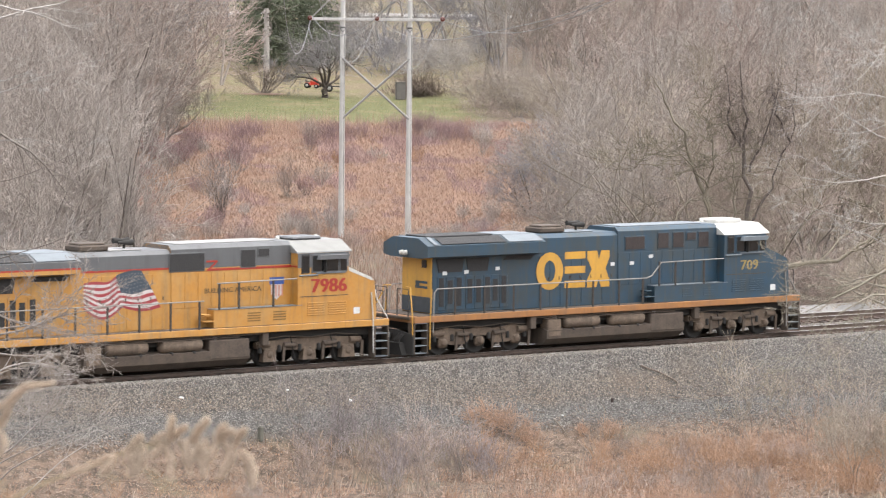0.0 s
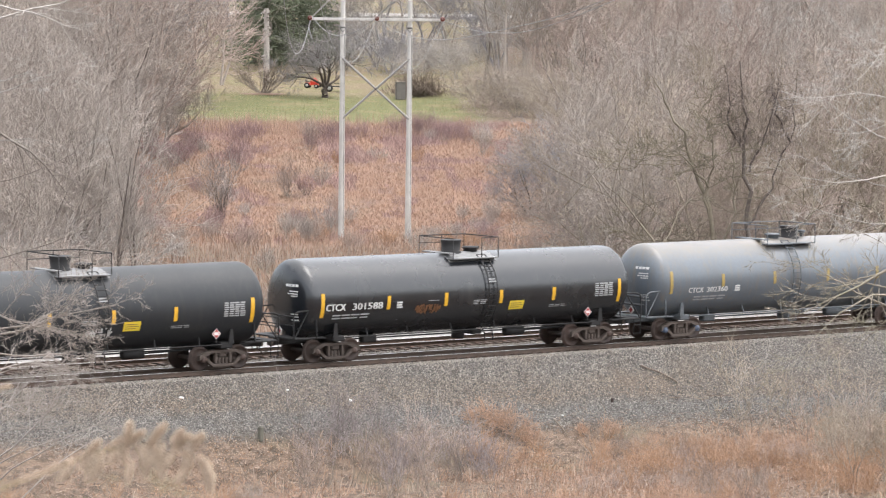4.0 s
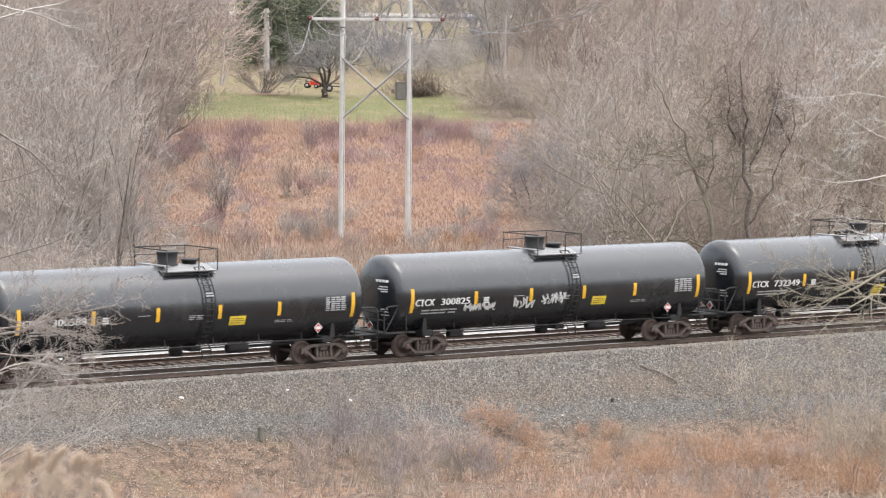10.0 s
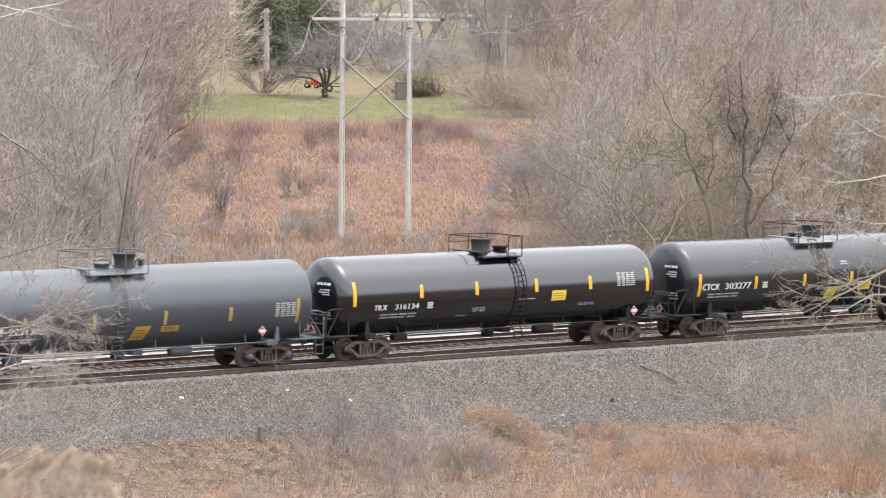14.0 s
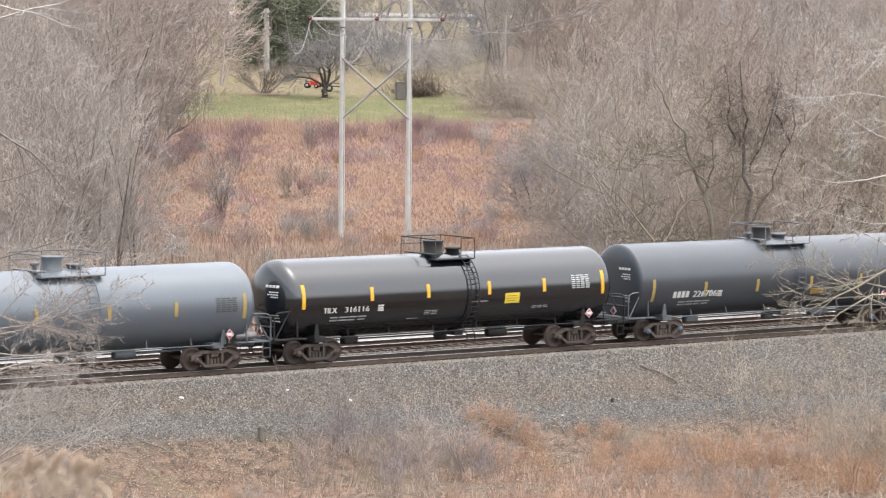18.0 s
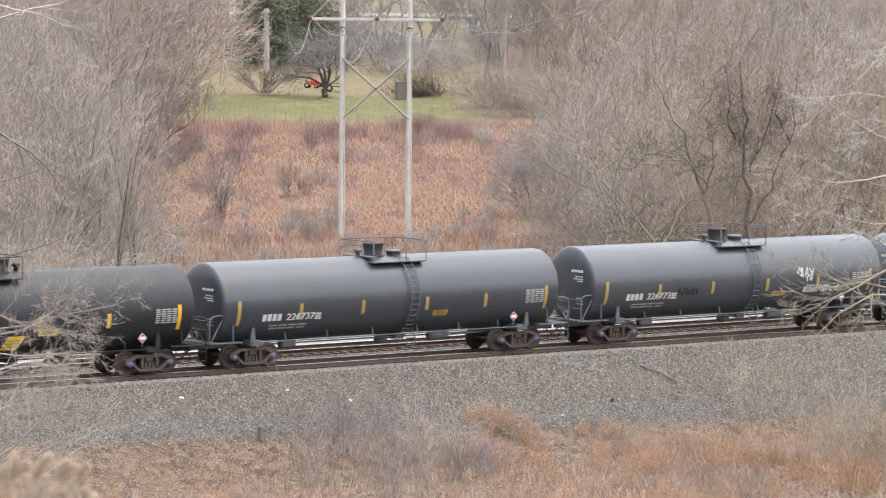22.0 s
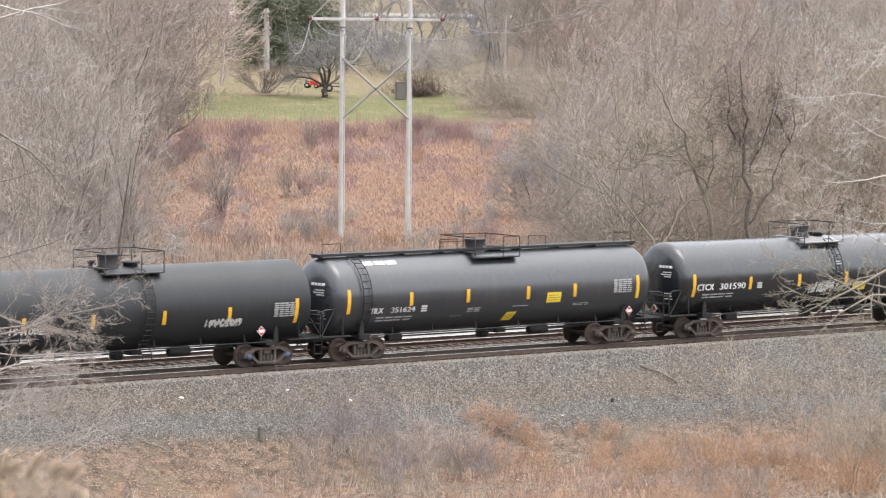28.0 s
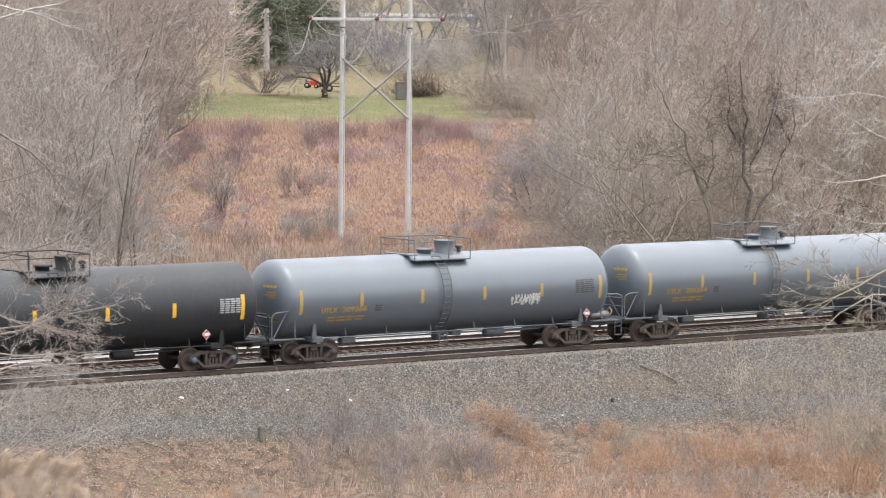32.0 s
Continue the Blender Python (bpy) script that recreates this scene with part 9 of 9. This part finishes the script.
# ---- reed plumes close to the viewpoint ----
FLUFF = mat("tan_reed_fluff", (0.82, 0.68, 0.54), (0.62, 0.49, 0.37), rough=0.95, scale=30, fine=200)
REED = mat("reed_stem", (0.5, 0.4, 0.24), (0.42, 0.33, 0.2), rough=0.8, scale=8)


def plume(lobes, stem, u, seed, label):
    """A drooping seed head: a stem and short spindle-shaped tufts of fine hairs; each lobe ends with its half width."""
    rng = random.Random(seed)
    o = sight(*stem[-1], u)
    ob = empty("reed_plume", pose(*o))
    part("stem", Shape().tube([sight(*q, u) - o for q in stem], 0.0035, 6), REED, ob)
    for *path, wide in lobes:
        segs = []
        pts = [sight(*q, u) - o for q in path]
        for j in range(1500):
            t = rng.random() * (len(pts) - 1)
            k = min(int(t), len(pts) - 2)
            ax = (pts[k + 1] - pts[k]).normalized()
            p = pts[k].lerp(pts[k + 1], t - k)
            f = t / (len(pts) - 1)
            r = wide * u / 6164 * math.sin(math.pi * (0.18 + 0.72 * f)) ** 0.7
            d = Vector((rng.gauss(0, 1), rng.gauss(0, 1), rng.gauss(0, 1))).normalized() * 0.85 + ax * 0.5
            root = p + d * r * rng.uniform(0.0, 0.45)
            segs.append((tuple(root), tuple(root + d * r * rng.uniform(0.3, 0.8)), 0.0012, 0.0005))
        part("tuft", strips(segs, 3), FLUFF, ob, "fluffy tan seed tuft")
        part("branchlet", Shape().tube(pts, 0.0012, 4), REED, ob)
    tagged(ob, label, "reed", "reed plumes")
    return ob, o


PLUMES = []
STEM = [(-420, 1150), (-120, 985), (60, 882), (180, 832), (250, 806), (300, 795)]
SPINE = [(150, 846), (215, 816), (262, 800), (310, 790), (365, 788), (412, 798), (442, 822)]
LOBES = [((298, 800), (302, 778), (305, 753), 13), ((338, 798), (352, 775), (368, 754), 13), ((385, 797), (399, 783), (413, 775), 12), ((110, 862), (150, 846), (200, 822), 8), ((225, 815), (240, 800), (248, 788), 11)]
tuft_rng = random.Random(17)
for n_tuft in range(23):
    t = 0.7 + 5.3 * (n_tuft + tuft_rng.random()) / 23
    k = min(int(t), 5)
    ax, ay = (SPINE[k][i] + (SPINE[k + 1][i] - SPINE[k][i]) * (t - k) for i in (0, 1))
    turn = radians(tuft_rng.uniform(35, 120) if tuft_rng.random() < 0.85 else tuft_rng.uniform(-70, 0))
    le = tuft_rng.uniform(36, 74) * (0.6 if turn < 0 else 1)
    bx2, by2 = ax + le * 0.5 * math.cos(turn), ay + le * 0.5 * math.sin(turn)
    LOBES.append(((ax, ay), (bx2, by2), (bx2 + le * 0.35 * math.cos(turn + 0.5), by2 + le * 0.5 * math.sin(turn + 0.5)), tuft_rng.uniform(7.5, 11)))
PLUMES.append((*plume(LOBES, STEM, 9.0, 3, "fluffy tan reed plume swaying close to the viewpoint"), "main"))
LOBES2 = [((-40, 760), (10, 735), (40, 705), (92, 694), 13), ((-30, 790), (0, 770), (15, 740), 13), ((-10, 770), (5, 800), (0, 825), 12)]
STEM2 = [(-500, 1200), (-200, 980), (-60, 800), (-20, 770)]
PLUMES.append((*plume(LOBES2, STEM2, 9.5, 4, "second tan reed plume nodding close to the viewpoint"), "side"))
SWAY = [(0, 0, 0), (1, 2, 3), (2, -3, 7), (3, -57, 12), (3.5, -55, 6), (4.5, -120, 20), (5.5, -190, 36), (6, -195, 37), (7, -235, 60), (8.1, -222, 55), (9, -265, 60), (10, -255, 55), (11, -270, 65), (12.2, -255, 55), (13, -260, 50),
        (14, -240, 58), (17, -255, 63), (18.6, -255, 60), (20.6, -265, 60), (21.4, -285, 70), (23, -270, 63), (24.6, -290, 65), (28, -295, 67), (30, -295, 65), (32, -295, 65)]


def motions():
    for thing, s in MOVING:
        walk(thing, [(t, pose(s + SPEED * t, 0, 0)) for t in (0, 8, 16, 24, 32)])
    down = Vector((0, 0, -1))
    for ob, o, which in PLUMES:
        k = 9.0 / 6164 * (1.0 if which == "main" else 1.1)
        rows = []
        for t, dx, dy in SWAY:
            p = o + ASIDE * dx * k + down * dy * k * (1.0 if which == "main" else 0.6)
            rows.append((t, pose(p.x, p.y, p.z)))
        walk(ob, rows)


motions()
